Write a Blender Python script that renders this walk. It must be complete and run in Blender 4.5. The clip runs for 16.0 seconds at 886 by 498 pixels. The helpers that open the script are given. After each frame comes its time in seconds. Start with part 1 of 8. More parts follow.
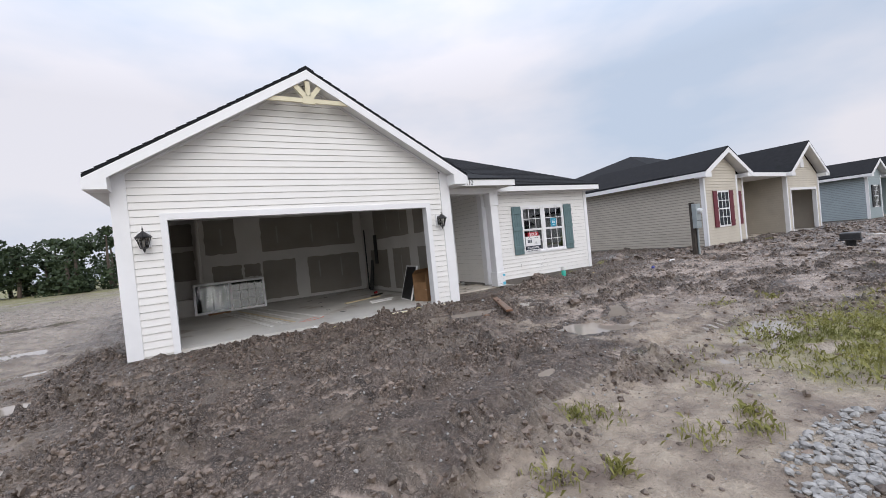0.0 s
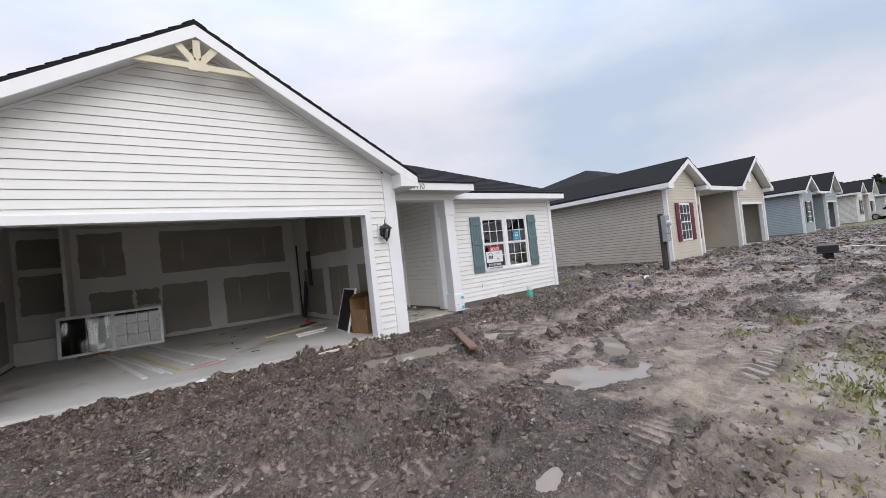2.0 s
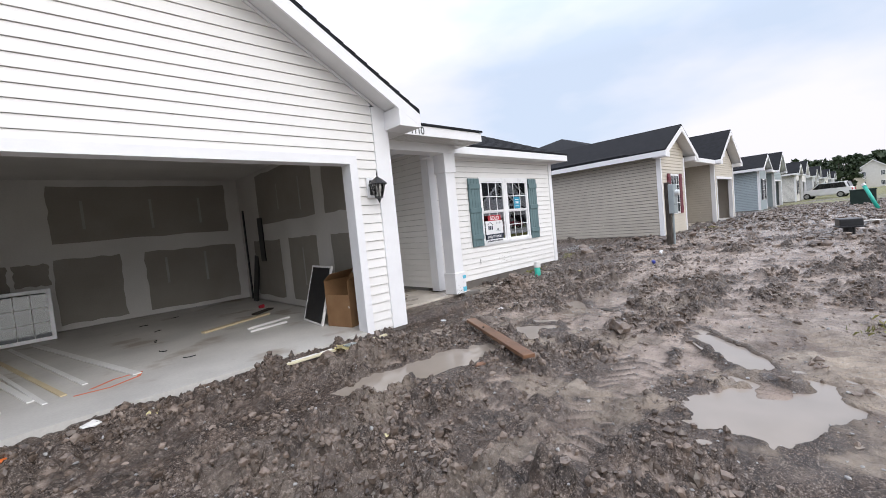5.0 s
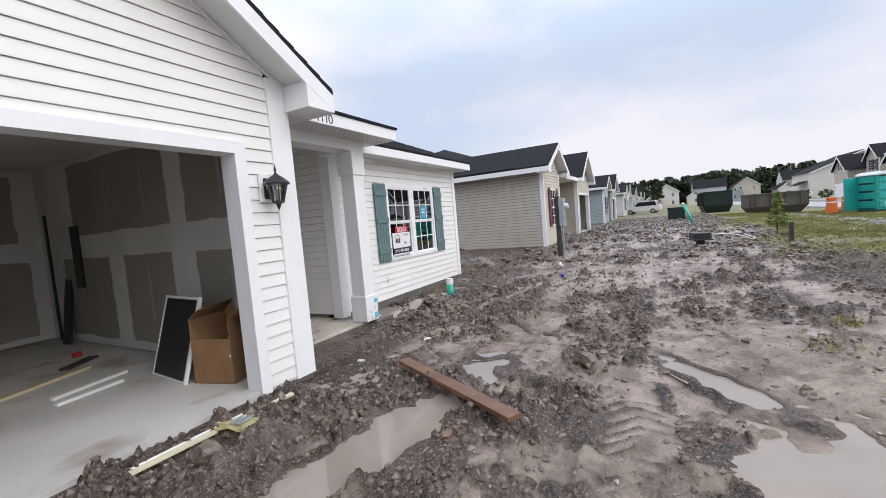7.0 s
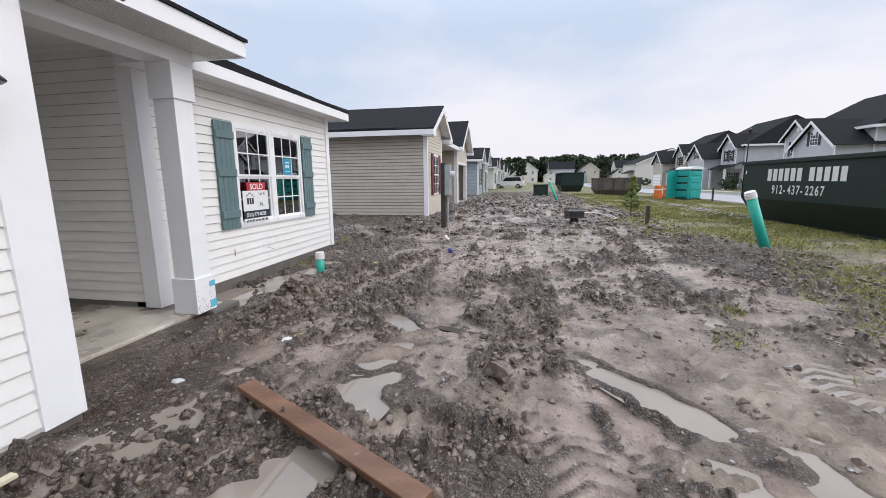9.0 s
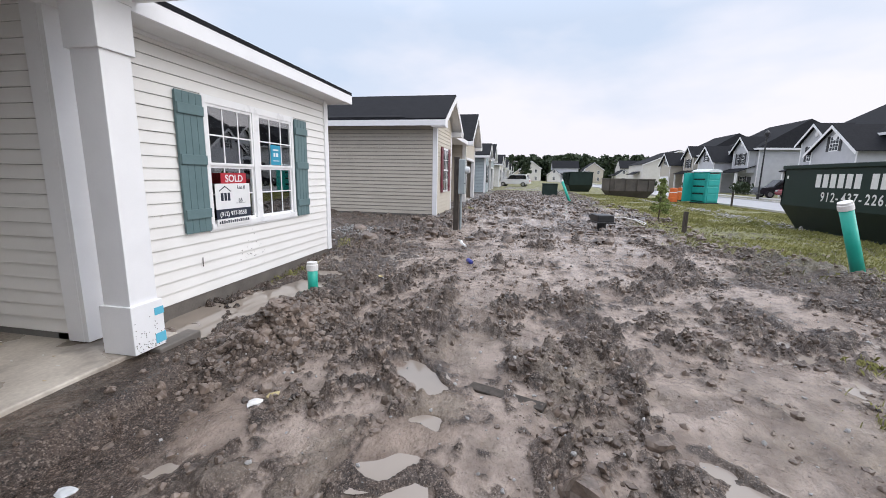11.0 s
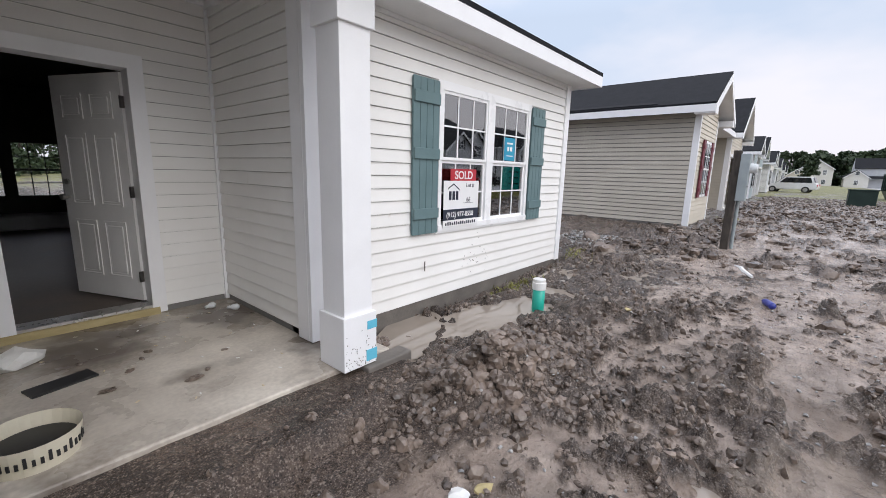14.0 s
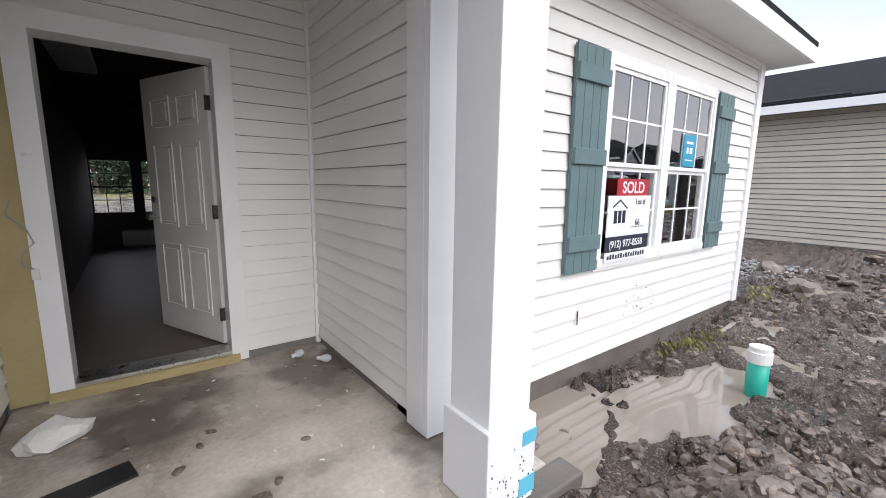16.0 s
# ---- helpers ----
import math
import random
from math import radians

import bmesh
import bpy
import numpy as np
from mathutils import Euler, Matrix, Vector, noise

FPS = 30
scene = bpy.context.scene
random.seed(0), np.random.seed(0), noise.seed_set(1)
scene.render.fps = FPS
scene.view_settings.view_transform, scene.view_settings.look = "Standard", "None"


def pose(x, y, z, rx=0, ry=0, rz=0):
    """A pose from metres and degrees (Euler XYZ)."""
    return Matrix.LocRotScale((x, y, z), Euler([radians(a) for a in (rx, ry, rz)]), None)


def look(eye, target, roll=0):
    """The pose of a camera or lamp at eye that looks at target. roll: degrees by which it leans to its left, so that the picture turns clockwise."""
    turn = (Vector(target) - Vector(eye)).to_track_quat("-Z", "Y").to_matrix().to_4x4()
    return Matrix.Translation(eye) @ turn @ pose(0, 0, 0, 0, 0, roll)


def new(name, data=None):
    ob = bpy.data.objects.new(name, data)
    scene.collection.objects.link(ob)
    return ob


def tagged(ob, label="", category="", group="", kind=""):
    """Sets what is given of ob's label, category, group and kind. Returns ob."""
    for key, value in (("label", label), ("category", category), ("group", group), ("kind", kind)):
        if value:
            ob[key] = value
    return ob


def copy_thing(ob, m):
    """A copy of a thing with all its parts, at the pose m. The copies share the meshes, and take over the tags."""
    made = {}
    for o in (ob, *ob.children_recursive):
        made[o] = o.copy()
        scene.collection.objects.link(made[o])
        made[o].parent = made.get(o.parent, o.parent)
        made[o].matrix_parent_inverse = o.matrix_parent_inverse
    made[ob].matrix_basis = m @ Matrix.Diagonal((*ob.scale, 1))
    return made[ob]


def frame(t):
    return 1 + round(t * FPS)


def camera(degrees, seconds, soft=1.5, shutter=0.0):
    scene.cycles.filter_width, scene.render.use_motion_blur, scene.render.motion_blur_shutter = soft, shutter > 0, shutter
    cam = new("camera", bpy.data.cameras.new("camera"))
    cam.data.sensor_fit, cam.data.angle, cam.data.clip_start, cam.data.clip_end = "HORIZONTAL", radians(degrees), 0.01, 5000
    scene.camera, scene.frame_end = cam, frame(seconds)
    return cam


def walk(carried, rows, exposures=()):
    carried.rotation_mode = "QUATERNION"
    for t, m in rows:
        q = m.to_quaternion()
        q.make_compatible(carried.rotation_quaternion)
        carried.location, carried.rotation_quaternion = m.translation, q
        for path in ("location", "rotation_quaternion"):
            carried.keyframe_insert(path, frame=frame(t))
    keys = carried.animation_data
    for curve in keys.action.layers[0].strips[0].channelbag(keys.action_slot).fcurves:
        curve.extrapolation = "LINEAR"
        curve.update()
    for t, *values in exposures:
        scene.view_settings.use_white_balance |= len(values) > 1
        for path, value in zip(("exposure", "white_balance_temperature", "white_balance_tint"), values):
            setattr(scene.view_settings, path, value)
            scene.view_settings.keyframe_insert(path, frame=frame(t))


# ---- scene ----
cam = camera(94.8, 16.0, soft=0.9)
PATH = [
    (0, (-0.526, -0.85, 1.513), (0.476, 0.88, 1.484), -5.7),
    (0.5, (-0.24, -0.433, 1.471), (0.749, 1.305, 1.431), -5.8),
    (1, (0.027, -0.018, 1.455), (0.89, 1.786, 1.46), -7.0),
    (1.5, (0.255, 0.376, 1.452), (1.247, 2.113, 1.472), -7.2),
    (2, (0.555, 0.672, 1.477), (1.752, 2.273, 1.51), -6.2),
    (2.5, (0.774, 1.013, 1.443), (1.981, 2.608, 1.455), -5.4),
    (3, (0.954, 1.358, 1.4), (1.879, 3.129, 1.296), -2.7),
    (3.5, (1.026, 1.719, 1.307), (1.81, 3.519, 0.921), -0.8),
    (4, (1.035, 2.051, 1.334), (2.048, 3.758, 1.085), -2.6),
    (6.5, (1.27, 3.776, 1.62), (2.883, 4.956, 1.55), -5.8),
    (7, (1.484, 4.015, 1.591), (3.237, 4.967, 1.457), -4.9),
    (7.5, (1.764, 4.184, 1.574), (3.616, 4.906, 1.36), -4.1),
    (8, (2.098, 4.376, 1.55), (4.004, 4.907, 1.253), -2.7),
    (8.5, (2.329, 4.484, 1.56), (4.262, 4.882, 1.236), -1.4),
    (11, (3.749, 5.114, 1.577), (5.683, 5.483, 1.225), 1.0),
    (11.5, (3.947, 5.159, 1.578), (5.817, 5.809, 1.289), -0.1),
    (12, (4.091, 5.215, 1.598), (5.821, 6.189, 1.363), -1.0),
    (12.5, (4.149, 5.324, 1.571), (5.779, 6.457, 1.334), -0.8),
    (13, (4.351, 5.468, 1.517), (5.897, 6.711, 1.263), -0.0),
    (13.5, (4.457, 5.581, 1.571), (5.93, 6.899, 1.261), 0.9),
    (14, (4.641, 5.803, 1.539), (6.136, 7.078, 1.166), 1.5),
    (14.5, (4.77, 6.025, 1.521), (6.3, 7.277, 1.217), 1.5),
    (15, (4.914, 6.332, 1.583), (6.361, 7.697, 1.373), -0.2),
    (15.5, (5.032, 6.612, 1.556), (6.356, 8.093, 1.324), -1.4),
    (16, (5.143, 6.893, 1.516), (6.333, 8.47, 1.2), 0.8),
]
EXPOSURES = [(0, -0.05), (2.0, -0.03), (3.0, 0.03), (3.5, 0.12), (4.2, 0.28), (6.3, 0.20), (7.0, 0.14), (8.5, 0.12), (11.0, 0.22), (12.0, 0.17), (13.0, 0.10), (14.0, 0.20), (14.5, 0.30), (15.2, 0.44), (16.0, 0.58)]
walk(cam, [(t, look(eye, target, roll)) for t, eye, target, roll in PATH], EXPOSURES)

# ---------------------------------------------------------------- world, sun
SUN_EL, SUN_AZ = 36.0, 186.0            # degrees; azimuth from +y, clockwise
world = bpy.data.worlds.new("overcast_sky")
scene.world = world
world.use_nodes = True
wn, wl = world.node_tree.nodes, world.node_tree.links
wn.clear()
w_out = wn.new("ShaderNodeOutputWorld")
w_bg = wn.new("ShaderNodeBackground")
w_sky = wn.new("ShaderNodeTexSky")
w_sky.sky_type = "NISHITA"
w_sky.sun_disc = False
w_sky.sun_elevation, w_sky.sun_rotation = radians(SUN_EL), radians(SUN_AZ)
w_sky.air_density, w_sky.dust_density = 1.5, 4.0
w_dim = wn.new("ShaderNodeMix"); w_dim.data_type = "RGBA"; w_dim.blend_type = "MULTIPLY"
w_dim.inputs["Factor"].default_value = 1.0
w_dim.inputs["B"].default_value = (0.10, 0.10, 0.10, 1)
w_tc = wn.new("ShaderNodeTexCoord")
w_map = wn.new("ShaderNodeMapping"); w_map.inputs["Scale"].default_value = (1.0, 1.0, 2.6)
w_noise = wn.new("ShaderNodeTexNoise")
w_noise.inputs["Scale"].default_value, w_noise.inputs["Detail"].default_value = 1.7, 5.0
w_noise.inputs["Roughness"].default_value = 0.5
w_ramp = wn.new("ShaderNodeValToRGB")
w_ramp.color_ramp.elements[0].position, w_ramp.color_ramp.elements[0].color = 0.37, (0.62, 0.72, 0.90, 1)
w_ramp.color_ramp.elements[1].position, w_ramp.color_ramp.elements[1].color = 0.62, (0.93, 0.915, 1.0, 1)
w_mix = wn.new("ShaderNodeMix"); w_mix.data_type = "RGBA"
w_mix.inputs["Factor"].default_value = 0.9
w_bg.inputs["Strength"].default_value = 1.0
wl.new(w_sky.outputs["Color"], w_dim.inputs["A"])
wl.new(w_tc.outputs["Generated"], w_map.inputs["Vector"])
wl.new(w_map.outputs["Vector"], w_noise.inputs["Vector"])
wl.new(w_noise.outputs["Fac"], w_ramp.inputs["Fac"])
wl.new(w_dim.outputs["Result"], w_mix.inputs["A"])
wl.new(w_ramp.outputs["Color"], w_mix.inputs["B"])
# an overcast dome: two to three times brighter overhead than at the horizon
w_sep = wn.new("ShaderNodeSeparateXYZ")
w_grad = wn.new("ShaderNodeMapRange")
w_grad.inputs["From Min"].default_value, w_grad.inputs["From Max"].default_value = 0.32, 1.0
w_grad.inputs["To Min"].default_value, w_grad.inputs["To Max"].default_value = 0.95, 2.15
wl.new(w_tc.outputs["Generated"], w_sep.inputs["Vector"])
wl.new(w_sep.outputs["Z"], w_grad.inputs["Value"])
wl.new(w_grad.outputs["Result"], w_bg.inputs["Strength"])
wl.new(w_mix.outputs["Result"], w_bg.inputs["Color"])
wl.new(w_bg.outputs["Background"], w_out.inputs["Surface"])

sun = new("sun", bpy.data.lights.new("sun", "SUN"))
sun.data.energy, sun.data.angle, sun.data.color = 1.2, radians(50), (1.0, 0.985, 0.965)
_az, _el = radians(SUN_AZ), radians(SUN_EL)
sun.matrix_world = look((40 * math.sin(_az) * math.cos(_el), 40 * math.cos(_az) * math.cos(_el), 40 * math.sin(_el)), (0, 0, 0))


# ---------------------------------------------------------------- materials
def node_mat(name):
    m = bpy.data.materials.new(name)
    m.use_nodes = True
    n = m.node_tree.nodes
    return m, n, m.node_tree.links, n["Principled BSDF"]


def surf(name, a, b, rough=0.6, scale=6.0, fine=60.0, bump=0.15, metal=0.0, spots=None, spec=0.5, rough_var=0.12, per_object=0.0, dist=0.01, stretch=(1, 1, 1)):
    """A surface between two colours: large stains, fine grain, relief; spots (colour, amount, scale) lie over it."""
    m, n, l, p = node_mat(name)
    geo = n.new("ShaderNodeNewGeometry")
    mp = n.new("ShaderNodeMapping"); mp.inputs["Scale"].default_value = stretch
    l.new(geo.outputs["Position"], mp.inputs["Vector"])
    big = n.new("ShaderNodeTexNoise"); big.inputs["Scale"].default_value = scale; big.inputs["Detail"].default_value = 6
    small = n.new("ShaderNodeTexNoise"); small.inputs["Scale"].default_value = fine; small.inputs["Detail"].default_value = 4
    l.new(mp.outputs["Vector"], big.inputs["Vector"]); l.new(mp.outputs["Vector"], small.inputs["Vector"])
    add = n.new("ShaderNodeMath"); add.operation = "MULTIPLY_ADD"; add.inputs[1].default_value = 0.35
    l.new(small.outputs["Fac"], add.inputs[0]); l.new(big.outputs["Fac"], add.inputs[2])
    src = add.outputs[0]
    if per_object:
        oi = n.new("ShaderNodeObjectInfo")
        ad2 = n.new("ShaderNodeMath"); ad2.operation = "MULTIPLY_ADD"; ad2.inputs[1].default_value = per_object
        l.new(oi.outputs["Random"], ad2.inputs[0]); l.new(src, ad2.inputs[2])
        src = ad2.outputs[0]
    ramp = n.new("ShaderNodeMapRange")
    ramp.inputs["From Min"].default_value, ramp.inputs["From Max"].default_value = 0.42, 0.95 + per_object
    l.new(src, ramp.inputs["Value"])
    mix = n.new("ShaderNodeMix"); mix.data_type = "RGBA"
    mix.inputs["A"].default_value, mix.inputs["B"].default_value = (*a, 1), (*b, 1)
    l.new(ramp.outputs["Result"], mix.inputs["Factor"])
    out = mix.outputs["Result"]
    if spots:
        sn = n.new("ShaderNodeTexNoise"); sn.inputs["Scale"].default_value = spots[2]; sn.inputs["Detail"].default_value = 5
        l.new(geo.outputs["Position"], sn.inputs["Vector"])
        sr = n.new("ShaderNodeMapRange"); sr.inputs["From Min"].default_value, sr.inputs["From Max"].default_value = 0.75 - spots[1], 0.85 - spots[1]
        l.new(sn.outputs["Fac"], sr.inputs["Value"])
        mx = n.new("ShaderNodeMix"); mx.data_type = "RGBA"; mx.inputs["B"].default_value = (*spots[0], 1)
        l.new(sr.outputs["Result"], mx.inputs["Factor"]); l.new(out, mx.inputs["A"])
        out = mx.outputs["Result"]
    l.new(out, p.inputs["Base Color"])
    rr = n.new("ShaderNodeMapRange"); rr.inputs["To Min"].default_value, rr.inputs["To Max"].default_value = max(rough - rough_var, 0.02), min(rough + rough_var, 1)
    l.new(big.outputs["Fac"], rr.inputs["Value"]); l.new(rr.outputs["Result"], p.inputs["Roughness"])
    p.inputs["Metallic"].default_value = metal
    p.inputs["Specular IOR Level"].default_value = spec
    if bump:
        bp = n.new("ShaderNodeBump"); bp.inputs["Strength"].default_value = bump; bp.inputs["Distance"].default_value = dist
        l.new(add.outputs[0], bp.inputs["Height"]); l.new(bp.outputs["Normal"], p.inputs["Normal"])
    return m


def glass_mat(name, tint=(0.75, 0.8, 0.8), gloss_min=0.10):
    m, n, l, p = node_mat(name)
    n.remove(p)
    tr = n.new("ShaderNodeBsdfTransparent"); tr.inputs["Color"].default_value = (*tint, 1)
    gl = n.new("ShaderNodeBsdfGlossy"); gl.inputs["Roughness"].default_value = 0.02
    fr = n.new("ShaderNodeFresnel"); fr.inputs["IOR"].default_value = 1.6
    ad = n.new("ShaderNodeMath"); ad.operation = "ADD"; ad.inputs[1].default_value = gloss_min; ad.use_clamp = True
    ms = n.new("ShaderNodeMixShader")
    l.new(fr.outputs[0], ad.inputs[0]); l.new(ad.outputs[0], ms.inputs[0])
    l.new(tr.outputs[0], ms.inputs[1]); l.new(gl.outputs[0], ms.inputs[2])
    l.new(ms.outputs[0], n["Material Output"].inputs["Surface"])
    return m


M = {}
M["siding"] = surf("ivory_vinyl_siding", (0.79, 0.775, 0.748), (0.85, 0.838, 0.815), 0.42, 3, 90, 0.05, spots=((0.62, 0.57, 0.50), 0.02, 5.0), per_object=0.08)
M["siding_tan"] = surf("tan_vinyl_siding", (0.43, 0.39, 0.33), (0.50, 0.46, 0.39), 0.5, 2, 60, 0.05)
M["siding_beige"] = surf("beige_vinyl_siding", (0.55, 0.50, 0.42), (0.62, 0.57, 0.48), 0.5, 2, 60, 0.05)
M["siding_blue"] = surf("blue_grey_vinyl_siding", (0.30, 0.36, 0.38), (0.36, 0.42, 0.44), 0.5, 2, 60, 0.05)
M["siding_grey"] = surf("grey_vinyl_siding", (0.46, 0.47, 0.50), (0.54, 0.55, 0.58), 0.5, 2, 60, 0.05)
M["siding_pale"] = surf("pale_vinyl_siding", (0.62, 0.60, 0.56), (0.70, 0.68, 0.64), 0.5, 2, 60, 0.05)
M["trim"] = surf("white_trim_board", (0.82, 0.82, 0.83), (0.88, 0.88, 0.89), 0.38, 4, 80, 0.04, spots=((0.5, 0.44, 0.38), 0.01, 9.0))
M["soffit"] = surf("white_soffit", (0.72, 0.72, 0.72), (0.80, 0.80, 0.80), 0.5, 4, 60, 0.04)
M["shingle"] = surf("charcoal_asphalt_shingle", (0.008, 0.0085, 0.010), (0.022, 0.023, 0.027), 0.9, 5, 140, 0.6, dist=0.004, spec=0.2)
# the grey puts shadow lines between siding courses into the wall core
M["sheath"] = surf("shade_line_wall_sheathing", (0.16, 0.155, 0.15), (0.24, 0.23, 0.22), 0.8, 3, 40, 0.1)
M["truss"] = surf("cream_gable_bracket", (0.66, 0.60, 0.42), (0.74, 0.68, 0.50), 0.55, 5, 60, 0.08)
M["shutter"] = surf("slate_green_shutter", (0.105, 0.17, 0.18), (0.14, 0.215, 0.225), 0.5, 5, 70, 0.1)
M["shutter_red"] = surf("burgundy_shutter", (0.12, 0.018, 0.03), (0.17, 0.03, 0.045), 0.5, 5, 70, 0.1)
M["shutter_black"] = surf("black_shutter", (0.015, 0.015, 0.018), (0.03, 0.03, 0.034), 0.5, 5, 70, 0.1)
M["vinyl"] = surf("white_window_vinyl", (0.84, 0.84, 0.85), (0.9, 0.9, 0.9), 0.3, 5, 80, 0.02)
M["glass"] = glass_mat("window_glass", (0.7, 0.74, 0.75), 0.28)
M["glass_dull"] = glass_mat("dusty_window_glass", (0.24, 0.27, 0.25), 0.0)
M["film"] = glass_mat("plastic_film", (0.85, 0.87, 0.87), 0.0)
M["concrete"] = surf("garage_concrete", (0.46, 0.445, 0.42), (0.66, 0.64, 0.60), 0.50, 1.3, 40, 0.12, spots=((0.36, 0.31, 0.26), 0.16, 1.4))
M["concrete_wet"] = surf("damp_porch_concrete", (0.27, 0.232, 0.195), (0.70, 0.64, 0.555), 0.30, 2.0, 35, 0.12, spots=((0.16, 0.132, 0.108), 0.21, 1.3), rough_var=0.24)
M["foundation"] = surf("damp_foundation_concrete", (0.10, 0.09, 0.08), (0.19, 0.17, 0.15), 0.7, 4, 50, 0.3)
M["plaster"] = surf("taped_drywall_compound", (0.53, 0.51, 0.48), (0.67, 0.65, 0.62), 0.8, 0.9, 40, 0.06)
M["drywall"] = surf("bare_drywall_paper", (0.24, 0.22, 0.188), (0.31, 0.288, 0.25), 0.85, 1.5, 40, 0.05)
M["stripe"] = surf("thin_joint_compound", (0.30, 0.285, 0.26), (0.42, 0.405, 0.38), 0.8, 3.0, 40, 0.05)
# the darkness of the unlit rooms is put into this wall colour
M["inside"] = surf("shade_toned_interior_wall", (0.10, 0.095, 0.09), (0.16, 0.15, 0.14), 0.8, 2.0, 40, 0.05)
M["hall_floor"] = surf("dark_brown_subfloor", (0.07, 0.055, 0.045), (0.15, 0.12, 0.10), 0.5, 2.0, 30, 0.1)
M["door"] = surf("white_panel_door", (0.74, 0.73, 0.72), (0.82, 0.81, 0.80), 0.4, 3, 70, 0.03)
M["steel"] = surf("brushed_steel", (0.45, 0.44, 0.42), (0.6, 0.59, 0.57), 0.3, 20, 120, 0.03, metal=1.0)
M["hinge"] = surf("dark_steel_hinge", (0.10, 0.095, 0.09), (0.2, 0.19, 0.18), 0.4, 20, 120, 0.03, metal=0.8)
M["black_metal"] = surf("black_painted_metal", (0.012, 0.012, 0.013), (0.03, 0.03, 0.032), 0.4, 10, 80, 0.06)
M["lamp_glass"] = glass_mat("lantern_glass", (0.8, 0.8, 0.78), 0.08)
M["frosted"] = surf("frosted_lamp_glass", (0.40, 0.39, 0.37), (0.5, 0.49, 0.47), 0.35, 10, 60, 0.0)
M["treated"] = surf("yellow_treated_lumber", (0.34, 0.27, 0.12), (0.50, 0.41, 0.22), 0.6, 4, 60, 0.15, stretch=(1, 6, 6))
M["sheathing"] = surf("ochre_sheathing_board", (0.40, 0.32, 0.15), (0.48, 0.40, 0.21), 0.65, 3, 40, 0.08)
M["plank"] = surf("wet_brown_plank", (0.10, 0.045, 0.022), (0.24, 0.125, 0.07), 0.35, 3, 40, 0.25, stretch=(3, 1, 3), spots=((0.30, 0.24, 0.20), 0.06, 8))
M["pine_wood"] = surf("pale_pine_strip", (0.52, 0.42, 0.26), (0.66, 0.56, 0.38), 0.6, 4, 50, 0.1)
M["white_strip"] = surf("white_primed_strip", (0.68, 0.67, 0.65), (0.78, 0.77, 0.75), 0.55, 4, 60, 0.05)
M["post_wood"] = surf("weathered_grey_post", (0.022, 0.017, 0.013), (0.085, 0.07, 0.057), 0.8, 6, 60, 0.3, stretch=(4, 4, 1))
M["meter"] = surf("grey_meter_housing", (0.26, 0.30, 0.31), (0.34, 0.38, 0.39), 0.45, 8, 60, 0.05)
M["cardboard"] = surf("brown_cardboard", (0.20, 0.105, 0.045), (0.29, 0.165, 0.08), 0.75, 4, 60, 0.06)
M["black_panel"] = surf("black_panel_board", (0.010, 0.010, 0.011), (0.022, 0.022, 0.024), 0.45, 6, 60, 0.05)
M["paper"] = surf("white_paper", (0.70, 0.69, 0.66), (0.8, 0.79, 0.76), 0.7, 12, 80, 0.1)
M["yellow_bag"] = surf("yellow_paper_bag", (0.70, 0.61, 0.31), (0.80, 0.73, 0.46), 0.6, 14, 60, 0.3)
M["cream"] = surf("cream_bucket_plastic", (0.60, 0.55, 0.42), (0.70, 0.65, 0.52), 0.5, 8, 60, 0.05)
M["teal_pipe"] = surf("teal_plastic_pipe", (0.012, 0.36, 0.27), (0.03, 0.44, 0.34), 0.32, 6, 60, 0.03, spots=((0.2, 0.22, 0.18), 0.03, 9))
M["white_cap"] = surf("white_plastic_cap", (0.70, 0.69, 0.67), (0.8, 0.79, 0.77), 0.4, 8, 60, 0.05)
M["potty"] = surf("teal_portable_toilet_plastic", (0.010, 0.30, 0.27), (0.02, 0.37, 0.33), 0.4, 3, 50, 0.05)
M["potty_roof"] = surf("white_translucent_roof", (0.62, 0.68, 0.68), (0.72, 0.78, 0.78), 0.4, 3, 50, 0.03)
M["bin_green"] = surf("dark_green_dumpster_steel", (0.010, 0.022, 0.018), (0.020, 0.038, 0.031), 0.55, 2.5, 40, 0.12, spots=((0.08, 0.055, 0.04), 0.04, 3), spec=0.3)
M["bin_low"] = surf("black_green_base_and_cabin_shade", (0.006, 0.014, 0.012), (0.014, 0.026, 0.022), 0.5, 3, 40, 0.15, spots=((0.07, 0.05, 0.04), 0.04, 4))
M["bin_brown"] = surf("rusty_dumpster_steel", (0.06, 0.052, 0.045), (0.13, 0.11, 0.095), 0.6, 2, 40, 0.2, spots=((0.16, 0.08, 0.04), 0.08, 3))
M["white_paint"] = surf("white_lettering_paint", (0.72, 0.72, 0.70), (0.82, 0.82, 0.80), 0.5, 14, 60, 0.05)
M["orange"] = surf("orange_barrel_plastic", (0.60, 0.12, 0.02), (0.72, 0.18, 0.04), 0.45, 5, 60, 0.05)
M["orange_paint"] = surf("orange_spray_paint", (0.65, 0.14, 0.06), (0.75, 0.25, 0.14), 0.7, 9, 60, 0.0)
M["stain"] = surf("dark_mud_smear", (0.045, 0.035, 0.03), (0.09, 0.07, 0.06), 0.5, 20, 80, 0.2)
M["red_label"] = surf("red_sign_print", (0.42, 0.02, 0.035), (0.47, 0.03, 0.045), 0.4, 6, 60, 0.0)
M["navy_label"] = surf("navy_sign_print", (0.016, 0.022, 0.04), (0.022, 0.03, 0.052), 0.4, 6, 60, 0.0)
M["white_label"] = surf("white_sign_print", (0.78, 0.78, 0.78), (0.84, 0.84, 0.84), 0.4, 6, 60, 0.0)
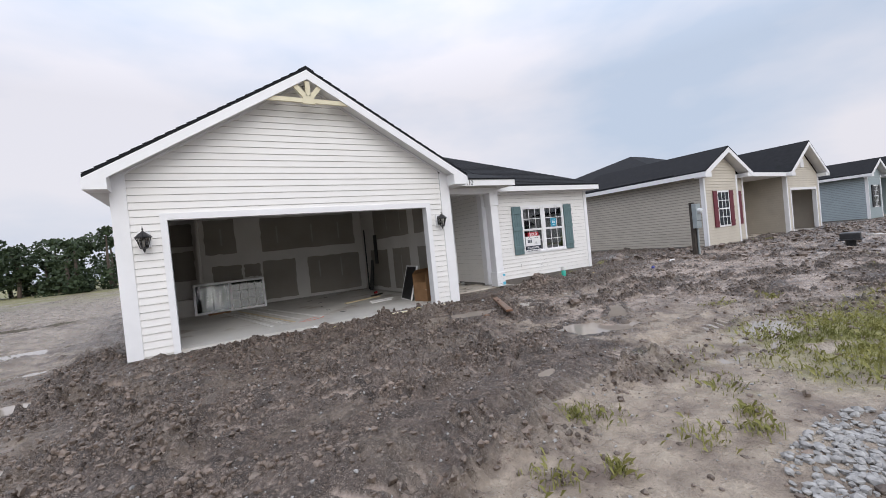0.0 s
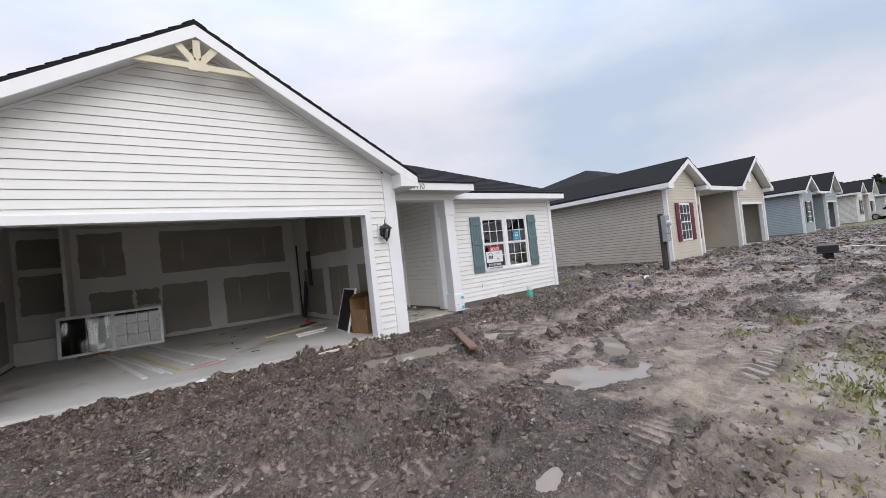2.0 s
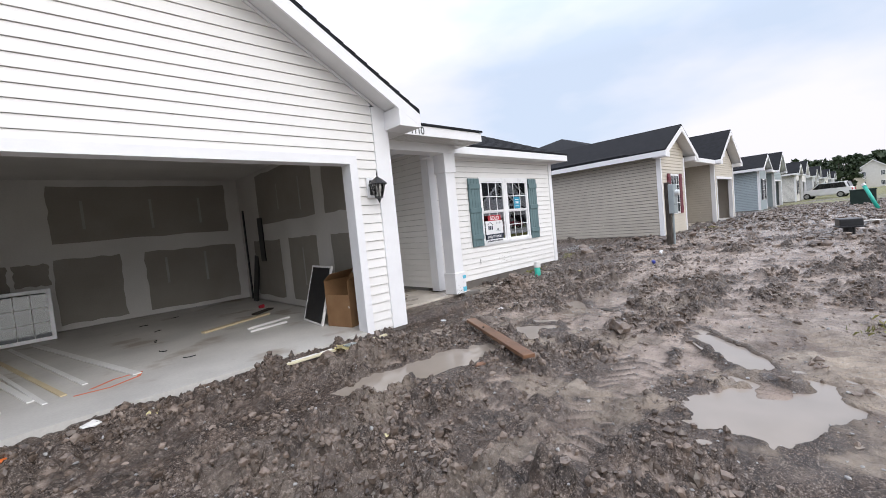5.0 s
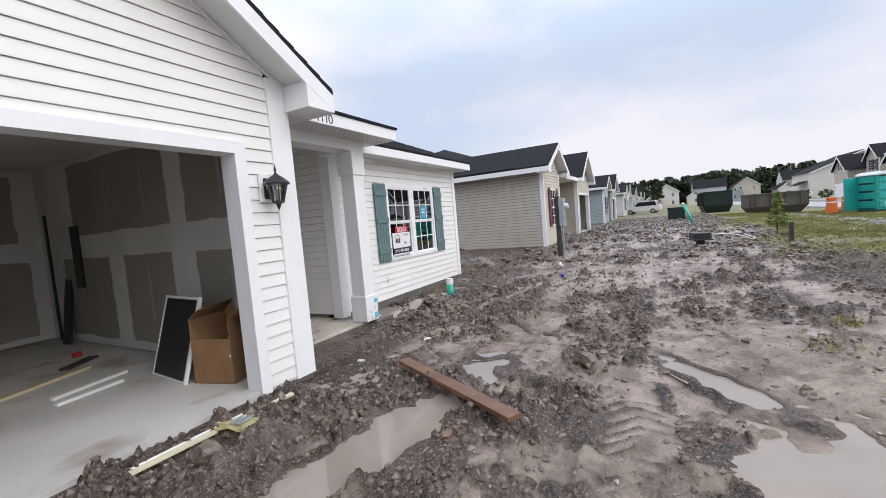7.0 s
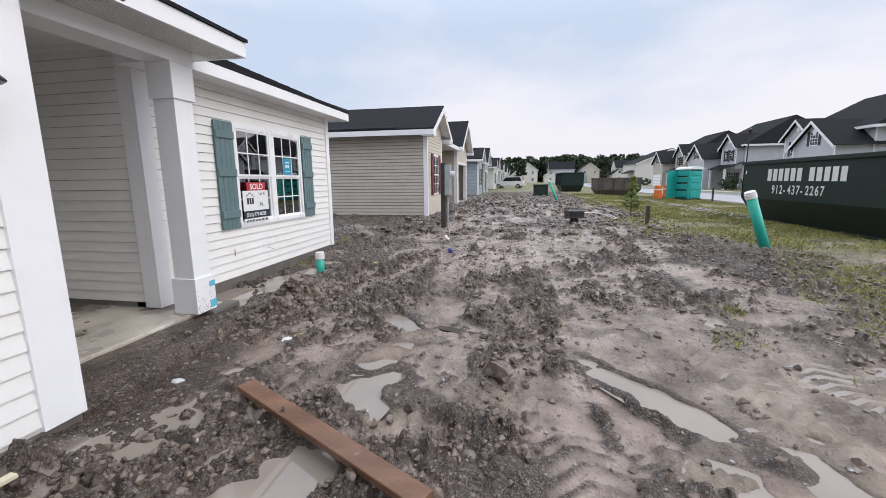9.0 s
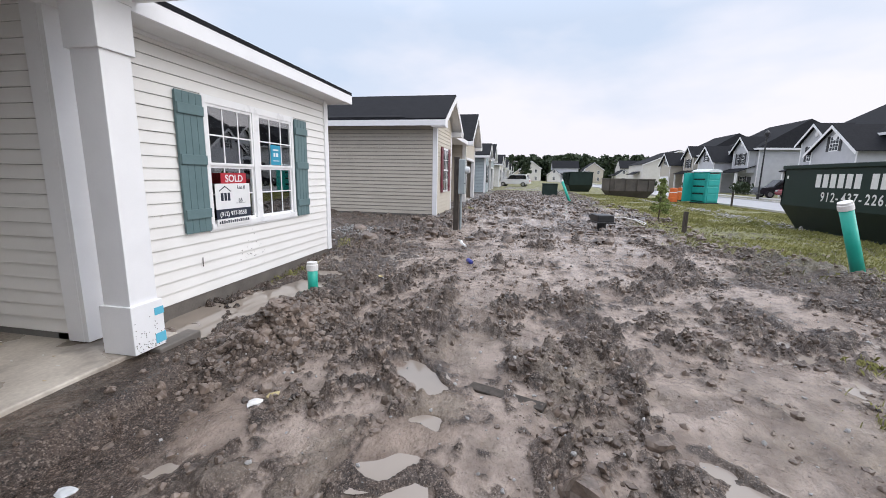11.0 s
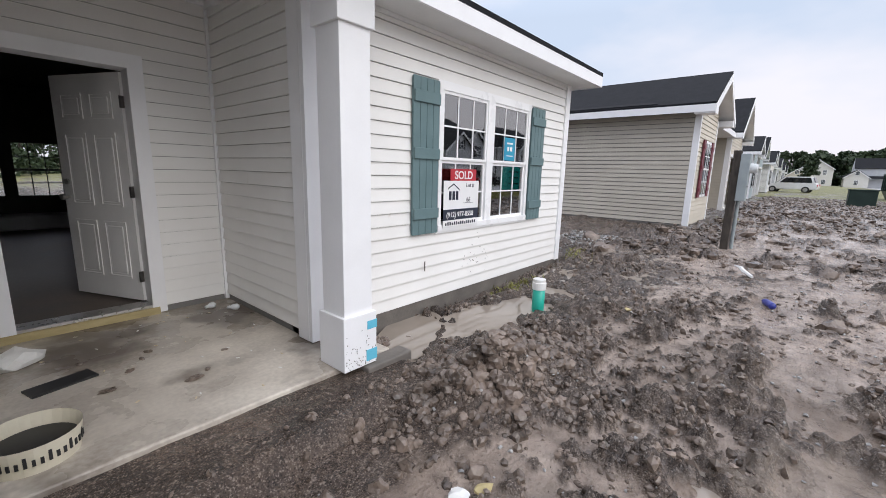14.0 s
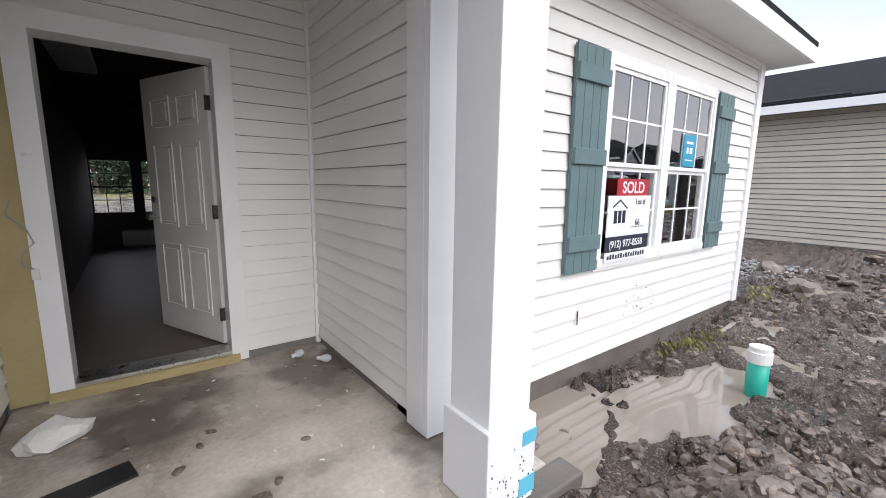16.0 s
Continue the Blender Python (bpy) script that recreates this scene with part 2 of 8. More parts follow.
M["blue_label"] = surf("cyan_sticker", (0.02, 0.28, 0.45), (0.03, 0.33, 0.5), 0.4, 6, 60, 0.0)
M["tape"] = surf("sky_blue_tape", (0.10, 0.45, 0.62), (0.15, 0.52, 0.68), 0.5, 8, 60, 0.05)
M["blue_bottle"] = surf("blue_plastic_bottle", (0.02, 0.03, 0.22), (0.05, 0.06, 0.3), 0.3, 9, 50, 0.0)
M["clear_plastic"] = surf("cloudy_plastic", (0.55, 0.57, 0.58), (0.68, 0.7, 0.7), 0.25, 20, 50, 0.1)
M["asphalt"] = surf("pale_street_concrete", (0.34, 0.34, 0.345), (0.44, 0.44, 0.445), 0.6, 0.7, 40, 0.15)
M["kerb"] = surf("concrete_kerb", (0.42, 0.41, 0.39), (0.52, 0.51, 0.48), 0.7, 2, 40, 0.15)
M["car_white"] = surf("white_car_paint", (0.72, 0.72, 0.73), (0.78, 0.78, 0.79), 0.2, 3, 30, 0.0)
M["car_red"] = surf("dark_red_car_paint", (0.17, 0.01, 0.018), (0.21, 0.015, 0.022), 0.2, 3, 30, 0.0)
M["car_dark"] = surf("charcoal_car_paint", (0.02, 0.021, 0.024), (0.03, 0.031, 0.034), 0.2, 3, 30, 0.0)
M["car_glass"] = surf("dark_car_glass", (0.01, 0.011, 0.012), (0.015, 0.016, 0.017), 0.06, 3, 30, 0.0)
M["tyre"] = surf("black_tyre_rubber", (0.012, 0.012, 0.012), (0.025, 0.025, 0.025), 0.8, 10, 60, 0.1)
M["rim"] = surf("silver_wheel_rim", (0.4, 0.4, 0.41), (0.5, 0.5, 0.51), 0.35, 10, 60, 0.0, metal=0.9)
M["bark"] = surf("grey_brown_bark", (0.06, 0.045, 0.035), (0.13, 0.10, 0.08), 0.9, 5, 40, 0.5, stretch=(4, 4, 1))
M["leaf"] = surf("dark_green_foliage", (0.018, 0.034, 0.014), (0.045, 0.070, 0.026), 0.7, 0.8, 12, 0.0)
M["leaf_light"] = surf("yellow_green_foliage", (0.07, 0.085, 0.03), (0.13, 0.14, 0.05), 0.7, 0.8, 12, 0.0)
M["needle"] = surf("pine_needles", (0.15, 0.20, 0.05), (0.27, 0.32, 0.10), 0.7, 3, 30, 0.0)
M["grass"] = surf("wet_grass_blades", (0.12, 0.13, 0.03), (0.33, 0.31, 0.10), 0.6, 1.4, 30, 0.0)
M["lawn"] = surf("lawn_turf", (0.08, 0.105, 0.035), (0.19, 0.19, 0.07), 0.9, 0.6, 20, 0.5)
M["stone"] = surf("grey_gravel", (0.15, 0.145, 0.14), (0.46, 0.45, 0.435), 0.55, 24, 50, 0.2)
M["clod"] = surf("wet_mud_clods", (0.024, 0.017, 0.013), (0.27, 0.208, 0.166), 0.28, 5.0, 45, 0.5, rough_var=0.22)
M["dark_window"] = surf("dark_far_window", (0.03, 0.035, 0.042), (0.07, 0.08, 0.09), 0.08, 2, 20, 0.0)


# ---------------------------------------------------------------- building helpers
UP = Vector((0, 0, 1))


def thing(name, at, label, category, group="", kind=""):
    """A top-level thing: an Empty at its base; its parts are given in the thing's own space."""
    e = new(name)
    e.empty_display_size = 0.2
    e.matrix_basis = at if isinstance(at, Matrix) else Matrix.Translation(at)
    return tagged(e, label, category, group, kind)


def mesh_ob(name, bm, material, smooth=False):
    me = bpy.data.meshes.new(name)
    bm.normal_update()
    bm.to_mesh(me)
    bm.free()
    if smooth:
        me.polygons.foreach_set("use_smooth", [True] * len(me.polygons))
    for m in (material if isinstance(material, (list, tuple)) else [material]):
        me.materials.append(m)
    return new(name, me)


def part(name, bm, material, parent, label="", smooth=False):
    ob = mesh_ob(name, bm, material, smooth)
    ob.parent = parent
    return tagged(ob, label)


def solo(name, bm, material, label, category, group="", kind="", at=None, smooth=False):
    ob = mesh_ob(name, bm, material, smooth)
    if at is not None:
        ob.matrix_basis = at if isinstance(at, Matrix) else Matrix.Translation(at)
    return tagged(ob, label, category, group, kind)


def box(x0, x1, y0, y1, z0, z1, bm=None, bevel=0.0):
    bm = bm or bmesh.new()
    v = [bm.verts.new((x, y, z)) for x in (x0, x1) for y in (y0, y1) for z in (z0, z1)]
    fs = [bm.faces.new([v[i] for i in f]) for f in ((0, 1, 3, 2), (4, 6, 7, 5), (0, 4, 5, 1), (2, 3, 7, 6), (0, 2, 6, 4), (1, 5, 7, 3))]
    if bevel:
        es = list({e for f in fs for e in f.edges})
        bmesh.ops.bevel(bm, geom=es, offset=bevel, segments=2, affect="EDGES", profile=0.5)
    return bm


def solid(polygon, depth, bm=None):
    """A slab from a 3D polygon, pushed along the vector depth."""
    bm = bm or bmesh.new()
    d = Vector(depth)
    a = [bm.verts.new(p) for p in polygon]
    b = [bm.verts.new(Vector(p) + d) for p in polygon]
    bm.faces.new(a[::-1]); bm.faces.new(b)
    n = len(a)
    for i in range(n):
        bm.faces.new((a[i], a[(i + 1) % n], b[(i + 1) % n], b[i]))
    bmesh.ops.recalc_face_normals(bm, faces=bm.faces[:])
    return bm


def tube(path, radius, sides=12, bm=None, caps=True):
    """A round bar along points; radius is one number or one for each point."""
    bm = bm or bmesh.new()
    pts = [Vector(p) for p in path]
    rad = radius if isinstance(radius, (list, tuple)) else [radius] * len(pts)
    rings = []
    for i, p in enumerate(pts):
        d = (pts[min(i + 1, len(pts) - 1)] - pts[max(i - 1, 0)]).normalized()
        u = d.cross(UP if abs(d.z) < 0.95 else Vector((1, 0, 0))).normalized()
        w = d.cross(u)
        rings.append([bm.verts.new(p + rad[i] * (math.cos(a) * u + math.sin(a) * w)) for a in (2 * math.pi * k / sides for k in range(sides))])
    for r, s in zip(rings, rings[1:]):
        for k in range(sides):
            bm.faces.new((r[k], r[(k + 1) % sides], s[(k + 1) % sides], s[k]))
    if caps:
        bm.faces.new(rings[0]); bm.faces.new(rings[-1][::-1])
    bmesh.ops.recalc_face_normals(bm, faces=bm.faces[:])
    return bm


def writing(text, size, material, parent, at, name="lettering", label="", stretch=1.0, bold=0.0):
    """Letters of the built-in font as a flat raised mesh; at is the pose of the text's left baseline."""
    cu = bpy.data.curves.new(name, "FONT")
    cu.body, cu.size, cu.extrude, cu.offset = text, size, 0.001, bold
    tmp = bpy.data.objects.new("lettering_source", cu)
    me = bpy.data.meshes.new_from_object(tmp)
    bpy.data.objects.remove(tmp)
    me.transform(at @ Matrix.Diagonal((stretch, 1, 1, 1)))
    me.materials.append(material)
    ob = new(name, me)
    ob.parent = parent
    return tagged(ob, label)


# a wall's own frame: u along the wall, n outwards, z up
def wall_frame(origin, u, n):
    u, n = Vector(u), Vector(n)
    m = Matrix.Identity(4)
    m.col[0][:3], m.col[1][:3], m.col[2][:3], m.col[3][:3] = u, n, UP, Vector(origin)
    return m


def plank_mesh(bm, m, u0, u1, z0, z1, t0, t1, gap=0.004):
    """One lapped course: thick at its bottom edge, thin at its top. t0, t1: the ends at the top."""
    zb, lip = z0 + gap, 0.019          # an open shadow gap under each lip
    pts = [(u0, -0.004, zb), (u1, -0.004, zb), (u1, lip, zb), (u0, lip, zb), (u0, lip, zb + 0.010), (u1, lip, zb + 0.010),
           (t0, 0.005, z1), (t1, 0.005, z1), (t0, -0.004, z1), (t1, -0.004, z1)]
    v = [bm.verts.new(m @ Vector(p)) for p in pts]
    fs = ((0, 1, 2, 3), (3, 2, 5, 4), (4, 5, 7, 6), (6, 7, 9, 8), (0, 3, 4, 6, 8), (1, 9, 7, 5, 2))
    return [bm.faces.new([v[i] for i in f]) for f in fs]


def courses(wall, m, z0, z1, pitch, spans, material, joined=False, name="siding_plank", gap=0.004):
    """Lapped siding on a wall. spans(za, zb) gives the (u0, u1, t0, t1) runs of one course."""
    z, allbm = z0, bmesh.new()
    while z < z1 - 0.02:
        zt = min(z + pitch, z1)
        for u0, u1, t0, t1 in spans(z, zt):
            if u1 - u0 < 0.03:
                continue
            bm = allbm if joined else bmesh.new()
            fs = plank_mesh(bm, m, u0, u1, z, zt, t0, max(t1, t0 + 0.005), gap)
            if not joined:
                bmesh.ops.recalc_face_normals(bm, faces=fs)
                part(name, bm, material, wall)
        z = zt
    if joined:
        bmesh.ops.recalc_face_normals(allbm, faces=allbm.faces[:])
        part("siding", allbm, material, wall)
    else:
        allbm.free()


def cut_spans(u0, u1, holes):
    """Runs from u0 to u1 with rectangular holes (a, b, za, zb) taken out of those courses that meet them."""
    def f(za, zb):
        runs = [(u0, u1)]
        for a, b, ha, hb in holes:
            if za < hb - 0.01 and zb > ha + 0.01:
                runs = [r for s, e in runs for r in ((s, min(e, a)), (max(s, b), e)) if r[1] - r[0] > 0.01]
        return [(s, e, s, e) for s, e in runs]
    return f


# smooth lattice noise on arrays
def vnoise(x, y, seed=0):
    xi, yi = np.floor(x), np.floor(y)
    fx, fy = x - xi, y - yi
    fx, fy = fx * fx * (3 - 2 * fx), fy * fy * (3 - 2 * fy)

    def h(i, j):
        s = np.sin(i * 127.1 + j * 311.7 + seed * 74.7) * 43758.5453
        return s - np.floor(s)
    return (h(xi, yi) * (1 - fx) + h(xi + 1, yi) * fx) * (1 - fy) + (h(xi, yi + 1) * (1 - fx) + h(xi + 1, yi + 1) * fx) * fy


def fbm(x, y, octaves=4, seed=0):
    s, a, t = 0.0, 0.5, 0.0
    for k in range(octaves):
        s, t = s + a * vnoise(x * 2 ** k + 17.3 * k, y * 2 ** k - 9.1 * k, seed + k), t + a
        a *= 0.5
    return s / t


def lumps(x, y, seed=0):
    """Rounded clods: height falls off from scattered centres."""
    xi, yi = np.floor(x), np.floor(y)
    best = np.zeros_like(x)
    for i in (-1, 0, 1):
        for j in (-1, 0, 1):
            cx, cy = xi + i, yi + j
            a = np.sin(cx * 127.1 + cy * 311.7 + seed) * 43758.5453; a -= np.floor(a)
            b = np.sin(cx * 269.5 + cy * 183.3 + seed) * 43758.5453; b -= np.floor(b)
            c = np.sin(cx * 419.2 + cy * 371.9 + seed) * 43758.5453; c -= np.floor(c)
            d2 = (x - cx - a) ** 2 + (y - cy - b) ** 2
            r2 = (0.25 + 0.55 * c) ** 2
            best = np.maximum(best, np.sqrt(np.maximum(0, 1 - d2 / r2)) * (0.35 + 0.65 * c))
    return best


def smooth(a, b, v):
    t = np.clip((v - a) / (b - a), 0, 1)
    return t * t * (3 - 2 * t)


def billow(x, y, f, seed):
    """Rounded lumps parted by sharp creases."""
    return np.abs(2 * vnoise(x * f, y * f, seed) - 1)


# ---------------------------------------------------------------- the ground: one sheet to the horizon
# puddles: centre x, y, half length, half width, turn in degrees, water level
PUDDLES = [
    (4.42, 3.27, 0.62, 0.42, -22, 0.045), (2.52, 2.42, 0.17, 0.08, 20, 0.015), (3.72, 5.84, 0.98, 0.27, -8, 0.065), (5.30, 5.72, 0.48, 0.20, 14, 0.075),
    (8.05, 7.88, 1.15, 0.30, -6, 0.125), (6.55, 5.82, 0.30, 0.15, 40, 0.10), (5.72, 5.72, 0.32, 0.15, -25, 0.085), (8.60, 4.98, 0.26, 0.18, 10, 0.14),
    (7.78, 5.50, 0.24, 0.14, 50, 0.125), (10.7, 3.20, 0.66, 0.42, 60, 0.18), (8.82, 4.04, 0.28, 0.14, 10, 0.14), (7.05, 8.20, 0.5, 0.22, 30, 0.115),
    (5.42, 3.72, 0.55, 0.16, 38, 0.075), (10.7, 5.15, 0.34, 0.12, 10, 0.175), (12.6, 3.9, 0.5, 0.2, 10, 0.21), (-2.6, 3.6, 0.9, 0.14, 15, 0.03), (-3.2, 6.0, 1.6, 0.3, 5, 0.03), (9.8, 5.9, 0.3, 0.1, 20, 0.165), (-6.0, 11.0, 2.6, 0.5, 8, 0.01), (-9.0, 18.0, 4.0, 0.9, 4, 0.0), (-4.6, 8.2, 1.7, 0.22, 8, 0.03),
]
# wheel tracks: start, end, width, depth, tread pitch
TRACKS = [
    ((-2.5, 2.6), (5.5, 4.6), 0.42, 0.030, 0.13), ((-1.5, 1.2), (7.0, 3.1), 0.42, 0.030, 0.13), ((4.5, 3.7), (16.0, 4.7), 0.40, 0.035, 0.11),
    ((4.5, 5.2), (15.0, 6.0), 0.40, 0.04, 0.11), ((3.0, 2.2), (14.0, 2.5), 0.38, 0.03, 0.12), ((0.5, 4.1), (4.0, 2.1), 0.38, 0.025, 0.13),
    ((0.6, 1.95), (4.9, 2.95), 0.95, 0.012, 0.10),
]


def base_height(x, y):
    rise = 0.25 * smooth(3.5, 13.0, x) * smooth(-6.0, -1.0, y)
    h = 0.02 + rise + 0.06 * smooth(4.5, 7.0, y) * smooth(7.0, 3.0, x) * smooth(-4, -1, x) * 0.8
    h = h + 0.02 * smooth(3.0, 8.0, y) * smooth(5.0, 8.0, x)
    return h


def track_mask(x, y):
    m = np.zeros_like(x)
    for (ax, ay), (bx, by), width, depth, pitch in TRACKS:
        dx, dy = bx - ax, by - ay
        ln = math.hypot(dx, dy)
        s = ((x - ax) * dx + (y - ay) * dy) / ln
        c = ((x - ax) * -dy + (y - ay) * dx) / ln + (fbm(s * 0.45, 0 * s + ax, 3, 60) - 0.5) * 0.9
        m = np.maximum(m, smooth(0, 0.5, s) * smooth(ln, ln - 0.5, s) * smooth(width / 2 + 0.14, width / 2, np.abs(c)))
    return m


def zones(x, y):
    n = fbm(x * 0.9, y * 0.9, 4, 5)
    n2 = fbm(x * 2.3, y * 2.3, 4, 11)
    sand = smooth(0.55, -0.55, y - (0.46 * x + 0.45) + (n - 0.5) * 2.4) * smooth(7.5, 5.0, x + (n2 - 0.5) * 2)
    sand = np.maximum(sand, 0.75 * smooth(0.54, 0.66, n2) * smooth(9.5, 4.0, x) * (0.25 + 0.75 * smooth(2.0, 4.5, x)) * smooth(7.2, 5.4, y))
    sand = np.maximum(sand, smooth(-1.8, -4.5, x + (n - 0.5) * 3) * 0.8)
    porch_silt = smooth(6.5, 6.9, y + (n - 0.5) * 0.6) * smooth(4.0, 4.6, x) * smooth(7.1, 6.5, x + (n2 - 0.5) * 0.7)
    near_grass = smooth(3.3, 5.0, x + (n - 0.5) * 3.5) * smooth(2.1, 0.9, y + (n2 - 0.5) * 2.0 - 0.2 + 0.22 * np.maximum(x - 5.0, 0.0)) * smooth(10.5, 8.0, x + (n2 - 0.5) * 2) * smooth(-4.0, -1.5, y + (n - 0.5) * 3)
    strip = smooth(9.0, 12.0, x) * smooth(2.0, 0.3, y + (n - 0.5) * 2.6)
    grass = np.clip(np.maximum(near_grass, strip) * smooth(0.36, 0.54, n2 + 0.1 + 0.12 * smooth(10, 13, x)), 0, 1)
    far = np.maximum(smooth(26, 44, np.hypot(x - 4, y - 3)) * smooth(0.40, 0.55, n), smooth(-16.0, -17.0, y))
    far = np.maximum(far, smooth(40, 70, np.hypot(x - 4, y - 3)))
    return sand, np.maximum(grass, far), n, n2, np.clip(porch_silt, 0, 1)


def ground_height(x, y):
    x, y = np.asarray(x, float), np.asarray(y, float)
    sand, grass, n, n2, silt = zones(x, y)
    near = smooth(48, 20, np.hypot(x - 5, y - 3))
    calm = np.clip(np.maximum(np.maximum(sand * 0.9, grass * 0.6), silt * 0.92), 0, 1)
    h = base_height(x, y) + (n - 0.5) * 0.16 * near * (1 - 0.5 * calm)
    patch = smooth(0.40, 0.60, fbm(x * 1.3, y * 1.3, 3, 31))
    rough = (1 - calm) * near * (0.35 + 0.65 * patch)
    h = h + rough * (0.11 * billow(x + 0.3 * n2, y + 0.3 * n, 3.4, 3) + 0.16 * billow(x + 0.12 * n2, y + 0.1 * n, 6.6, 9) * (0.25 + n2) + 0.11 * billow(x + 0.05 * n2, y, 13.0, 13) * (0.2 + 1.3 * n2) + 0.05 * billow(x, y, 22.0, 17) - 0.105)
    wx, wy = x + 0.10 * n2 + 0.06 * vnoise(x * 13, y * 13, 21), y + 0.10 * n + 0.06 * vnoise(x * 13, y * 13, 22)
    h = h + rough * (0.042 * lumps(wx / 0.13, wy / 0.13, 2.0) * (0.3 + 1.2 * vnoise(x * 25, y * 25, 23)) + 0.03 * (vnoise(x * 34, y * 34, 24) - 0.5) - 0.012)
    h = h + near * 0.028 * (fbm(x * 15, y * 15, 3, 50) - 0.5) * (1 - 0.5 * silt)
    for (ax, ay), (bx, by), width, depth, pitch in TRACKS:
        dx, dy = bx - ax, by - ay
        ln = math.hypot(dx, dy)
        s = ((x - ax) * dx + (y - ay) * dy) / ln
        c = ((x - ax) * -dy + (y - ay) * dx) / ln + (fbm(s * 0.45, 0 * s + ax, 3, 60) - 0.5) * 0.9
        inside = smooth(0, 0.5, s) * smooth(ln, ln - 0.5, s) * smooth(width / 2 + 0.14, width / 2 - 0.10, np.abs(c) + (n2 - 0.5) * 0.3) * smooth(0.25, 0.55, fbm(s * 0.8, c * 0 + by, 2, 71))
        tread = np.abs(((s + np.abs(c) * 0.55 + 0.05 * n2) / pitch) % 1.0 - 0.5) * 2
        h = h * (1 - 0.85 * inside) + inside * 0.85 * (base_height(x, y) + (n - 0.5) * 0.12)
        h = h + inside * (-depth + 0.034 * smooth(0.25, 0.8, tread + 0.4 * (fbm(x * 9, y * 9, 2, 77) - 0.5)) * (0.2 + 1.4 * n2))
        h = h + 0.035 * near * np.exp(-((np.abs(c) - width / 2 - 0.1) / 0.07) ** 2) * smooth(0, 0.5, s) * smooth(ln, ln - 0.5, s) * (0.4 + n2)
    # the heap of spoil beside the column, and a low one by the sewer stub
    h = h + 0.30 * np.exp(-(((x - 6.95) / 0.55) ** 2 + ((y - 7.2) / 0.30) ** 2)) * (0.45 + 0.5 * lumps(x / 0.14, y / 0.14, 5.0) + 0.4 * fbm(x * 5, y * 5, 3, 7))
    h = h + 0.18 * np.exp(-(((x - 10.0) / 1.5) ** 2 + ((y - 0.9) / 0.5) ** 2)) * (0.5 + n2)
    h = h + 0.10 * np.exp(-(((x - 3.6) / 1.6) ** 2 + ((y - 6.55) / 0.16) ** 2)) * (0.3 + n2)
    wet = np.zeros_like(h)
    edge_lumps = (fbm(x * 3.5, y * 3.5, 4, 80) - 0.5) * 1.25 + 0.22 * (vnoise(x * 9, y * 9, 3) - 0.3)
    for cx, cy, rx, ry, turn, level in PUDDLES:
        a = radians(turn)
        u, v = ((x - cx) * math.cos(a) + (y - cy) * math.sin(a)) / rx, (-(x - cx) * math.sin(a) + (y - cy) * math.cos(a)) / ry
        d = np.sqrt(u * u + v * v) + edge_lumps
        lift = smooth(2.0, 1.15, d)
        h = h * (1 - lift) + np.maximum(h, level + 0.008 + 0.3 * np.abs(h - level)) * lift
        m = smooth(1.08, 0.86, d)
        h = h * (1 - m) + (level - 0.03 - 0.03 * n2) * m
        wet = np.maximum(wet, smooth(1.9, 0.9, d))
    # level beds under the houses, the road and the yard's far side
    for x0, x1, y0, y1, z in ((-1.9, 4.75, 7.47, 24, 0.0), (4.5, 6.55, 8.05, 24, 0.02), (6.3, 10.7, 8.62, 24, 0.05)):
        m = smooth(x0 - 0.05, x0 + 0.05, x) * smooth(x1 + 0.05, x1 - 0.05, x) * smooth(y0 - 0.03, y0 + 0.03, y) * smooth(y1 + 0.05, y1 - 0.05, y)
        h = h * (1 - m) + z * m
    h = h - 0.10 * np.exp(-((y - 8.42) / 0.16) ** 2) * smooth(6.5, 6.8, x) * smooth(10.9, 10.5, x)
    edge = np.exp(-((y - 7.40) / 0.10) ** 2) * smooth(-1.3, -1.1, x) * smooth(4.1, 3.9, x)
    h = np.minimum(h, h * (1 - edge) + 0.115 * edge)
    lip = smooth(4.55, 4.7, x) * smooth(6.75, 6.6, x) * smooth(7.45, 7.6, y)
    h = h * (1 - lip) + (0.145 + 0.04 * n2) * lip
    road = smooth(-7.3, -8.0, y) * smooth(-15.2, -14.6, y)
    h = h * (1 - road) - 0.05 * road
    relief = h - base_height(x, y) - (n - 0.5) * 0.16
    # soupy slurry settles level between the clods, most of it where the wheels have churned
    pool = -0.036 + 0.058 * smooth(2.6, 6.0, x + 0.9 * (n - 0.5)) * smooth(7.6, 6.6, y) + 0.10 * (fbm(x * 1.1, y * 1.1, 3, 41) - 0.5)
    open_ = near * (1 - grass) * (1 - np.clip(sand * 1.2, 0, 1)) * (1 - smooth(7.2, 7.4, y))
    slurry = smooth(0.016, -0.002, relief - pool) * open_
    h = h + slurry * np.maximum(0.0, pool - relief) * 0.9
    return h, sand, grass, np.clip(np.maximum(wet, 0.8 * silt), 0, 1), slurry


def axis(lo, f0, f1, hi, step, grow):
    mid = list(np.arange(f0, f1, step))
    out, s, v = [], step, f1
    while v < hi:
        out.append(v); s = min(s * grow, 60); v += s
    pre, s, v = [], step, f0
    while v > lo:
        s = min(s * grow, 60); v -= s; pre.append(v)
    return np.array(pre[::-1] + mid + out)


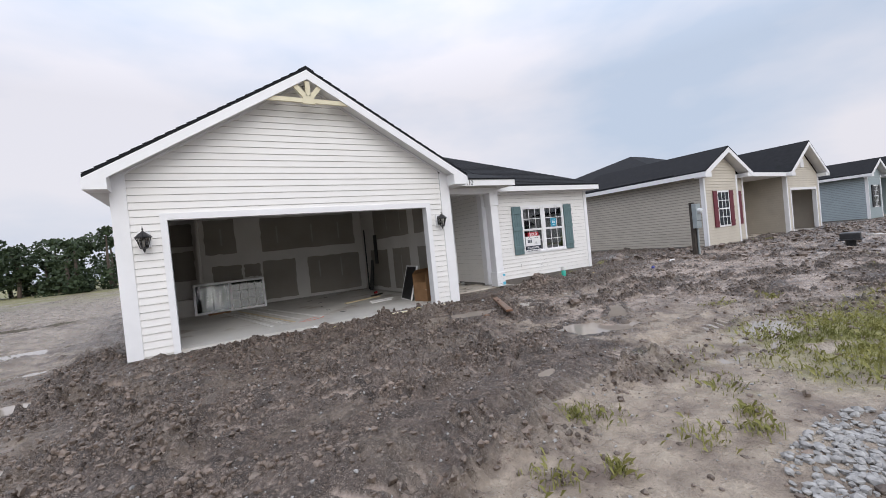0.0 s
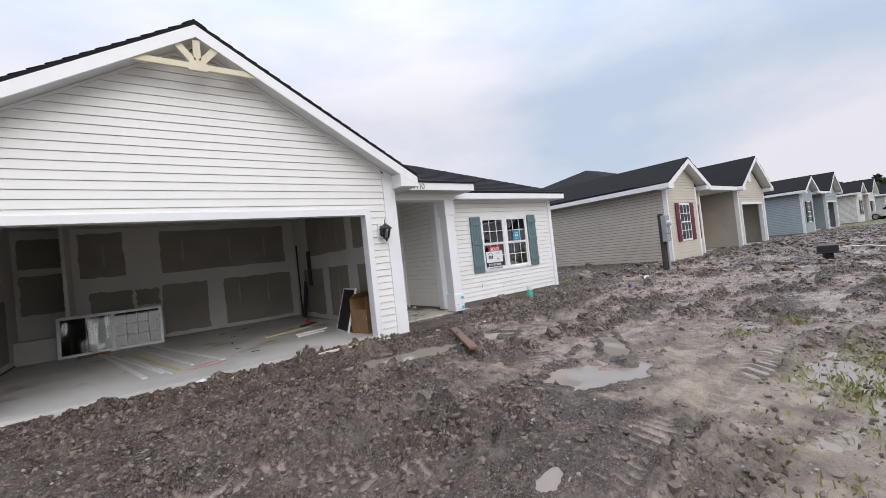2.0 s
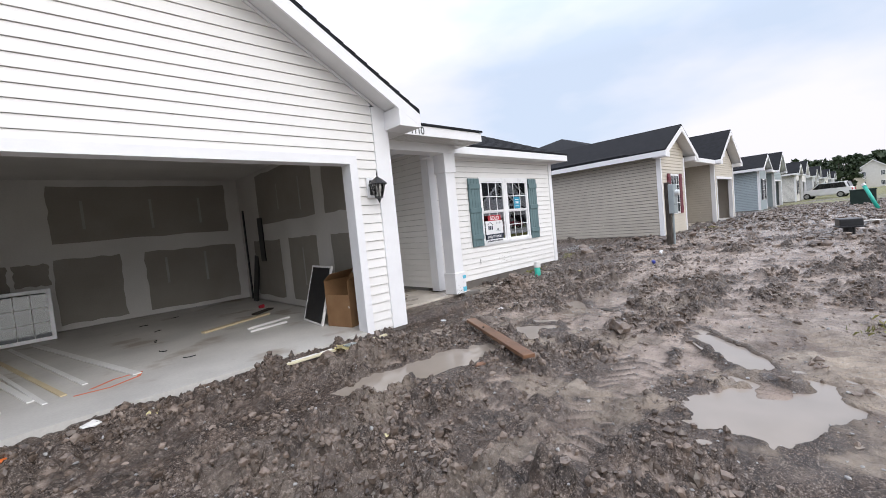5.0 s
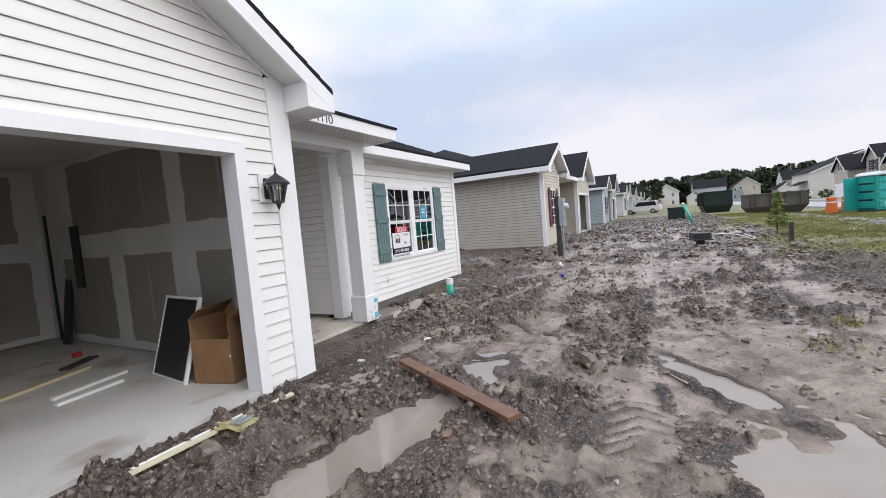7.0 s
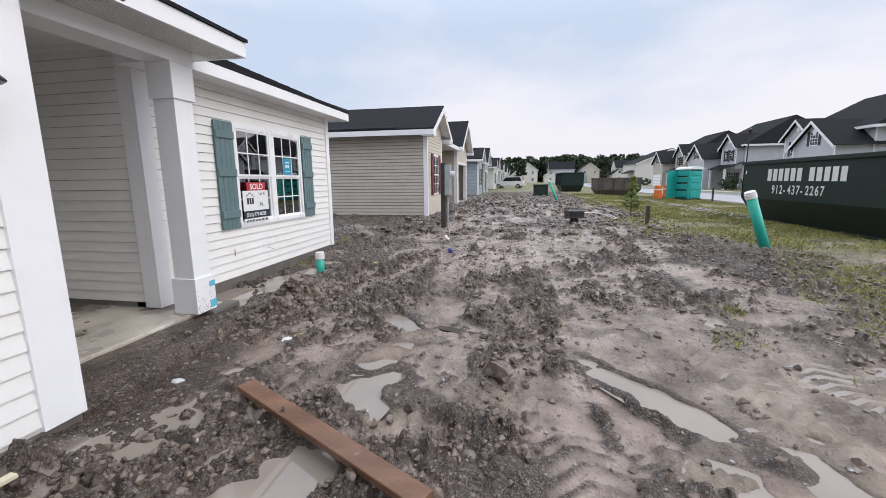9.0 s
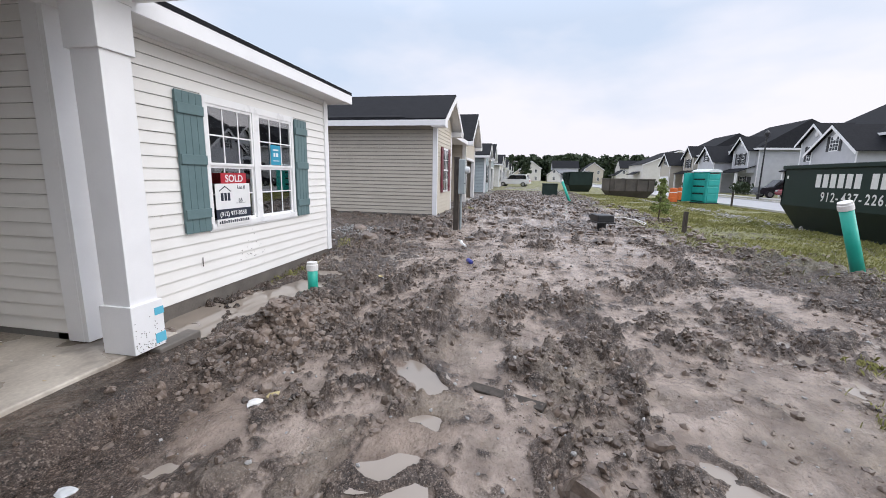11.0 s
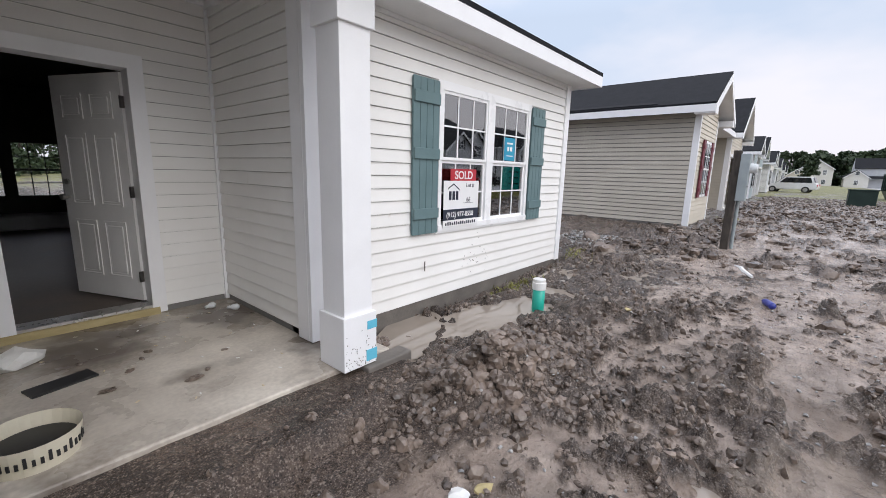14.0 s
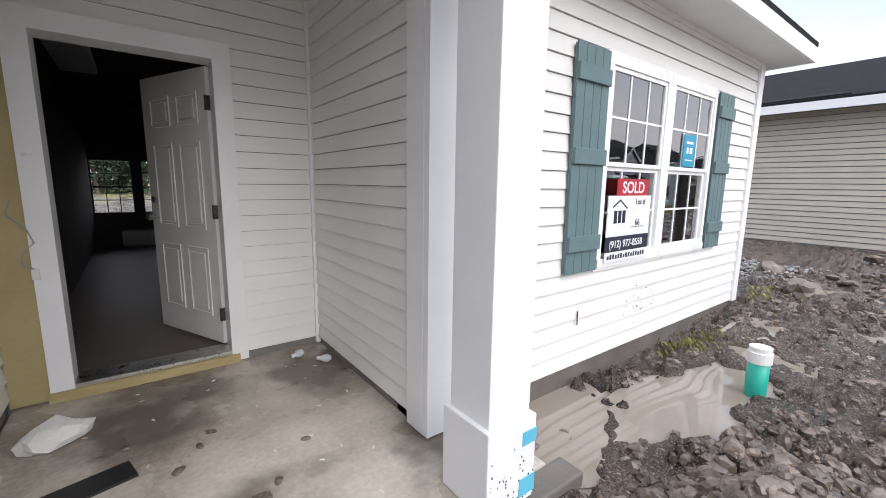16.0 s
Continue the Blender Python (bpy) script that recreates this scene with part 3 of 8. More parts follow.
gx, gy = axis(-500, -3.0, 12.4, 700, 0.019, 1.05), axis(-400, -0.4, 8.5, 500, 0.019, 1.07)
GX, GY = np.meshgrid(gx, gy)
GH, g_sand, g_grass, g_wet, g_slurry = ground_height(GX.ravel(), GY.ravel())
nx, ny = len(gx), len(gy)
co = np.stack([GX.ravel(), GY.ravel(), GH], 1).astype(np.float32)
ii = (np.arange(ny - 1)[:, None] * nx + np.arange(nx - 1)[None, :]).ravel()
quads = np.stack([ii, ii + 1, ii + nx + 1, ii + nx], 1).astype(np.int32)
gme = bpy.data.meshes.new("ground")
gme.vertices.add(len(co)); gme.vertices.foreach_set("co", co.ravel())
gme.loops.add(quads.size); gme.loops.foreach_set("vertex_index", quads.ravel())
gme.polygons.add(len(quads)); gme.polygons.foreach_set("loop_start", np.arange(0, quads.size, 4, dtype=np.int32))
gme.polygons.foreach_set("use_smooth", [True] * len(quads))
gme.update(calc_edges=True)
for key, val in (("sand", g_sand), ("grass", g_grass), ("wet", g_wet), ("slurry", g_slurry)):
    gme.attributes.new(key, "FLOAT", "POINT").data.foreach_set("value", np.asarray(val, np.float32))


def ground_material():
    m, n, l, p = node_mat("churned_wet_mud")
    geo = n.new("ShaderNodeNewGeometry")

    def noise_node(scale, detail=6, rough=0.55):
        t = n.new("ShaderNodeTexNoise"); t.inputs["Scale"].default_value = scale; t.inputs["Detail"].default_value = detail; t.inputs["Roughness"].default_value = rough
        l.new(geo.outputs["Position"], t.inputs["Vector"])
        return t.outputs["Fac"]

    def rng(src, a, b, c=0.0, d=1.0):
        r = n.new("ShaderNodeMapRange")
        r.inputs["From Min"].default_value, r.inputs["From Max"].default_value, r.inputs["To Min"].default_value, r.inputs["To Max"].default_value = a, b, c, d
        l.new(src, r.inputs["Value"])
        return r.outputs["Result"]

    def mix(fac, a, b):
        x = n.new("ShaderNodeMix"); x.data_type = "RGBA"
        l.new(fac, x.inputs["Factor"])
        for k, v in (("A", a), ("B", b)):
            if isinstance(v, tuple):
                x.inputs[k].default_value = (*v, 1)
            else:
                l.new(v, x.inputs[k])
        return x.outputs["Result"]

    def attr(name):
        a = n.new("ShaderNodeAttribute"); a.attribute_name = name
        return a.outputs["Fac"]
    big, mid, fine = noise_node(0.8), noise_node(4.5), noise_node(38, 4)
    mud = mix(rng(mid, 0.35, 0.68), (0.030, 0.021, 0.016), (0.130, 0.095, 0.074))
    mud = mix(rng(big, 0.46, 0.66), mud, (0.085, 0.063, 0.050))
    # pale flecks paint wet sparkle on bump peaks; dark flecks deepen the hollows
    mud = mix(rng(fine, 0.56, 0.70, 0, 0.6), mud, (0.36, 0.30, 0.255))
    mud = mix(rng(fine, 0.45, 0.32, 0, 0.8), mud, (0.020, 0.014, 0.011))
    sandc = mix(rng(mid, 0.35, 0.7), (0.25, 0.200, 0.155), (0.44, 0.368, 0.288))
    sandc = mix(rng(noise_node(1.6, 6), 0.50, 0.64), sandc, (0.15, 0.113, 0.090))
    sandc = mix(rng(fine, 0.62, 0.75, 0, 0.5), sandc, (0.16, 0.13, 0.11))
    slime = mix(rng(mid, 0.35, 0.7), (0.21, 0.163, 0.132), (0.43, 0.350, 0.292))
    slime = mix(rng(fine, 0.60, 0.72, 0, 0.7), slime, (0.085, 0.062, 0.050))
    speck = noise_node(115, 3)
    mud = mix(rng(speck, 0.57, 0.66, 0, 0.55), mud, (0.40, 0.335, 0.285))
    mud = mix(rng(speck, 0.44, 0.36, 0, 0.75), mud, (0.012, 0.009, 0.007))
    mud = mix(attr("slurry"), mud, slime)
    sandc = mix(rng(speck, 0.58, 0.68, 0, 0.45), sandc, (0.13, 0.105, 0.085))
    col = mix(attr("sand"), mud, sandc)
    turf = mix(rng(mid, 0.35, 0.68), (0.12, 0.125, 0.034), (0.25, 0.235, 0.085))
    gm = n.new("ShaderNodeMath"); gm.operation = "MULTIPLY"; l.new(attr("grass"), gm.inputs[0]); l.new(rng(mid, 0.30, 0.50), gm.inputs[1])
    col = mix(gm.outputs[0], col, turf)
    dark = mix(attr("wet"), (1.0, 1.0, 1.0), (0.80, 0.77, 0.74))
    mul = n.new("ShaderNodeMix"); mul.data_type = "RGBA"; mul.blend_type = "MULTIPLY"; mul.inputs["Factor"].default_value = 1.0
    l.new(col, mul.inputs["A"]); l.new(dark, mul.inputs["B"])
    l.new(mul.outputs["Result"], p.inputs["Base Color"])
    r0 = rng(noise_node(1.9, 6, 0.6), 0.40, 0.62, 0.14, 0.40)
    wr = n.new("ShaderNodeMath"); wr.operation = "MULTIPLY_ADD"; wr.inputs[1].default_value = -0.16
    l.new(attr("wet"), wr.inputs[0]); l.new(r0, wr.inputs[2])
    sr = n.new("ShaderNodeMath"); sr.operation = "MULTIPLY_ADD"; sr.inputs[1].default_value = -0.20; sr.use_clamp = True
    l.new(attr("slurry"), sr.inputs[0]); l.new(wr.outputs[0], sr.inputs[2])
    gr = n.new("ShaderNodeMath"); gr.operation = "MULTIPLY_ADD"; gr.inputs[1].default_value = 0.35; gr.use_clamp = True
    l.new(attr("grass"), gr.inputs[0]); l.new(sr.outputs[0], gr.inputs[2])
    l.new(gr.outputs[0], p.inputs["Roughness"])
    bp = n.new("ShaderNodeBump"); bp.inputs["Strength"].default_value = 1.0; bp.inputs["Distance"].default_value = 0.035
    ad = n.new("ShaderNodeMath"); ad.operation = "MULTIPLY_ADD"; ad.inputs[1].default_value = 0.5
    l.new(fine, ad.inputs[0]); l.new(noise_node(15, 7, 0.65), ad.inputs[2])
    l.new(ad.outputs[0], bp.inputs["Height"]); l.new(bp.outputs["Normal"], p.inputs["Normal"])
    return m


gme.materials.append(ground_material())
tagged(new("ground", gme), "churned wet grey-brown mud with sandy patches and tyre tracks", "ground", kind="structure")


def gz(x, y):
    return float(ground_height(np.array([x]), np.array([y]))[0][0])


def water_material():
    m, n, l, p = node_mat("murky_puddle_water")
    p.inputs["Roughness"].default_value = 0.02
    p.inputs["IOR"].default_value = 1.6
    t = n.new("ShaderNodeTexNoise"); t.inputs["Scale"].default_value = 3.0
    mx = n.new("ShaderNodeMix"); mx.data_type = "RGBA"
    mx.inputs["A"].default_value, mx.inputs["B"].default_value = (0.24, 0.202, 0.165, 1), (0.34, 0.290, 0.243, 1)
    g = n.new("ShaderNodeNewGeometry"); l.new(g.outputs["Position"], t.inputs["Vector"])
    l.new(t.outputs["Fac"], mx.inputs["Factor"]); l.new(mx.outputs["Result"], p.inputs["Base Color"])
    return m


M["water"] = water_material()
for cx, cy, rx, ry, turn, level in PUDDLES:
    bm = bmesh.new()
    a = radians(turn)
    vs = []
    for k in range(40):
        q = 2 * math.pi * k / 40
        u, v = 1.3 * rx * math.cos(q), 1.3 * ry * math.sin(q)
        vs.append(bm.verts.new((u * math.cos(a) - v * math.sin(a), u * math.sin(a) + v * math.cos(a), 0)))
    bm.faces.new(vs)
    solo("puddle_water", bm, M["water"], "murky brown rainwater puddle lying in the mud", "puddle", group="puddles in the yard", kind="structure", at=(cx, cy, level))

# thin standing water that fills the deepest ruts and hollows of the churned yard
wx_, wy_ = np.meshgrid(np.arange(-3.0, 15.0, 0.08), np.arange(1.2, 8.3, 0.08))
wx_, wy_ = wx_.ravel(), wy_.ravel()
w_low = base_height(wx_, wy_) + (fbm(wx_ * 0.9, wy_ * 0.9, 2, 5) - 0.5) * 0.13
w_gap = ground_height(wx_, wy_)[0] - w_low
w_off = np.percentile(w_gap[(wy_ < 7.2)], 8)
w_z = w_low + w_off + 0.05 * (fbm(wx_ * 0.45, wy_ * 0.45, 2, 95) - 0.5)
w_z = w_z - 0.06 * smooth(4.2, 2.6, wx_) - 0.025 * track_mask(wx_, wy_)
w_z = np.where((wy_ > 7.25) & (wx_ < 7.0), w_z - 0.5, w_z)
w_n = len(np.arange(-3.0, 15.0, 0.08))
w_rows = len(wx_) // w_n
w_i = (np.arange(w_rows - 1)[:, None] * w_n + np.arange(w_n - 1)[None, :]).ravel()
w_q = np.stack([w_i, w_i + 1, w_i + w_n + 1, w_i + w_n], 1)
w_me = bpy.data.meshes.new("standing_water")
w_me.from_pydata(np.stack([wx_, wy_, w_z], 1).tolist(), [], w_q.tolist())
w_me.polygons.foreach_set("use_smooth", [True] * len(w_me.polygons))
w_me.materials.append(M["water"])
tagged(new("standing_water", w_me), "thin murky water standing in the ruts", "water", kind="structure")


# ---------------------------------------------------------------- the house with the open garage
GX0, GX1, GYF = -1.75, 4.535, 7.40           # garage front
OX0, OX1, OZ1 = -1.04, 3.89, 2.36           # garage opening
MX0, MX1, MYF = 6.28, 10.55, 8.52           # bedroom wing front
PYF = 10.10                                 # porch's back wall
SLAB_G, SLAB_P = 0.155, 0.20
APX, APZ, SLOPE = 1.43, 5.10, 0.59          # garage gable
WIN = (7.69, 9.44, 0.945, 2.36)             # twin window, outer frame
DOOR = (4.76, 5.62, 0.29, 2.30)             # front door opening

house = thing("house", (4.4, 9.0, 0.0), "single-storey ivory-sided house with open empty garage and dark roof", "house")
house_inv = Matrix.Translation((-4.4, -9.0, 0.0))


def hpart(name, bm, material, label="", parent=None, smooth=False):
    """A part of the house, with its places given in the world."""
    if parent is None:
        bmesh.ops.transform(bm, matrix=house_inv, verts=bm.verts[:])
        return part(name, bm, material, house, label, smooth)
    bmesh.ops.transform(bm, matrix=house_inv, verts=bm.verts[:])
    return part(name, bm, material, parent, label, smooth)


def hframe(origin, u, n):
    return house_inv @ wall_frame(origin, u, n)


# garage front wall: core with the opening, then siding courses
core = bmesh.new()
box(GX0, OX0 - 0.05, GYF, GYF + 0.14, 0.10, 3.0, core)
box(OX1 + 0.05, GX1, GYF, GYF + 0.14, 0.10, 3.0, core)
box(OX0 - 0.05, OX1 + 0.05, GYF, GYF + 0.14, OZ1 + 0.05, 3.0, core)
solid([(GX0, GYF, 3.0), (GX1, GYF, 3.0), (APX, GYF, 3.0 + SLOPE * 3.19)], (0, 0.14, 0), core)
garage_wall = hpart("garage_front_wall", core, M["sheath"])


def gable_spans(za, zb):
    def half(z):
        return (APZ - 0.17 - z) / SLOPE
    lo, hi = max(GX0 + 0.20, APX - half(za)), min(GX1 - 0.22, APX + half(za))
    tl, th = max(GX0 + 0.20, APX - half(zb)), min(GX1 - 0.22, APX + half(zb))
    if zb < OZ1 + 0.12:
        return [(GX0 + 0.20, OX0 - 0.10, GX0 + 0.20, OX0 - 0.10), (OX1 + 0.11, GX1 - 0.22, OX1 + 0.11, GX1 - 0.22)]
    return [(lo, hi, tl, th)]


FR = hframe((0, GYF, 0), (1, 0, 0), (0, -1, 0))
courses(garage_wall, FR, 0.135, 4.86, 0.1205, gable_spans, M["siding"])

# corner boards, casing of the opening
for x0, x1 in ((GX0 - 0.02, GX0 + 0.20), (GX1 - 0.22, GX1 + 0.02)):
    hpart("corner_board", box(x0, x1, GYF - 0.038, GYF - 0.001, 0.11, 3.14), M["trim"], "white corner trim board")
hpart("corner_board", box(GX1 + 0.0, GX1 + 0.03, GYF - 0.030, GYF + 0.16, 0.11, 3.05), M["trim"])
hpart("opening_casing", box(OX0 - 0.10, OX0, GYF - 0.044, GYF + 0.16, 0.11, OZ1 + 0.11), M["trim"], "white garage casing")
hpart("opening_casing", box(OX1, OX1 + 0.11, GYF - 0.044, GYF + 0.16, 0.11, OZ1 + 0.11), M["trim"])
hpart("opening_casing", box(OX0, OX1, GYF - 0.0435, GYF + 0.159, OZ1, OZ1 + 0.109), M["trim"])
hpart("base_sill", box(GX0, OX0 - 0.1, GYF - 0.02, GYF + 0.1, 0.0, 0.11), M["foundation"])
hpart("base_sill", box(OX1 + 0.11, GX1, GYF - 0.02, GYF + 0.1, 0.0, 0.11), M["foundation"])

# garage side walls and back, outside
left_wall = hpart("garage_side_wall", box(GX0, GX0 + 0.07, GYF + 0.14, 20.0, 0.0, 3.0), M["sheath"])
courses(left_wall, hframe((GX0, 0, 0), (0, 1, 0), (-1, 0, 0)), 0.135, 3.0, 0.1205, lambda a, b: [(GYF + 0.03, 20.0, GYF + 0.03, 20.0)], M["siding"], joined=True)
right_wall = hpart("garage_side_wall", box(GX1 - 0.14, GX1 - 0.075, GYF + 0.14, PYF + 0.14, 0.0, 3.0), M["sheath"])
courses(right_wall, hframe((GX1 - 0.075, 0, 0), (0, 1, 0), (1, 0, 0)), 0.26, 2.95, 0.1125, lambda a, b: [(GYF + 0.16, PYF, GYF + 0.16, PYF)], M["siding"])

# garage roof: two slopes, rake boards, soffits
RY0, RY1 = 7.02, 14.0
TIP = 3.45
for s in (-1, 1):
    top = [(APX, RY0, APZ), (APX + s * TIP, RY0, APZ - SLOPE * TIP), (APX + s * TIP, RY1, APZ - SLOPE * TIP), (APX, RY1, APZ)]
    hpart("garage_roof_slope", solid(top, (0, 0, -0.05)), M["shingle"], "charcoal asphalt shingle roof slope")
    n_rows = 22
    for k in range(n_rows):                                  # lapped shingle courses along the slope
        a, b = TIP * (k + 0.02) / n_rows, TIP * (k + 1) / n_rows
        bm = solid([(APX + s * a, RY0 + 0.005, APZ - SLOPE * a + 0.001), (APX + s * b, RY0 + 0.005, APZ - SLOPE * b + 0.014), (APX + s * b, RY1, APZ - SLOPE * b + 0.014), (APX + s * a, RY1, APZ - SLOPE * a + 0.001)], (0, 0, 0.006))
        hpart("shingle_course", bm, M["shingle"])
    rake = [(APX, RY0, APZ - 0.052), (APX + s * TIP, RY0, APZ - 0.052 - SLOPE * TIP), (APX + s * TIP, RY0, APZ - 0.225 - SLOPE * TIP), (APX, RY0, APZ - 0.225)]
    hpart("rake_board", solid(rake, (0, 0.03, 0)), M["trim"], "white rake board")
    sof = [(APX, RY0 + 0.03, APZ - 0.17), (APX + s * TIP, RY0 + 0.03, APZ - 0.17 - SLOPE * TIP), (APX + s * TIP, GYF, APZ - 0.17 - SLOPE * TIP), (APX, GYF, APZ - 0.17)]
    hpart("rake_soffit", solid(sof, (0, 0, 0.015)), M["soffit"])
    x_in, x_out = (GX0, APX - TIP) if s < 0 else (GX1, APX + TIP)
    ze = APZ - SLOPE * TIP
    hpart("eave_fascia", box(min(x_out, x_out + s * 0.02), max(x_out, x_out + s * 0.02), RY0 + 0.03, RY1, ze - 0.225, ze - 0.055), M["trim"])
    hpart("eave_soffit", box(min(x_in, x_out), max(x_in, x_out), RY0 + 0.03, RY1, ze - 0.225, ze - 0.21), M["soffit"])
    cap = [(x_in - s * 0.02, RY0 + 0.002, ze - 0.229), (x_out - s * 0.003, RY0 + 0.002, ze - 0.229), (x_out - s * 0.003, RY0 + 0.002, ze - 0.055), (x_in - s * 0.02, RY0 + 0.002, ze + 0.02)]
    hpart("eave_return", solid(cap, (0, 0.36, 0)), M["trim"], "boxed white eave return")
    bead = [(APX, GYF - 0.03, APZ - 0.215), (APX + s * 3.2, GYF - 0.03, APZ - 0.215 - SLOPE * 3.2), (APX + s * 3.2, GYF - 0.03, APZ - 0.175 - SLOPE * 3.2), (APX, GYF - 0.03, APZ - 0.175)]
    hpart("frieze_bead", solid(bead, (0, 0.02, 0)), M["trim"])
hpart("ridge_cap", solid([(APX - 0.14, RY0 + 0.004, APZ - 0.055), (APX, RY0 + 0.004, APZ + 0.03), (APX + 0.14, RY0 + 0.004, APZ - 0.055)], (0, RY1 - RY0, 0)), M["shingle"])

# fan bracket in the peak
brk = bmesh.new()
by0 = RY0 + 0.03
zb = APZ - 0.62
solid([(APX - 0.62, by0, zb + 0.03), (APX + 0.62, by0, zb + 0.03), (APX + 0.76, by0, zb - 0.05), (APX - 0.76, by0, zb - 0.05)], (0, 0.05, 0), brk)
for ang in (90, 50, 130):
    c, s_ = math.cos(radians(ang)), math.sin(radians(ang))
    ln = 0.36
    px_, pz_ = -s_ * 0.045, c * 0.045
    solid([(APX - px_, by0, zb - pz_), (APX + px_, by0, zb + pz_), (APX + px_ + c * ln, by0, zb + pz_ + s_ * ln), (APX - px_ + c * ln, by0, zb - pz_ + s_ * ln)], (0, 0.045, 0), brk)
solid([(APX - 0.12, by0 - 0.004, zb - 0.07), (APX + 0.12, by0 - 0.004, zb - 0.07), (APX + 0.10, by0 - 0.004, zb + 0.08), (APX - 0.10, by0 - 0.004, zb + 0.08)], (0, 0.055, 0), brk)
hpart("gable_bracket", brk, M["truss"], "cream fan-shaped gable bracket")

# garage inside
hpart("garage_slab", box(GX0 + 0.05, GX1 - 0.05, GYF - 0.01, 13.4, -0.1, SLAB_G), M["concrete"], "dusty grey concrete garage slab")
hpart("garage_ceiling", box(GX0 + 0.07, GX1 - 0.14, GYF + 0.14, 13.4, 3.0, 3.06), M["plaster"])
g_left = hpart("garage_inner_wall", box(GX0 + 0.07, GX0 + 0.12, GYF + 0.14, 13.3, SLAB_G + 0.02, 3.0), M["plaster"], "taped drywall")
g_right = hpart("garage_inner_wall", box(GX1 - 0.19, GX1 - 0.14, GYF + 0.14, 13.3, SLAB_G + 0.02, 3.0), M["plaster"], "taped drywall")
g_back = hpart("garage_back_wall", box(GX0 + 0.12, GX1 - 0.19, 13.25, 13.4, SLAB_G + 0.02, 3.0), M["plaster"], "taped drywall")
g_front = hpart("garage_inner_wall", box(GX0 + 0.12, OX0 - 0.1, GYF + 0.141, GYF + 0.16, SLAB_G + 0.02, 3.0), M["plaster"])


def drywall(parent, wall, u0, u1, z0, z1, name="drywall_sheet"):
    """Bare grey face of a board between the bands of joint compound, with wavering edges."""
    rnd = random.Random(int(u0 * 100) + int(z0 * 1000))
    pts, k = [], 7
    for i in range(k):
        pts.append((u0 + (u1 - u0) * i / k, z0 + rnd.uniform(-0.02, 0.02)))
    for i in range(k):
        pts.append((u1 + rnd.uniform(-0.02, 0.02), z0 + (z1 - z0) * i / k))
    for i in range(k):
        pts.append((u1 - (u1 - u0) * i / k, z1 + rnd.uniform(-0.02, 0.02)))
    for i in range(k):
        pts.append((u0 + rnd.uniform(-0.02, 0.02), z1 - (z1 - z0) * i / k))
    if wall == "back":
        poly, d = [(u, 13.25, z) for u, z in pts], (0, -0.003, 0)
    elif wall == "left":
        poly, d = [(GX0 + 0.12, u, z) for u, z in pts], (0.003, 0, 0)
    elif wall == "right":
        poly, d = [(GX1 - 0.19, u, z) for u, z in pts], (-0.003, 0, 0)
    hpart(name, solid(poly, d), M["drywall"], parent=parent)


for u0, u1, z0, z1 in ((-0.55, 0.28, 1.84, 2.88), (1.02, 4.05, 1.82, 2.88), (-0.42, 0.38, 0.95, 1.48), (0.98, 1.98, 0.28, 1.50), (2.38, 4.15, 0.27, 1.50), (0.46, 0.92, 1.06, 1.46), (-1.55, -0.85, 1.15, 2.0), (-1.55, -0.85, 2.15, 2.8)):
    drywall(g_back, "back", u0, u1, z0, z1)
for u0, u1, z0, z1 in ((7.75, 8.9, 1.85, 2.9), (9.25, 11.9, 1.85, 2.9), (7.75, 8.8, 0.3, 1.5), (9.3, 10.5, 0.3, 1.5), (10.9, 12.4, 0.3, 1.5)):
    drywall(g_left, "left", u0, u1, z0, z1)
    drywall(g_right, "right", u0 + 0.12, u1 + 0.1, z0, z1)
for u, z0, z1, wl_ in ((-0.1, 2.1, 2.6, "back"), (1.5, 2.05, 2.6, "back"), (2.6, 2.0, 2.6, "back"), (3.5, 2.05, 2.6, "back"), (2.75, 0.8, 1.35, "back"), (3.5, 0.75, 1.4, "back")):
    hpart("compound_stripe", box(u - 0.022, u + 0.022, 13.243, 13.246, z0, z1), M["stripe"], parent=g_back)
for u, z0, z1 in ((8.3, 2.1, 2.6), (9.9, 2.0, 2.6), (10.9, 2.1, 2.6), (8.25, 0.7, 1.3), (10.0, 0.6, 1.3)):
    hpart("compound_stripe", box(GX1 - 0.197, GX1 - 0.194, u - 0.022, u + 0.022, z0, z1), M["stripe"], parent=g_right)
    hpart("compound_stripe", box(GX0 + 0.124, GX0 + 0.127, u - 0.022, u + 0.022, z0, z1), M["stripe"], parent=g_left)
# boxed-in stair recess in the garage's back corner
hpart("wall_return", box(-0.74, -0.68, 12.3, 13.25, SLAB_G + 0.9, 3.0), M["plaster"])
hpart("low_boxing", box(GX0 + 0.12, -0.75, 12.75, 13.25, SLAB_G, 0.62), M["plaster"], "boxed ledge of bare board")
hpart("ceiling_vent_slot", box(1.7, 2.9, 10.3, 10.5, 2.985, 2.999), M["black_panel"], "dark slot in the garage ceiling")
hpart("door_casing", box(GX1 - 0.215, GX1 - 0.19, 12.95, 13.02, SLAB_G, 2.25), M["black_panel"], "dark gap of a door frame")
hpart("panel_recess", box(GX1 - 0.215, GX1 - 0.19, 11.85, 12.1, 1.05, 2.0), M["black_panel"], "black electrical panel recess")
# black strip stands in for the shade under the raised drywall edge
hpart("wall_shadow_gap", box(GX0 + 0.12, GX0 + 0.135, GYF + 0.2, 13.2, SLAB_G, SLAB_G + 0.03), M["black_panel"])
hpart("wall_socket", box(GX0 + 0.125, GX0 + 0.135, 8.15, 8.23, 0.72, 0.84), M["vinyl"], "white wall socket")

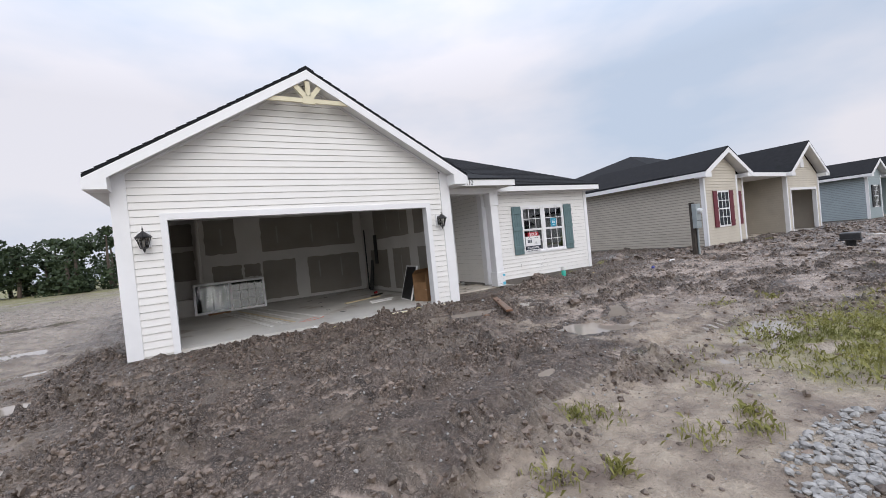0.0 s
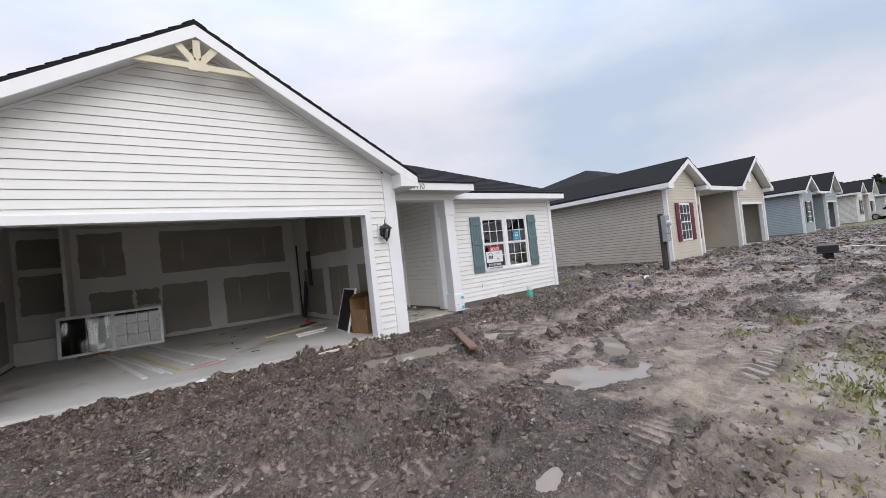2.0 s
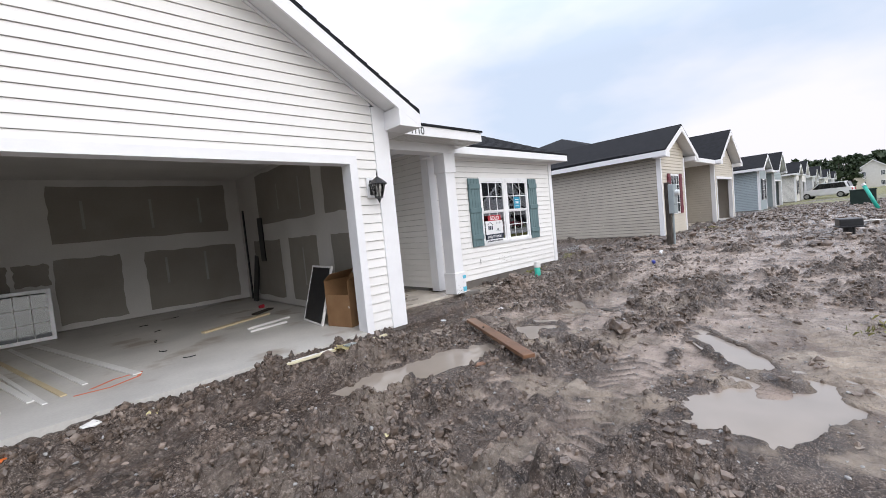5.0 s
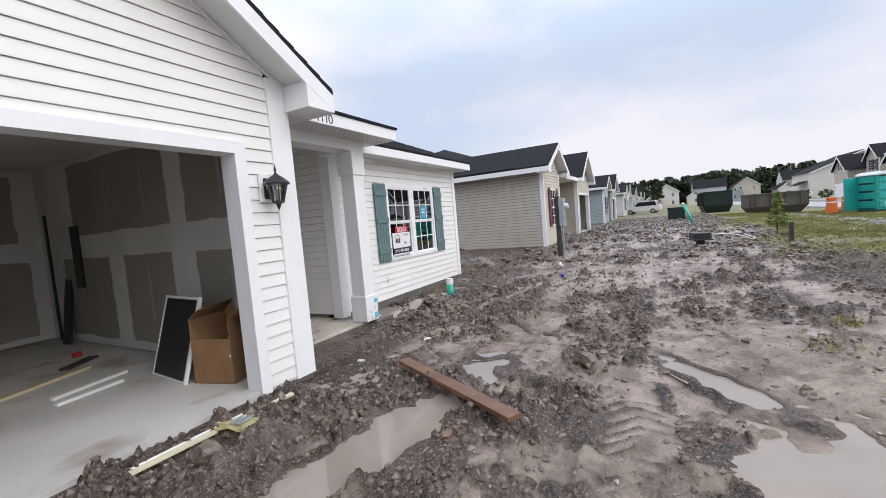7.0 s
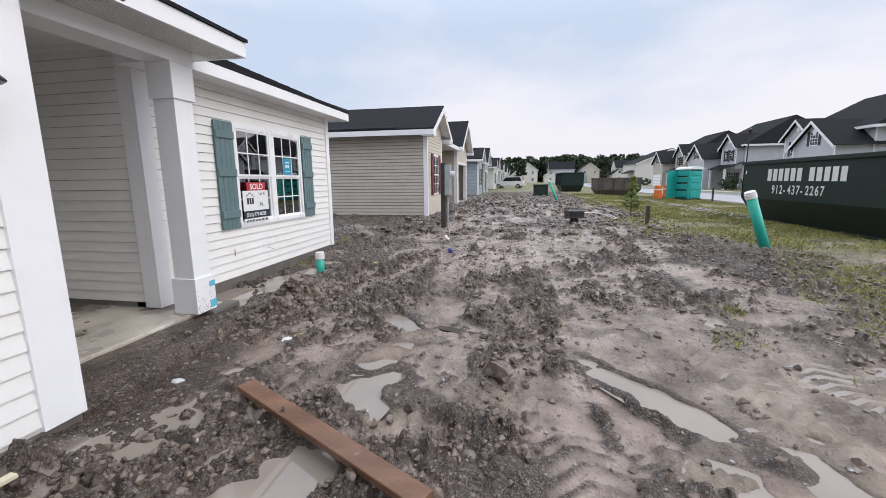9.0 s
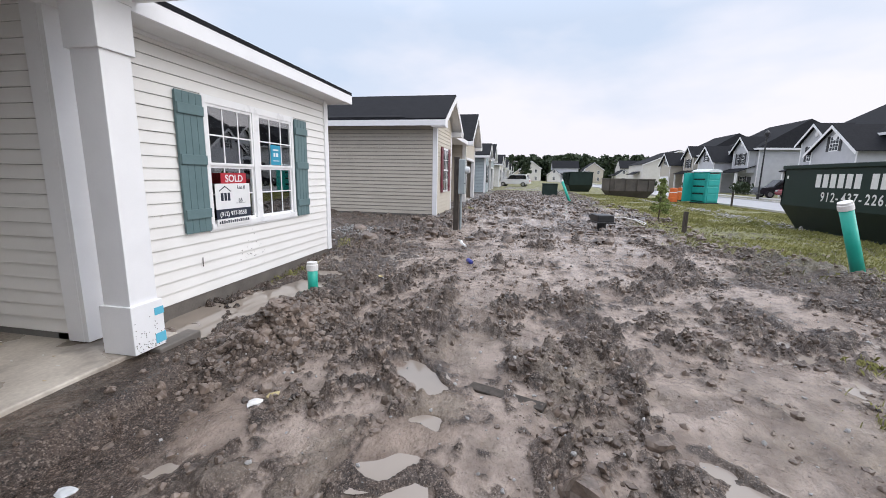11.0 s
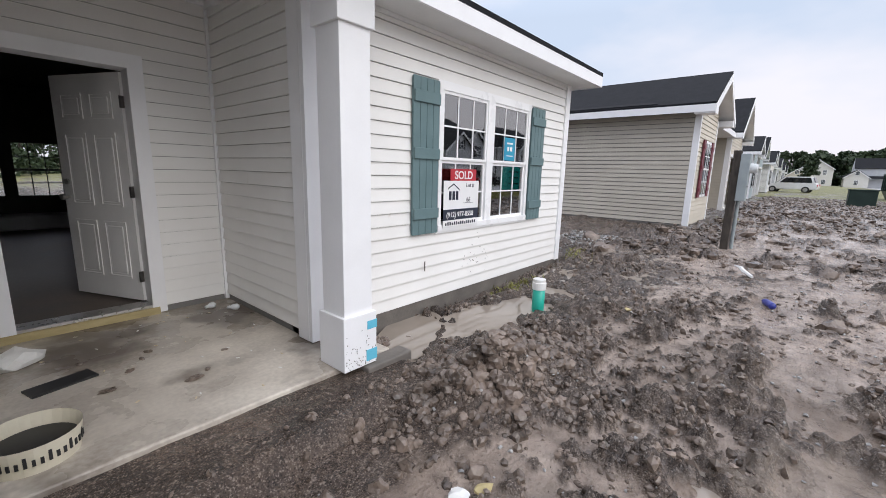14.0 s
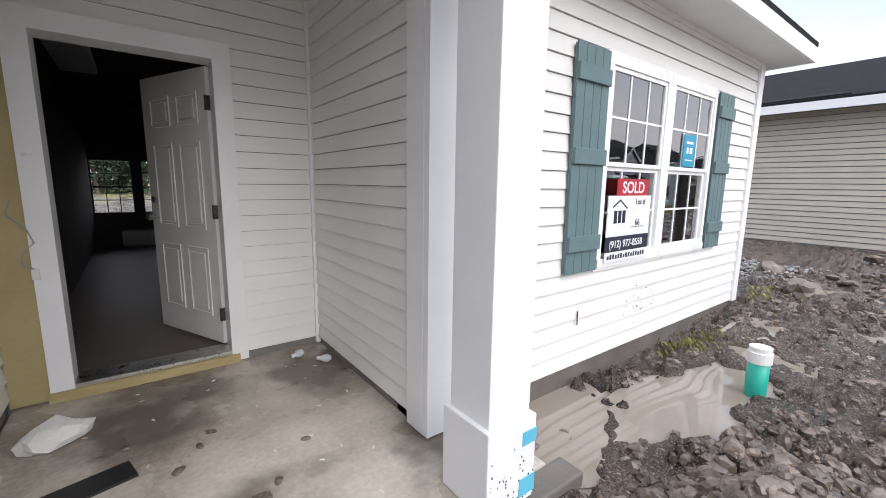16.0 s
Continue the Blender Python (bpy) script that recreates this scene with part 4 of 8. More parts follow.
# bedroom wing front wall with the twin window
wx0, wx1, wz0, wz1 = WIN
core = bmesh.new()
box(MX0, wx0, MYF, MYF + 0.14, 0.24, 2.9, core)
box(wx1, MX1, MYF, MYF + 0.14, 0.24, 2.9, core)
box(wx0, wx1, MYF, MYF + 0.14, 0.24, wz0, core)
box(wx0, wx1, MYF, MYF + 0.14, wz1, 2.9, core)
wing_wall = hpart("wing_front_wall", core, M["sheath"])
courses(wing_wall, hframe((0, MYF, 0), (1, 0, 0), (0, -1, 0)), 0.260, 2.86, 0.1120, cut_spans(MX0 + 0.06, MX1 - 0.11, [(wx0 - 0.02, wx1 + 0.02, wz0 - 0.02, wz1 + 0.02)]), M["siding"])
hpart("corner_board", box(MX1 - 0.11, MX1 + 0.015, MYF - 0.036, MYF - 0.001, 0.25, 2.80), M["trim"], "white corner trim board")
hpart("corner_board", box(MX1 + 0.001, MX1 + 0.028, MYF - 0.03, MYF + 0.10, 0.25, 2.80), M["trim"])
hpart("foundation", box(MX0 - 0.0, MX1 - 0.02, MYF - 0.003, MYF + 0.3, -0.15, 0.262), M["foundation"], "damp dark concrete foundation")
hpart("wing_side_wall", box(MX1 - 0.10, MX1, MYF + 0.14, 20.0, -0.1, 2.9), M["siding"])
hpart("house_back_wall", box(GX0, 3.9, 19.9, 20.0, 0.0, 2.95), M["siding"])

# twin window
window = hpart("window", box(wx0, wx1, MYF - 0.035, MYF + 0.03, wz1 - 0.05, wz1), M["vinyl"], "white twin sash window")


def wpart(name, bm, material, label=""):
    return hpart(name, bm, material, label, parent=window)


wm = (wx0 + wx1) / 2
wpart("window_sill", box(wx0, wx1, MYF - 0.045, MYF + 0.03, wz0, wz0 + 0.06), M["vinyl"])
for a, b in ((wx0, wx0 + 0.05), (wx1 - 0.05, wx1), (wm - 0.06, wm + 0.06)):
    wpart("window_frame", box(a, b, MYF - 0.034, MYF + 0.03, wz0 + 0.06, wz1 - 0.05), M["vinyl"])
wpart("window_trim", box(wx0 - 0.02, wx1 + 0.02, MYF - 0.030, MYF - 0.002, wz1 + 0.001, wz1 + 0.034), M["vinyl"])
wpart("window_trim", box(wx0 - 0.02, wx1 + 0.02, MYF - 0.030, MYF - 0.002, wz0 - 0.024, wz0 - 0.001), M["vinyl"])
zm = (wz0 + wz1) / 2
for a, b in ((wx0 + 0.05, wm - 0.06), (wm + 0.06, wx1 - 0.05)):
    for z0, z1, y in ((wz0 + 0.06, zm, MYF + 0.006), (zm, wz1 - 0.05, MYF - 0.012)):
        for f in ((a, a + 0.028, z0, z1), (b - 0.028, b, z0, z1), (a + 0.028, b - 0.028, z0, z0 + 0.03), (a + 0.028, b - 0.028, z1 - 0.03, z1)):
            wpart("sash_rail", box(f[0], f[1], y - 0.012, y + 0.014, f[2], f[3]), M["vinyl"])
        pane = wpart("pane", box(a + 0.028, b - 0.028, y, y + 0.005, z0 + 0.03, z1 - 0.03), M["glass"])
        pane.visible_shadow = False
        for k in (1, 2):
            u = a + (b - a) * k / 3
            wpart("muntin", box(u - 0.008, u + 0.008, y - 0.006, y - 0.001, z0 + 0.03, z1 - 0.03), M["vinyl"])
        u = (z0 + z1) / 2
        wpart("muntin", box(a + 0.028, b - 0.028, y - 0.007, y - 0.002, u - 0.008, u + 0.008), M["vinyl"])

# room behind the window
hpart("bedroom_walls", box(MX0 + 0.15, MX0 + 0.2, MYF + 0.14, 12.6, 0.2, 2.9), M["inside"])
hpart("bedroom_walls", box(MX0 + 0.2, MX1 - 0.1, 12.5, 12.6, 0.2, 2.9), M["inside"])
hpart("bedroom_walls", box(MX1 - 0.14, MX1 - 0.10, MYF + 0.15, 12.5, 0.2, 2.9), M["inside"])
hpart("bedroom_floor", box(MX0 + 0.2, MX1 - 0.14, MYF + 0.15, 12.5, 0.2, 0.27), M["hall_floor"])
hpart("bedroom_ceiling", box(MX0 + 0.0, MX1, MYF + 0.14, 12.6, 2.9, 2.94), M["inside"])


# shutters: boards and battens
def shutter(x0, x1, label):
    z0, z1 = 0.94, 2.37
    sh = hpart("shutter", box(x0, x1, MYF - 0.036, MYF - 0.027, z0 + 0.01, z1 - 0.01), M["shutter"], label)
    n = 4
    for k in range(n):
        a, b = x0 + (x1 - x0) * k / n, x0 + (x1 - x0) * (k + 1) / n
        hpart("shutter_board", box(a + 0.002, b - 0.002, MYF - 0.050, MYF - 0.036, z0, z1, bevel=0.003), M["shutter"], parent=sh)
    for z in (z0 + 0.15, z0 + 0.71, z1 - 0.22):
        hpart("batten", box(x0 + 0.004, x1 - 0.004, MYF - 0.070, MYF - 0.050, z, z + 0.10, bevel=0.004), M["shutter"], parent=sh)


shutter(7.32, 7.67, "slate-green board and batten shutter")
shutter(9.46, 9.80, "slate-green board and batten shutter")

# porch: slab, back wall with door opening, side wall, corner posts, beam, ceiling
hpart("porch_slab", box(GX1 - 0.06, 6.62, 8.0, PYF + 0.02, -0.1, SLAB_P, bevel=0.012), M["concrete_wet"], "damp stained concrete porch slab")
hpart("porch_kerb_block", box(6.30, 6.72, 7.86, 8.0, 0.0, 0.195, bevel=0.012), M["foundation"], "dark wet kerb piece")
dx0, dx1, dz0, dz1 = DOOR
core = bmesh.new()
box(GX1 - 0.075, dx0 - 0.03, PYF, PYF + 0.14, 0.1, 3.0, core)
box(dx1 + 0.03, MX0 + 0.06, PYF, PYF + 0.14, 0.1, 3.0, core)
box(dx0 - 0.03, dx1 + 0.03, PYF, PYF + 0.14, dz1 + 0.02, 3.0, core)
box(dx0 - 0.03, dx1 + 0.03, PYF, PYF + 0.14, 0.1, 0.21, core)
porch_back = hpart("porch_back_wall", core, M["sheath"])
courses(porch_back, hframe((0, PYF, 0), (1, 0, 0), (0, -1, 0)), 0.255, 2.96, 0.1125, cut_spans(dx1 + 0.10, MX0 - 0.015, []), M["siding"])
courses(porch_back, hframe((0, PYF, 0), (1, 0, 0), (0, -1, 0)), 0.255 + 0.1125 * 19, 2.96, 0.1125, cut_spans(GX1 + 0.03, dx1 + 0.10, []), M["siding"])
porch_side = hpart("porch_side_wall", box(MX0, MX0 + 0.14, MYF + 0.0, PYF, 0.1, 2.95), M["sheath"])
courses(porch_side, hframe((MX0, 0, 0), (0, 1, 0), (-1, 0, 0)), 0.26, 2.93, 0.1125, cut_spans(MYF + 0.13, PYF - 0.02, []), M["siding"])
hpart("inside_corner_trim", box(MX0 - 0.036, MX0 - 0.0, PYF - 0.036, PYF - 0.0, 0.21, 2.97), M["trim"], "white inside corner strip")
hpart("corner_board", box(MX0 - 0.03, MX0 + 0.14, MYF - 0.045, MYF - 0.001, 0.21, 2.85), M["trim"], "white corner trim board")
hpart("corner_board", box(MX0 - 0.032, MX0 - 0.002, MYF - 0.0, MYF + 0.15, 0.21, 2.92), M["trim"])
hpart("porch_ceiling", box(GX1 - 0.07, MX0 + 0.3, 7.9, PYF, 2.975, 3.0), M["soffit"], "white porch ceiling")
hpart("ceiling_bead", box(GX1 - 0.04, MX0 - 0.036, PYF - 0.034, PYF + 0.02, 2.945, 2.9745), M["trim"])
hpart("ceiling_bead", box(MX0 - 0.036, MX0 + 0.05, MYF + 0.152, PYF - 0.038, 2.915, 2.9745), M["trim"])
hpart("sheathing_panel", box(GX1 - 0.06, dx0 - 0.11, PYF - 0.02, PYF - 0.001, 0.21, 2.42), M["sheathing"], "bare ochre sheathing board")

# square column with base and cap blocks
CX0, CX1, CY0, CY1 = 6.155, 6.385, 7.925, 8.165
column = hpart("porch_column", box(CX0, CX1, CY0, CY1, 0.52, 2.46, bevel=0.004), M["trim"], "square white porch column")
hpart("column_base", box(CX0 - 0.022, CX1 + 0.022, CY0 - 0.022, CY1 + 0.022, SLAB_P + 0.002, 0.58, bevel=0.005), M["trim"], "muddy white column base", parent=column)
hpart("column_cap", box(CX0 - 0.022, CX1 + 0.022, CY0 - 0.022, CY1 + 0.022, 2.38, 2.72, bevel=0.005), M["trim"], parent=column)
rnd = random.Random(5)
sp = bmesh.new()
for k in range(70):
    u, z, r = rnd.uniform(CX0 - 0.01, CX1 + 0.015), SLAB_P + 0.01 + abs(rnd.gauss(0, 0.10)), rnd.uniform(0.0015, 0.006)
    box(u, u + r, CY0 - 0.025, CY0 - 0.0225, z, z + r * 1.4, sp)
hpart("mud_splash", sp, M["stain"], "mud splashes", parent=column)
hpart("blue_tape", box(CX1 - 0.06, CX1 + 0.0225, CY0 - 0.0255, CY0 - 0.0225, 0.46, 0.52), M["tape"], "strip of sky-blue tape", parent=column)
hpart("blue_tape", box(CX1 - 0.07, CX1 + 0.0225, CY0 - 0.0255, CY0 - 0.0225, 0.23, 0.31), M["tape"], "strip of sky-blue tape", parent=column)
hpart("porch_beam", box(GX1 + 0.03, 6.42, 7.90, 8.20, 2.72, 2.974), M["trim"], "white porch beam")
hpart("porch_beam", box(6.12, 6.42, 8.20, MYF, 2.72, 2.974), M["trim"])

# porch roof lip with the house number
PRX1 = 6.69
hpart("porch_fascia", box(GX1 + 0.02, PRX1, 7.48, 7.505, 2.86, 3.01), M["trim"], "white porch fascia")
hpart("porch_fascia", box(PRX1 - 0.025, PRX1, 7.505, 8.9, 2.86, 3.01), M["trim"])
hpart("porch_soffit", box(GX1 + 0.02, PRX1 - 0.025, 7.505, 7.9, 2.86, 2.875), M["soffit"], "vented white soffit")
hpart("porch_soffit", box(6.42, PRX1 - 0.025, 7.9, 8.6, 2.86, 2.875), M["soffit"])
for k in range(9):
    y = 7.53 + k * 0.042
    hpart("soffit_groove", box(GX1 + 0.05, PRX1 - 0.04, y, y + 0.006, 2.857, 2.8598), M["kerb"])
hpart("porch_roof", solid([(GX1 - 0.1, 7.46, 3.012), (PRX1 + 0.02, 7.46, 3.012), (PRX1 + 0.02, 9.6, 3.54), (GX1 - 0.1, 9.6, 3.54)], (0, 0, 0.035)), M["shingle"], "charcoal shingle porch roof")
for k, digit in enumerate("1110"):
    writing(digit, 0.165, M["black_metal"], house, house_inv @ pose(5.06 + 0.07 * k, 7.478, 2.878, 90, 0, 0), name="house_numeral", label="black house numeral")

# main hip roof
HX0, HX1, HY0, HY1, HZ, HS = GX0 - 0.35, 10.82, 8.14, 20.3, 2.93, 0.45
half = (HY1 - HY0) / 2
rz = HZ + HS * half
ra, rb = (HX0 + half, HY0 + half, rz), (HX1 - half, HY0 + half, rz)
cs = [(HX0, HY0, HZ), (HX1, HY0, HZ), (HX1, HY1, HZ), (HX0, HY1, HZ)]
for nm, poly in (("roof_slope", [(6.3, HY0, HZ), cs[1], rb, ra, (HX0 + half * 0.6, HY0 + half * 0.6, HZ + HS * half * 0.6), (6.3, HY0 + 1.2, HZ + HS * 1.2)]), ("roof_slope", [cs[1], cs[2], rb]), ("roof_slope", [cs[2], cs[3], ra, rb]), ("roof_slope", [cs[3], cs[0], ra])):
    hpart(nm, solid(poly, (0, 0, 0.04)), M["shingle"], "charcoal shingle roof slope")
for k in range(20):                                        # lapped courses on the front slope
    a, b = 3.2 * k / 20, 3.2 * (k + 0.97) / 20
    bm = solid([(6.72, HY0 + a, HZ + HS * a + 0.052), (HX1 - a, HY0 + a, HZ + HS * a + 0.052), (HX1 - b, HY0 + b, HZ + HS * b + 0.043), (6.72, HY0 + b, HZ + HS * b + 0.043)], (0, 0, -0.01))
    hpart("shingle_course", bm, M["shingle"])
hpart("eave_fascia", box(6.42, HX1, HY0, HY0 + 0.025, 2.79, 2.935), M["trim"], "white eave fascia")
hpart("eave_fascia", box(HX1 - 0.025, HX1, HY0 + 0.025, HY1, 2.79, 2.935), M["trim"])
hpart("eave_soffit", box(6.42, HX1 - 0.025, HY0 + 0.025, MYF, 2.80, 2.815), M["soffit"], "white vented soffit")
hpart("eave_soffit", box(MX1, HX1 - 0.025, MYF, HY1, 2.80, 2.815), M["soffit"])
hpart("frieze_bead", box(MX0 + 0.15, MX1, MYF - 0.028, MYF - 0.001, 2.765, 2.80), M["trim"])

# front door, standing open, its frame, threshold and the dim hall
hpart("door_casing", box(dx0 - 0.11, dx0 - 0.0, PYF - 0.04, PYF - 0.0, 0.21, dz1 + 0.11), M["trim"], "white door casing")
hpart("door_casing", box(dx1 + 0.0, dx1 + 0.11, PYF - 0.04, PYF - 0.0, 0.21, dz1 + 0.11), M["trim"])
hpart("door_casing", box(dx0, dx1, PYF - 0.04, PYF - 0.0, dz1, dz1 + 0.11), M["trim"])
hpart("door_jamb", box(dx0 - 0.03, dx0, PYF, PYF + 0.16, 0.28, dz1 + 0.02), M["trim"])
hpart("door_jamb", box(dx1, dx1 + 0.03, PYF, PYF + 0.16, 0.28, dz1 + 0.02), M["trim"])
hpart("door_jamb", box(dx0, dx1, PYF, PYF + 0.16, dz1, dz1 + 0.02), M["trim"])
hpart("threshold", box(dx0 - 0.02, dx1 + 0.02, PYF - 0.03, PYF + 0.16, 0.262, 0.285), M["steel"], "aluminium threshold")
hpart("sill_beam", box(dx0 - 0.12, dx1 + 0.05, PYF - 0.055, PYF - 0.001, SLAB_P, 0.262), M["treated"], "yellow treated sill timber")
HW = (4.52, 5.12, 5.30, 5.95)                # hall windows, left and right edges
hpart("hall_floor", box(4.5, 8.0, PYF + 0.14, 17.2, 0.1, 0.27), M["hall_floor"], "dark brown subfloor")
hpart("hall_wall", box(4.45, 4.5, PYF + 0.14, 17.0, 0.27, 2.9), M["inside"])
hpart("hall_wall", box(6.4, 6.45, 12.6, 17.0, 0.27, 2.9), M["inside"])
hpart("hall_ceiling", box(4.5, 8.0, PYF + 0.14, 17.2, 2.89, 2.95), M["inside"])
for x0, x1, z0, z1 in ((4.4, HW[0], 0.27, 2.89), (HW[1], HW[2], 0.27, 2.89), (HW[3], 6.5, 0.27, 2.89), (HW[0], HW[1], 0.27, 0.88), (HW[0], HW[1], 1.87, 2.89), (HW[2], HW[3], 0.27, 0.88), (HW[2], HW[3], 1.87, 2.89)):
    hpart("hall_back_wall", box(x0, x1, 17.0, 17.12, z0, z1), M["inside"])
for a, b in ((HW[0], HW[1]), (HW[2], HW[3])):
    hw = hpart("hall_window", box(a, b, 17.02, 17.06, 1.35, 1.39), M["vinyl"], "white hall window")
    for k in (1, 2):
        u = a + (b - a) * k / 3
        hpart("muntin", box(u - 0.008, u + 0.008, 17.03, 17.045, 0.88, 1.87), M["vinyl"], parent=hw)
    for z in (1.12, 1.62):
        hpart("muntin", box(a, b, 17.03, 17.045, z - 0.008, z + 0.008), M["vinyl"], parent=hw)
hpart("low_tub", box(4.9, 6.3, 16.5, 16.95, 0.27, 0.55, bevel=0.03), M["white_strip"], "pale low fixture under the hall windows")

leaf_at = Matrix.Translation((dx1 - 0.005, PYF + 0.15, 0)) @ Matrix.Rotation(radians(-66), 4, "Z")
leaf_w = dx1 - dx0 - 0.01


def dpart(name, bm, material, parent=None, label=""):
    bmesh.ops.transform(bm, matrix=leaf_at, verts=bm.verts[:])
    return hpart(name, bm, material, label, parent=parent)


DZ0, DZ1 = 0.295, 2.29
door = dpart("front_door", box(-leaf_w, 0, -0.02, 0.02, DZ0, DZ1), M["door"], None, "white six-panel door standing open")
pw = leaf_w
for u0, u1 in ((-pw + 0.11, -pw / 2 - 0.045), (-pw / 2 + 0.045, -0.11)):
    for z0, z1 in ((DZ0 + 0.20, DZ0 + 0.72), (DZ0 + 0.86, DZ0 + 1.50), (DZ0 + 1.62, DZ0 + 1.84)):
        fr = bmesh.new()
        for a, b, c, d in ((u0, u0 + 0.018, z0, z1), (u1 - 0.018, u1, z0, z1), (u0 + 0.018, u1 - 0.018, z0, z0 + 0.018), (u0 + 0.018, u1 - 0.018, z1 - 0.018, z1)):
            box(a, b, -0.028, -0.02, c, d, fr)
        dpart("panel_moulding", fr, M["door"], door)
        dpart("door_panel", box(u0 + 0.04, u1 - 0.04, -0.030, -0.02, z0 + 0.04, z1 - 0.04, bevel=0.008), M["door"], door)
for z in (0.52, 1.29, 2.05):
    dpart("hinge", box(-0.012, 0.004, -0.03, 0.03, z - 0.05, z + 0.05), M["hinge"], door, "dark steel hinge")
dpart("handle", tube([(-pw + 0.065, -0.02, 1.22), (-pw + 0.065, -0.05, 1.22), (-pw + 0.065, -0.062, 1.22), (-pw + 0.065, -0.09, 1.22), (-pw + 0.065, -0.098, 1.22)], [0.012, 0.012, 0.027, 0.027, 0.012], 14), M["steel"], door, "steel door knob")
dpart("handle", tube([(-pw + 0.065, -0.02, 1.36), (-pw + 0.065, -0.035, 1.36)], 0.027, 14), M["steel"], door, "steel deadbolt")


# ---------------------------------------------------------------- things at the house
def wall_lantern():
    """Black lantern on an arm; its back plate at the origin, arm towards -y."""
    e = thing("wall_lantern", Matrix.Identity(4), "black metal wall lantern with clear glass on white block", "lamp", group="lanterns beside the garage")
    part("mounting_block", box(-0.085, 0.085, -0.022, 0.0, -0.13, 0.13, bevel=0.004), M["trim"], e, "white mounting block")
    part("back_plate", box(-0.05, 0.05, -0.04, -0.022, -0.10, 0.10, bevel=0.012), M["black_metal"], e)
    part("arm", tube([(0, -0.04, 0.06), (0, -0.09, 0.085), (0, -0.15, 0.075)], 0.014, 8), M["black_metal"], e)
    part("roof", tube([(0, -0.15, 0.14), (0, -0.15, 0.115), (0, -0.15, 0.10), (0, -0.15, 0.06), (0, -0.15, 0.035), (0, -0.15, 0.025)], [0.006, 0.03, 0.055, 0.10, 0.125, 0.122], 8), M["black_metal"], e, "flared lantern roof")
    part("finial", tube([(0, -0.15, 0.14), (0, -0.15, 0.165), (0, -0.15, 0.18), (0, -0.15, 0.215)], [0.007, 0.013, 0.008, 0.002], 8), M["black_metal"], e)
    part("glass", tube([(0, -0.15, 0.025), (0, -0.15, -0.13)], [0.098, 0.056], 6), M["lamp_glass"], e).visible_shadow = False
    for k in range(6):
        a = 2 * math.pi * k / 6
        part("rib", tube([(0.10 * math.cos(a), -0.15 + 0.10 * math.sin(a), 0.025), (0.054 * math.cos(a), -0.15 + 0.054 * math.sin(a), -0.13)], 0.0065, 5), M["black_metal"], e)
    part("base", tube([(0, -0.15, -0.13), (0, -0.15, -0.145), (0, -0.15, -0.16), (0, -0.15, -0.185), (0, -0.15, -0.215)], [0.06, 0.06, 0.025, 0.018, 0.003], 10), M["black_metal"], e)
    part("bulb", tube([(0, -0.15, -0.12), (0, -0.15, -0.07), (0, -0.15, -0.03), (0, -0.15, -0.015)], [0.012, 0.014, 0.024, 0.008], 8), M["frosted"], e, "unlit bulb", smooth=True)
    return e


lan = wall_lantern()
lan.matrix_basis = pose(-1.375, GYF - 0.024, 2.05)
copy_thing(lan, pose(4.20, GYF - 0.024, 2.05))

# flush lamp on the porch ceiling
pl = thing("porch_ceiling_lamp", (5.32, 8.93, 2.974), "black flush ceiling lamp with frosted panes", "lamp")
part("canopy", box(-0.125, 0.125, -0.125, 0.125, -0.035, 0.0, bevel=0.01), M["black_metal"], pl)
part("cage", tube([(0, 0, -0.035), (0, 0, -0.055), (0, 0, -0.11), (0, 0, -0.125)], [0.16, 0.16, 0.105, 0.09], 8), M["black_metal"], pl)
for k in range(8):
    a0, a1 = 2 * math.pi * (k + 0.12) / 8, 2 * math.pi * (k + 0.88) / 8
    bm = bmesh.new()
    vs = [bm.verts.new((r * math.cos(a), r * math.sin(a), z)) for a, r, z in ((a0, 0.158, -0.06), (a1, 0.158, -0.06), (a1, 0.112, -0.108), (a0, 0.112, -0.108))]
    bm.faces.new(vs)
    part("lamp_pane", bm, M["frosted"], pl)

# sale sign in the window
sg = thing("sold_sign", (7.75, MYF - 0.052, 0.975), "red, white and navy SOLD sign taped inside window frame", "sign")
part("red_panel", box(0.10, 0.53, -0.006, 0.0, 0.475, 0.595), M["red_label"], sg, "red header panel")
part("white_panel", box(0.0, 0.585, -0.006, 0.0, 0.185, 0.475), M["white_label"], sg)
part("navy_panel", box(0.0, 0.585, -0.006, 0.0, 0.075, 0.185), M["navy_label"], sg)
part("web_panel", box(0.0, 0.585, -0.006, 0.0, 0.0, 0.075), M["white_label"], sg)
writing("SOLD", 0.115, M["white_label"], sg, pose(0.165, -0.0075, 0.495, 90), stretch=1.05, bold=0.002)
writing("Lot #", 0.062, M["navy_label"], sg, pose(0.36, -0.0075, 0.41, 90))
writing("66", 0.07, M["navy_label"], sg, pose(0.37, -0.0075, 0.255, 90))
part("underline", box(0.32, 0.49, -0.0078, -0.006, 0.243, 0.247), M["navy_label"], sg)
writing("(912) 977-8558", 0.073, M["white_label"], sg, pose(0.045, -0.0075, 0.105, 90), bold=0.001)
lg = bmesh.new()
for a, b in (((0.06, 0.40), (0.15, 0.45)), ((0.15, 0.45), (0.25, 0.39))):
    solid([(a[0], -0.0078, a[1]), (b[0], -0.0078, b[1]), (b[0], -0.0078, b[1] - 0.012), (a[0], -0.0078, a[1] - 0.012)], (0, 0.0015, 0), lg)
for x0, x1, z0, z1 in ((0.08, 0.12, 0.28, 0.37), (0.135, 0.175, 0.28, 0.37), (0.19, 0.23, 0.28, 0.37)):
    box(x0, x1, -0.0078, -0.0063, z0, z1, lg)
part("logo_mark", lg, M["navy_label"], sg, "plain house-shaped logo")
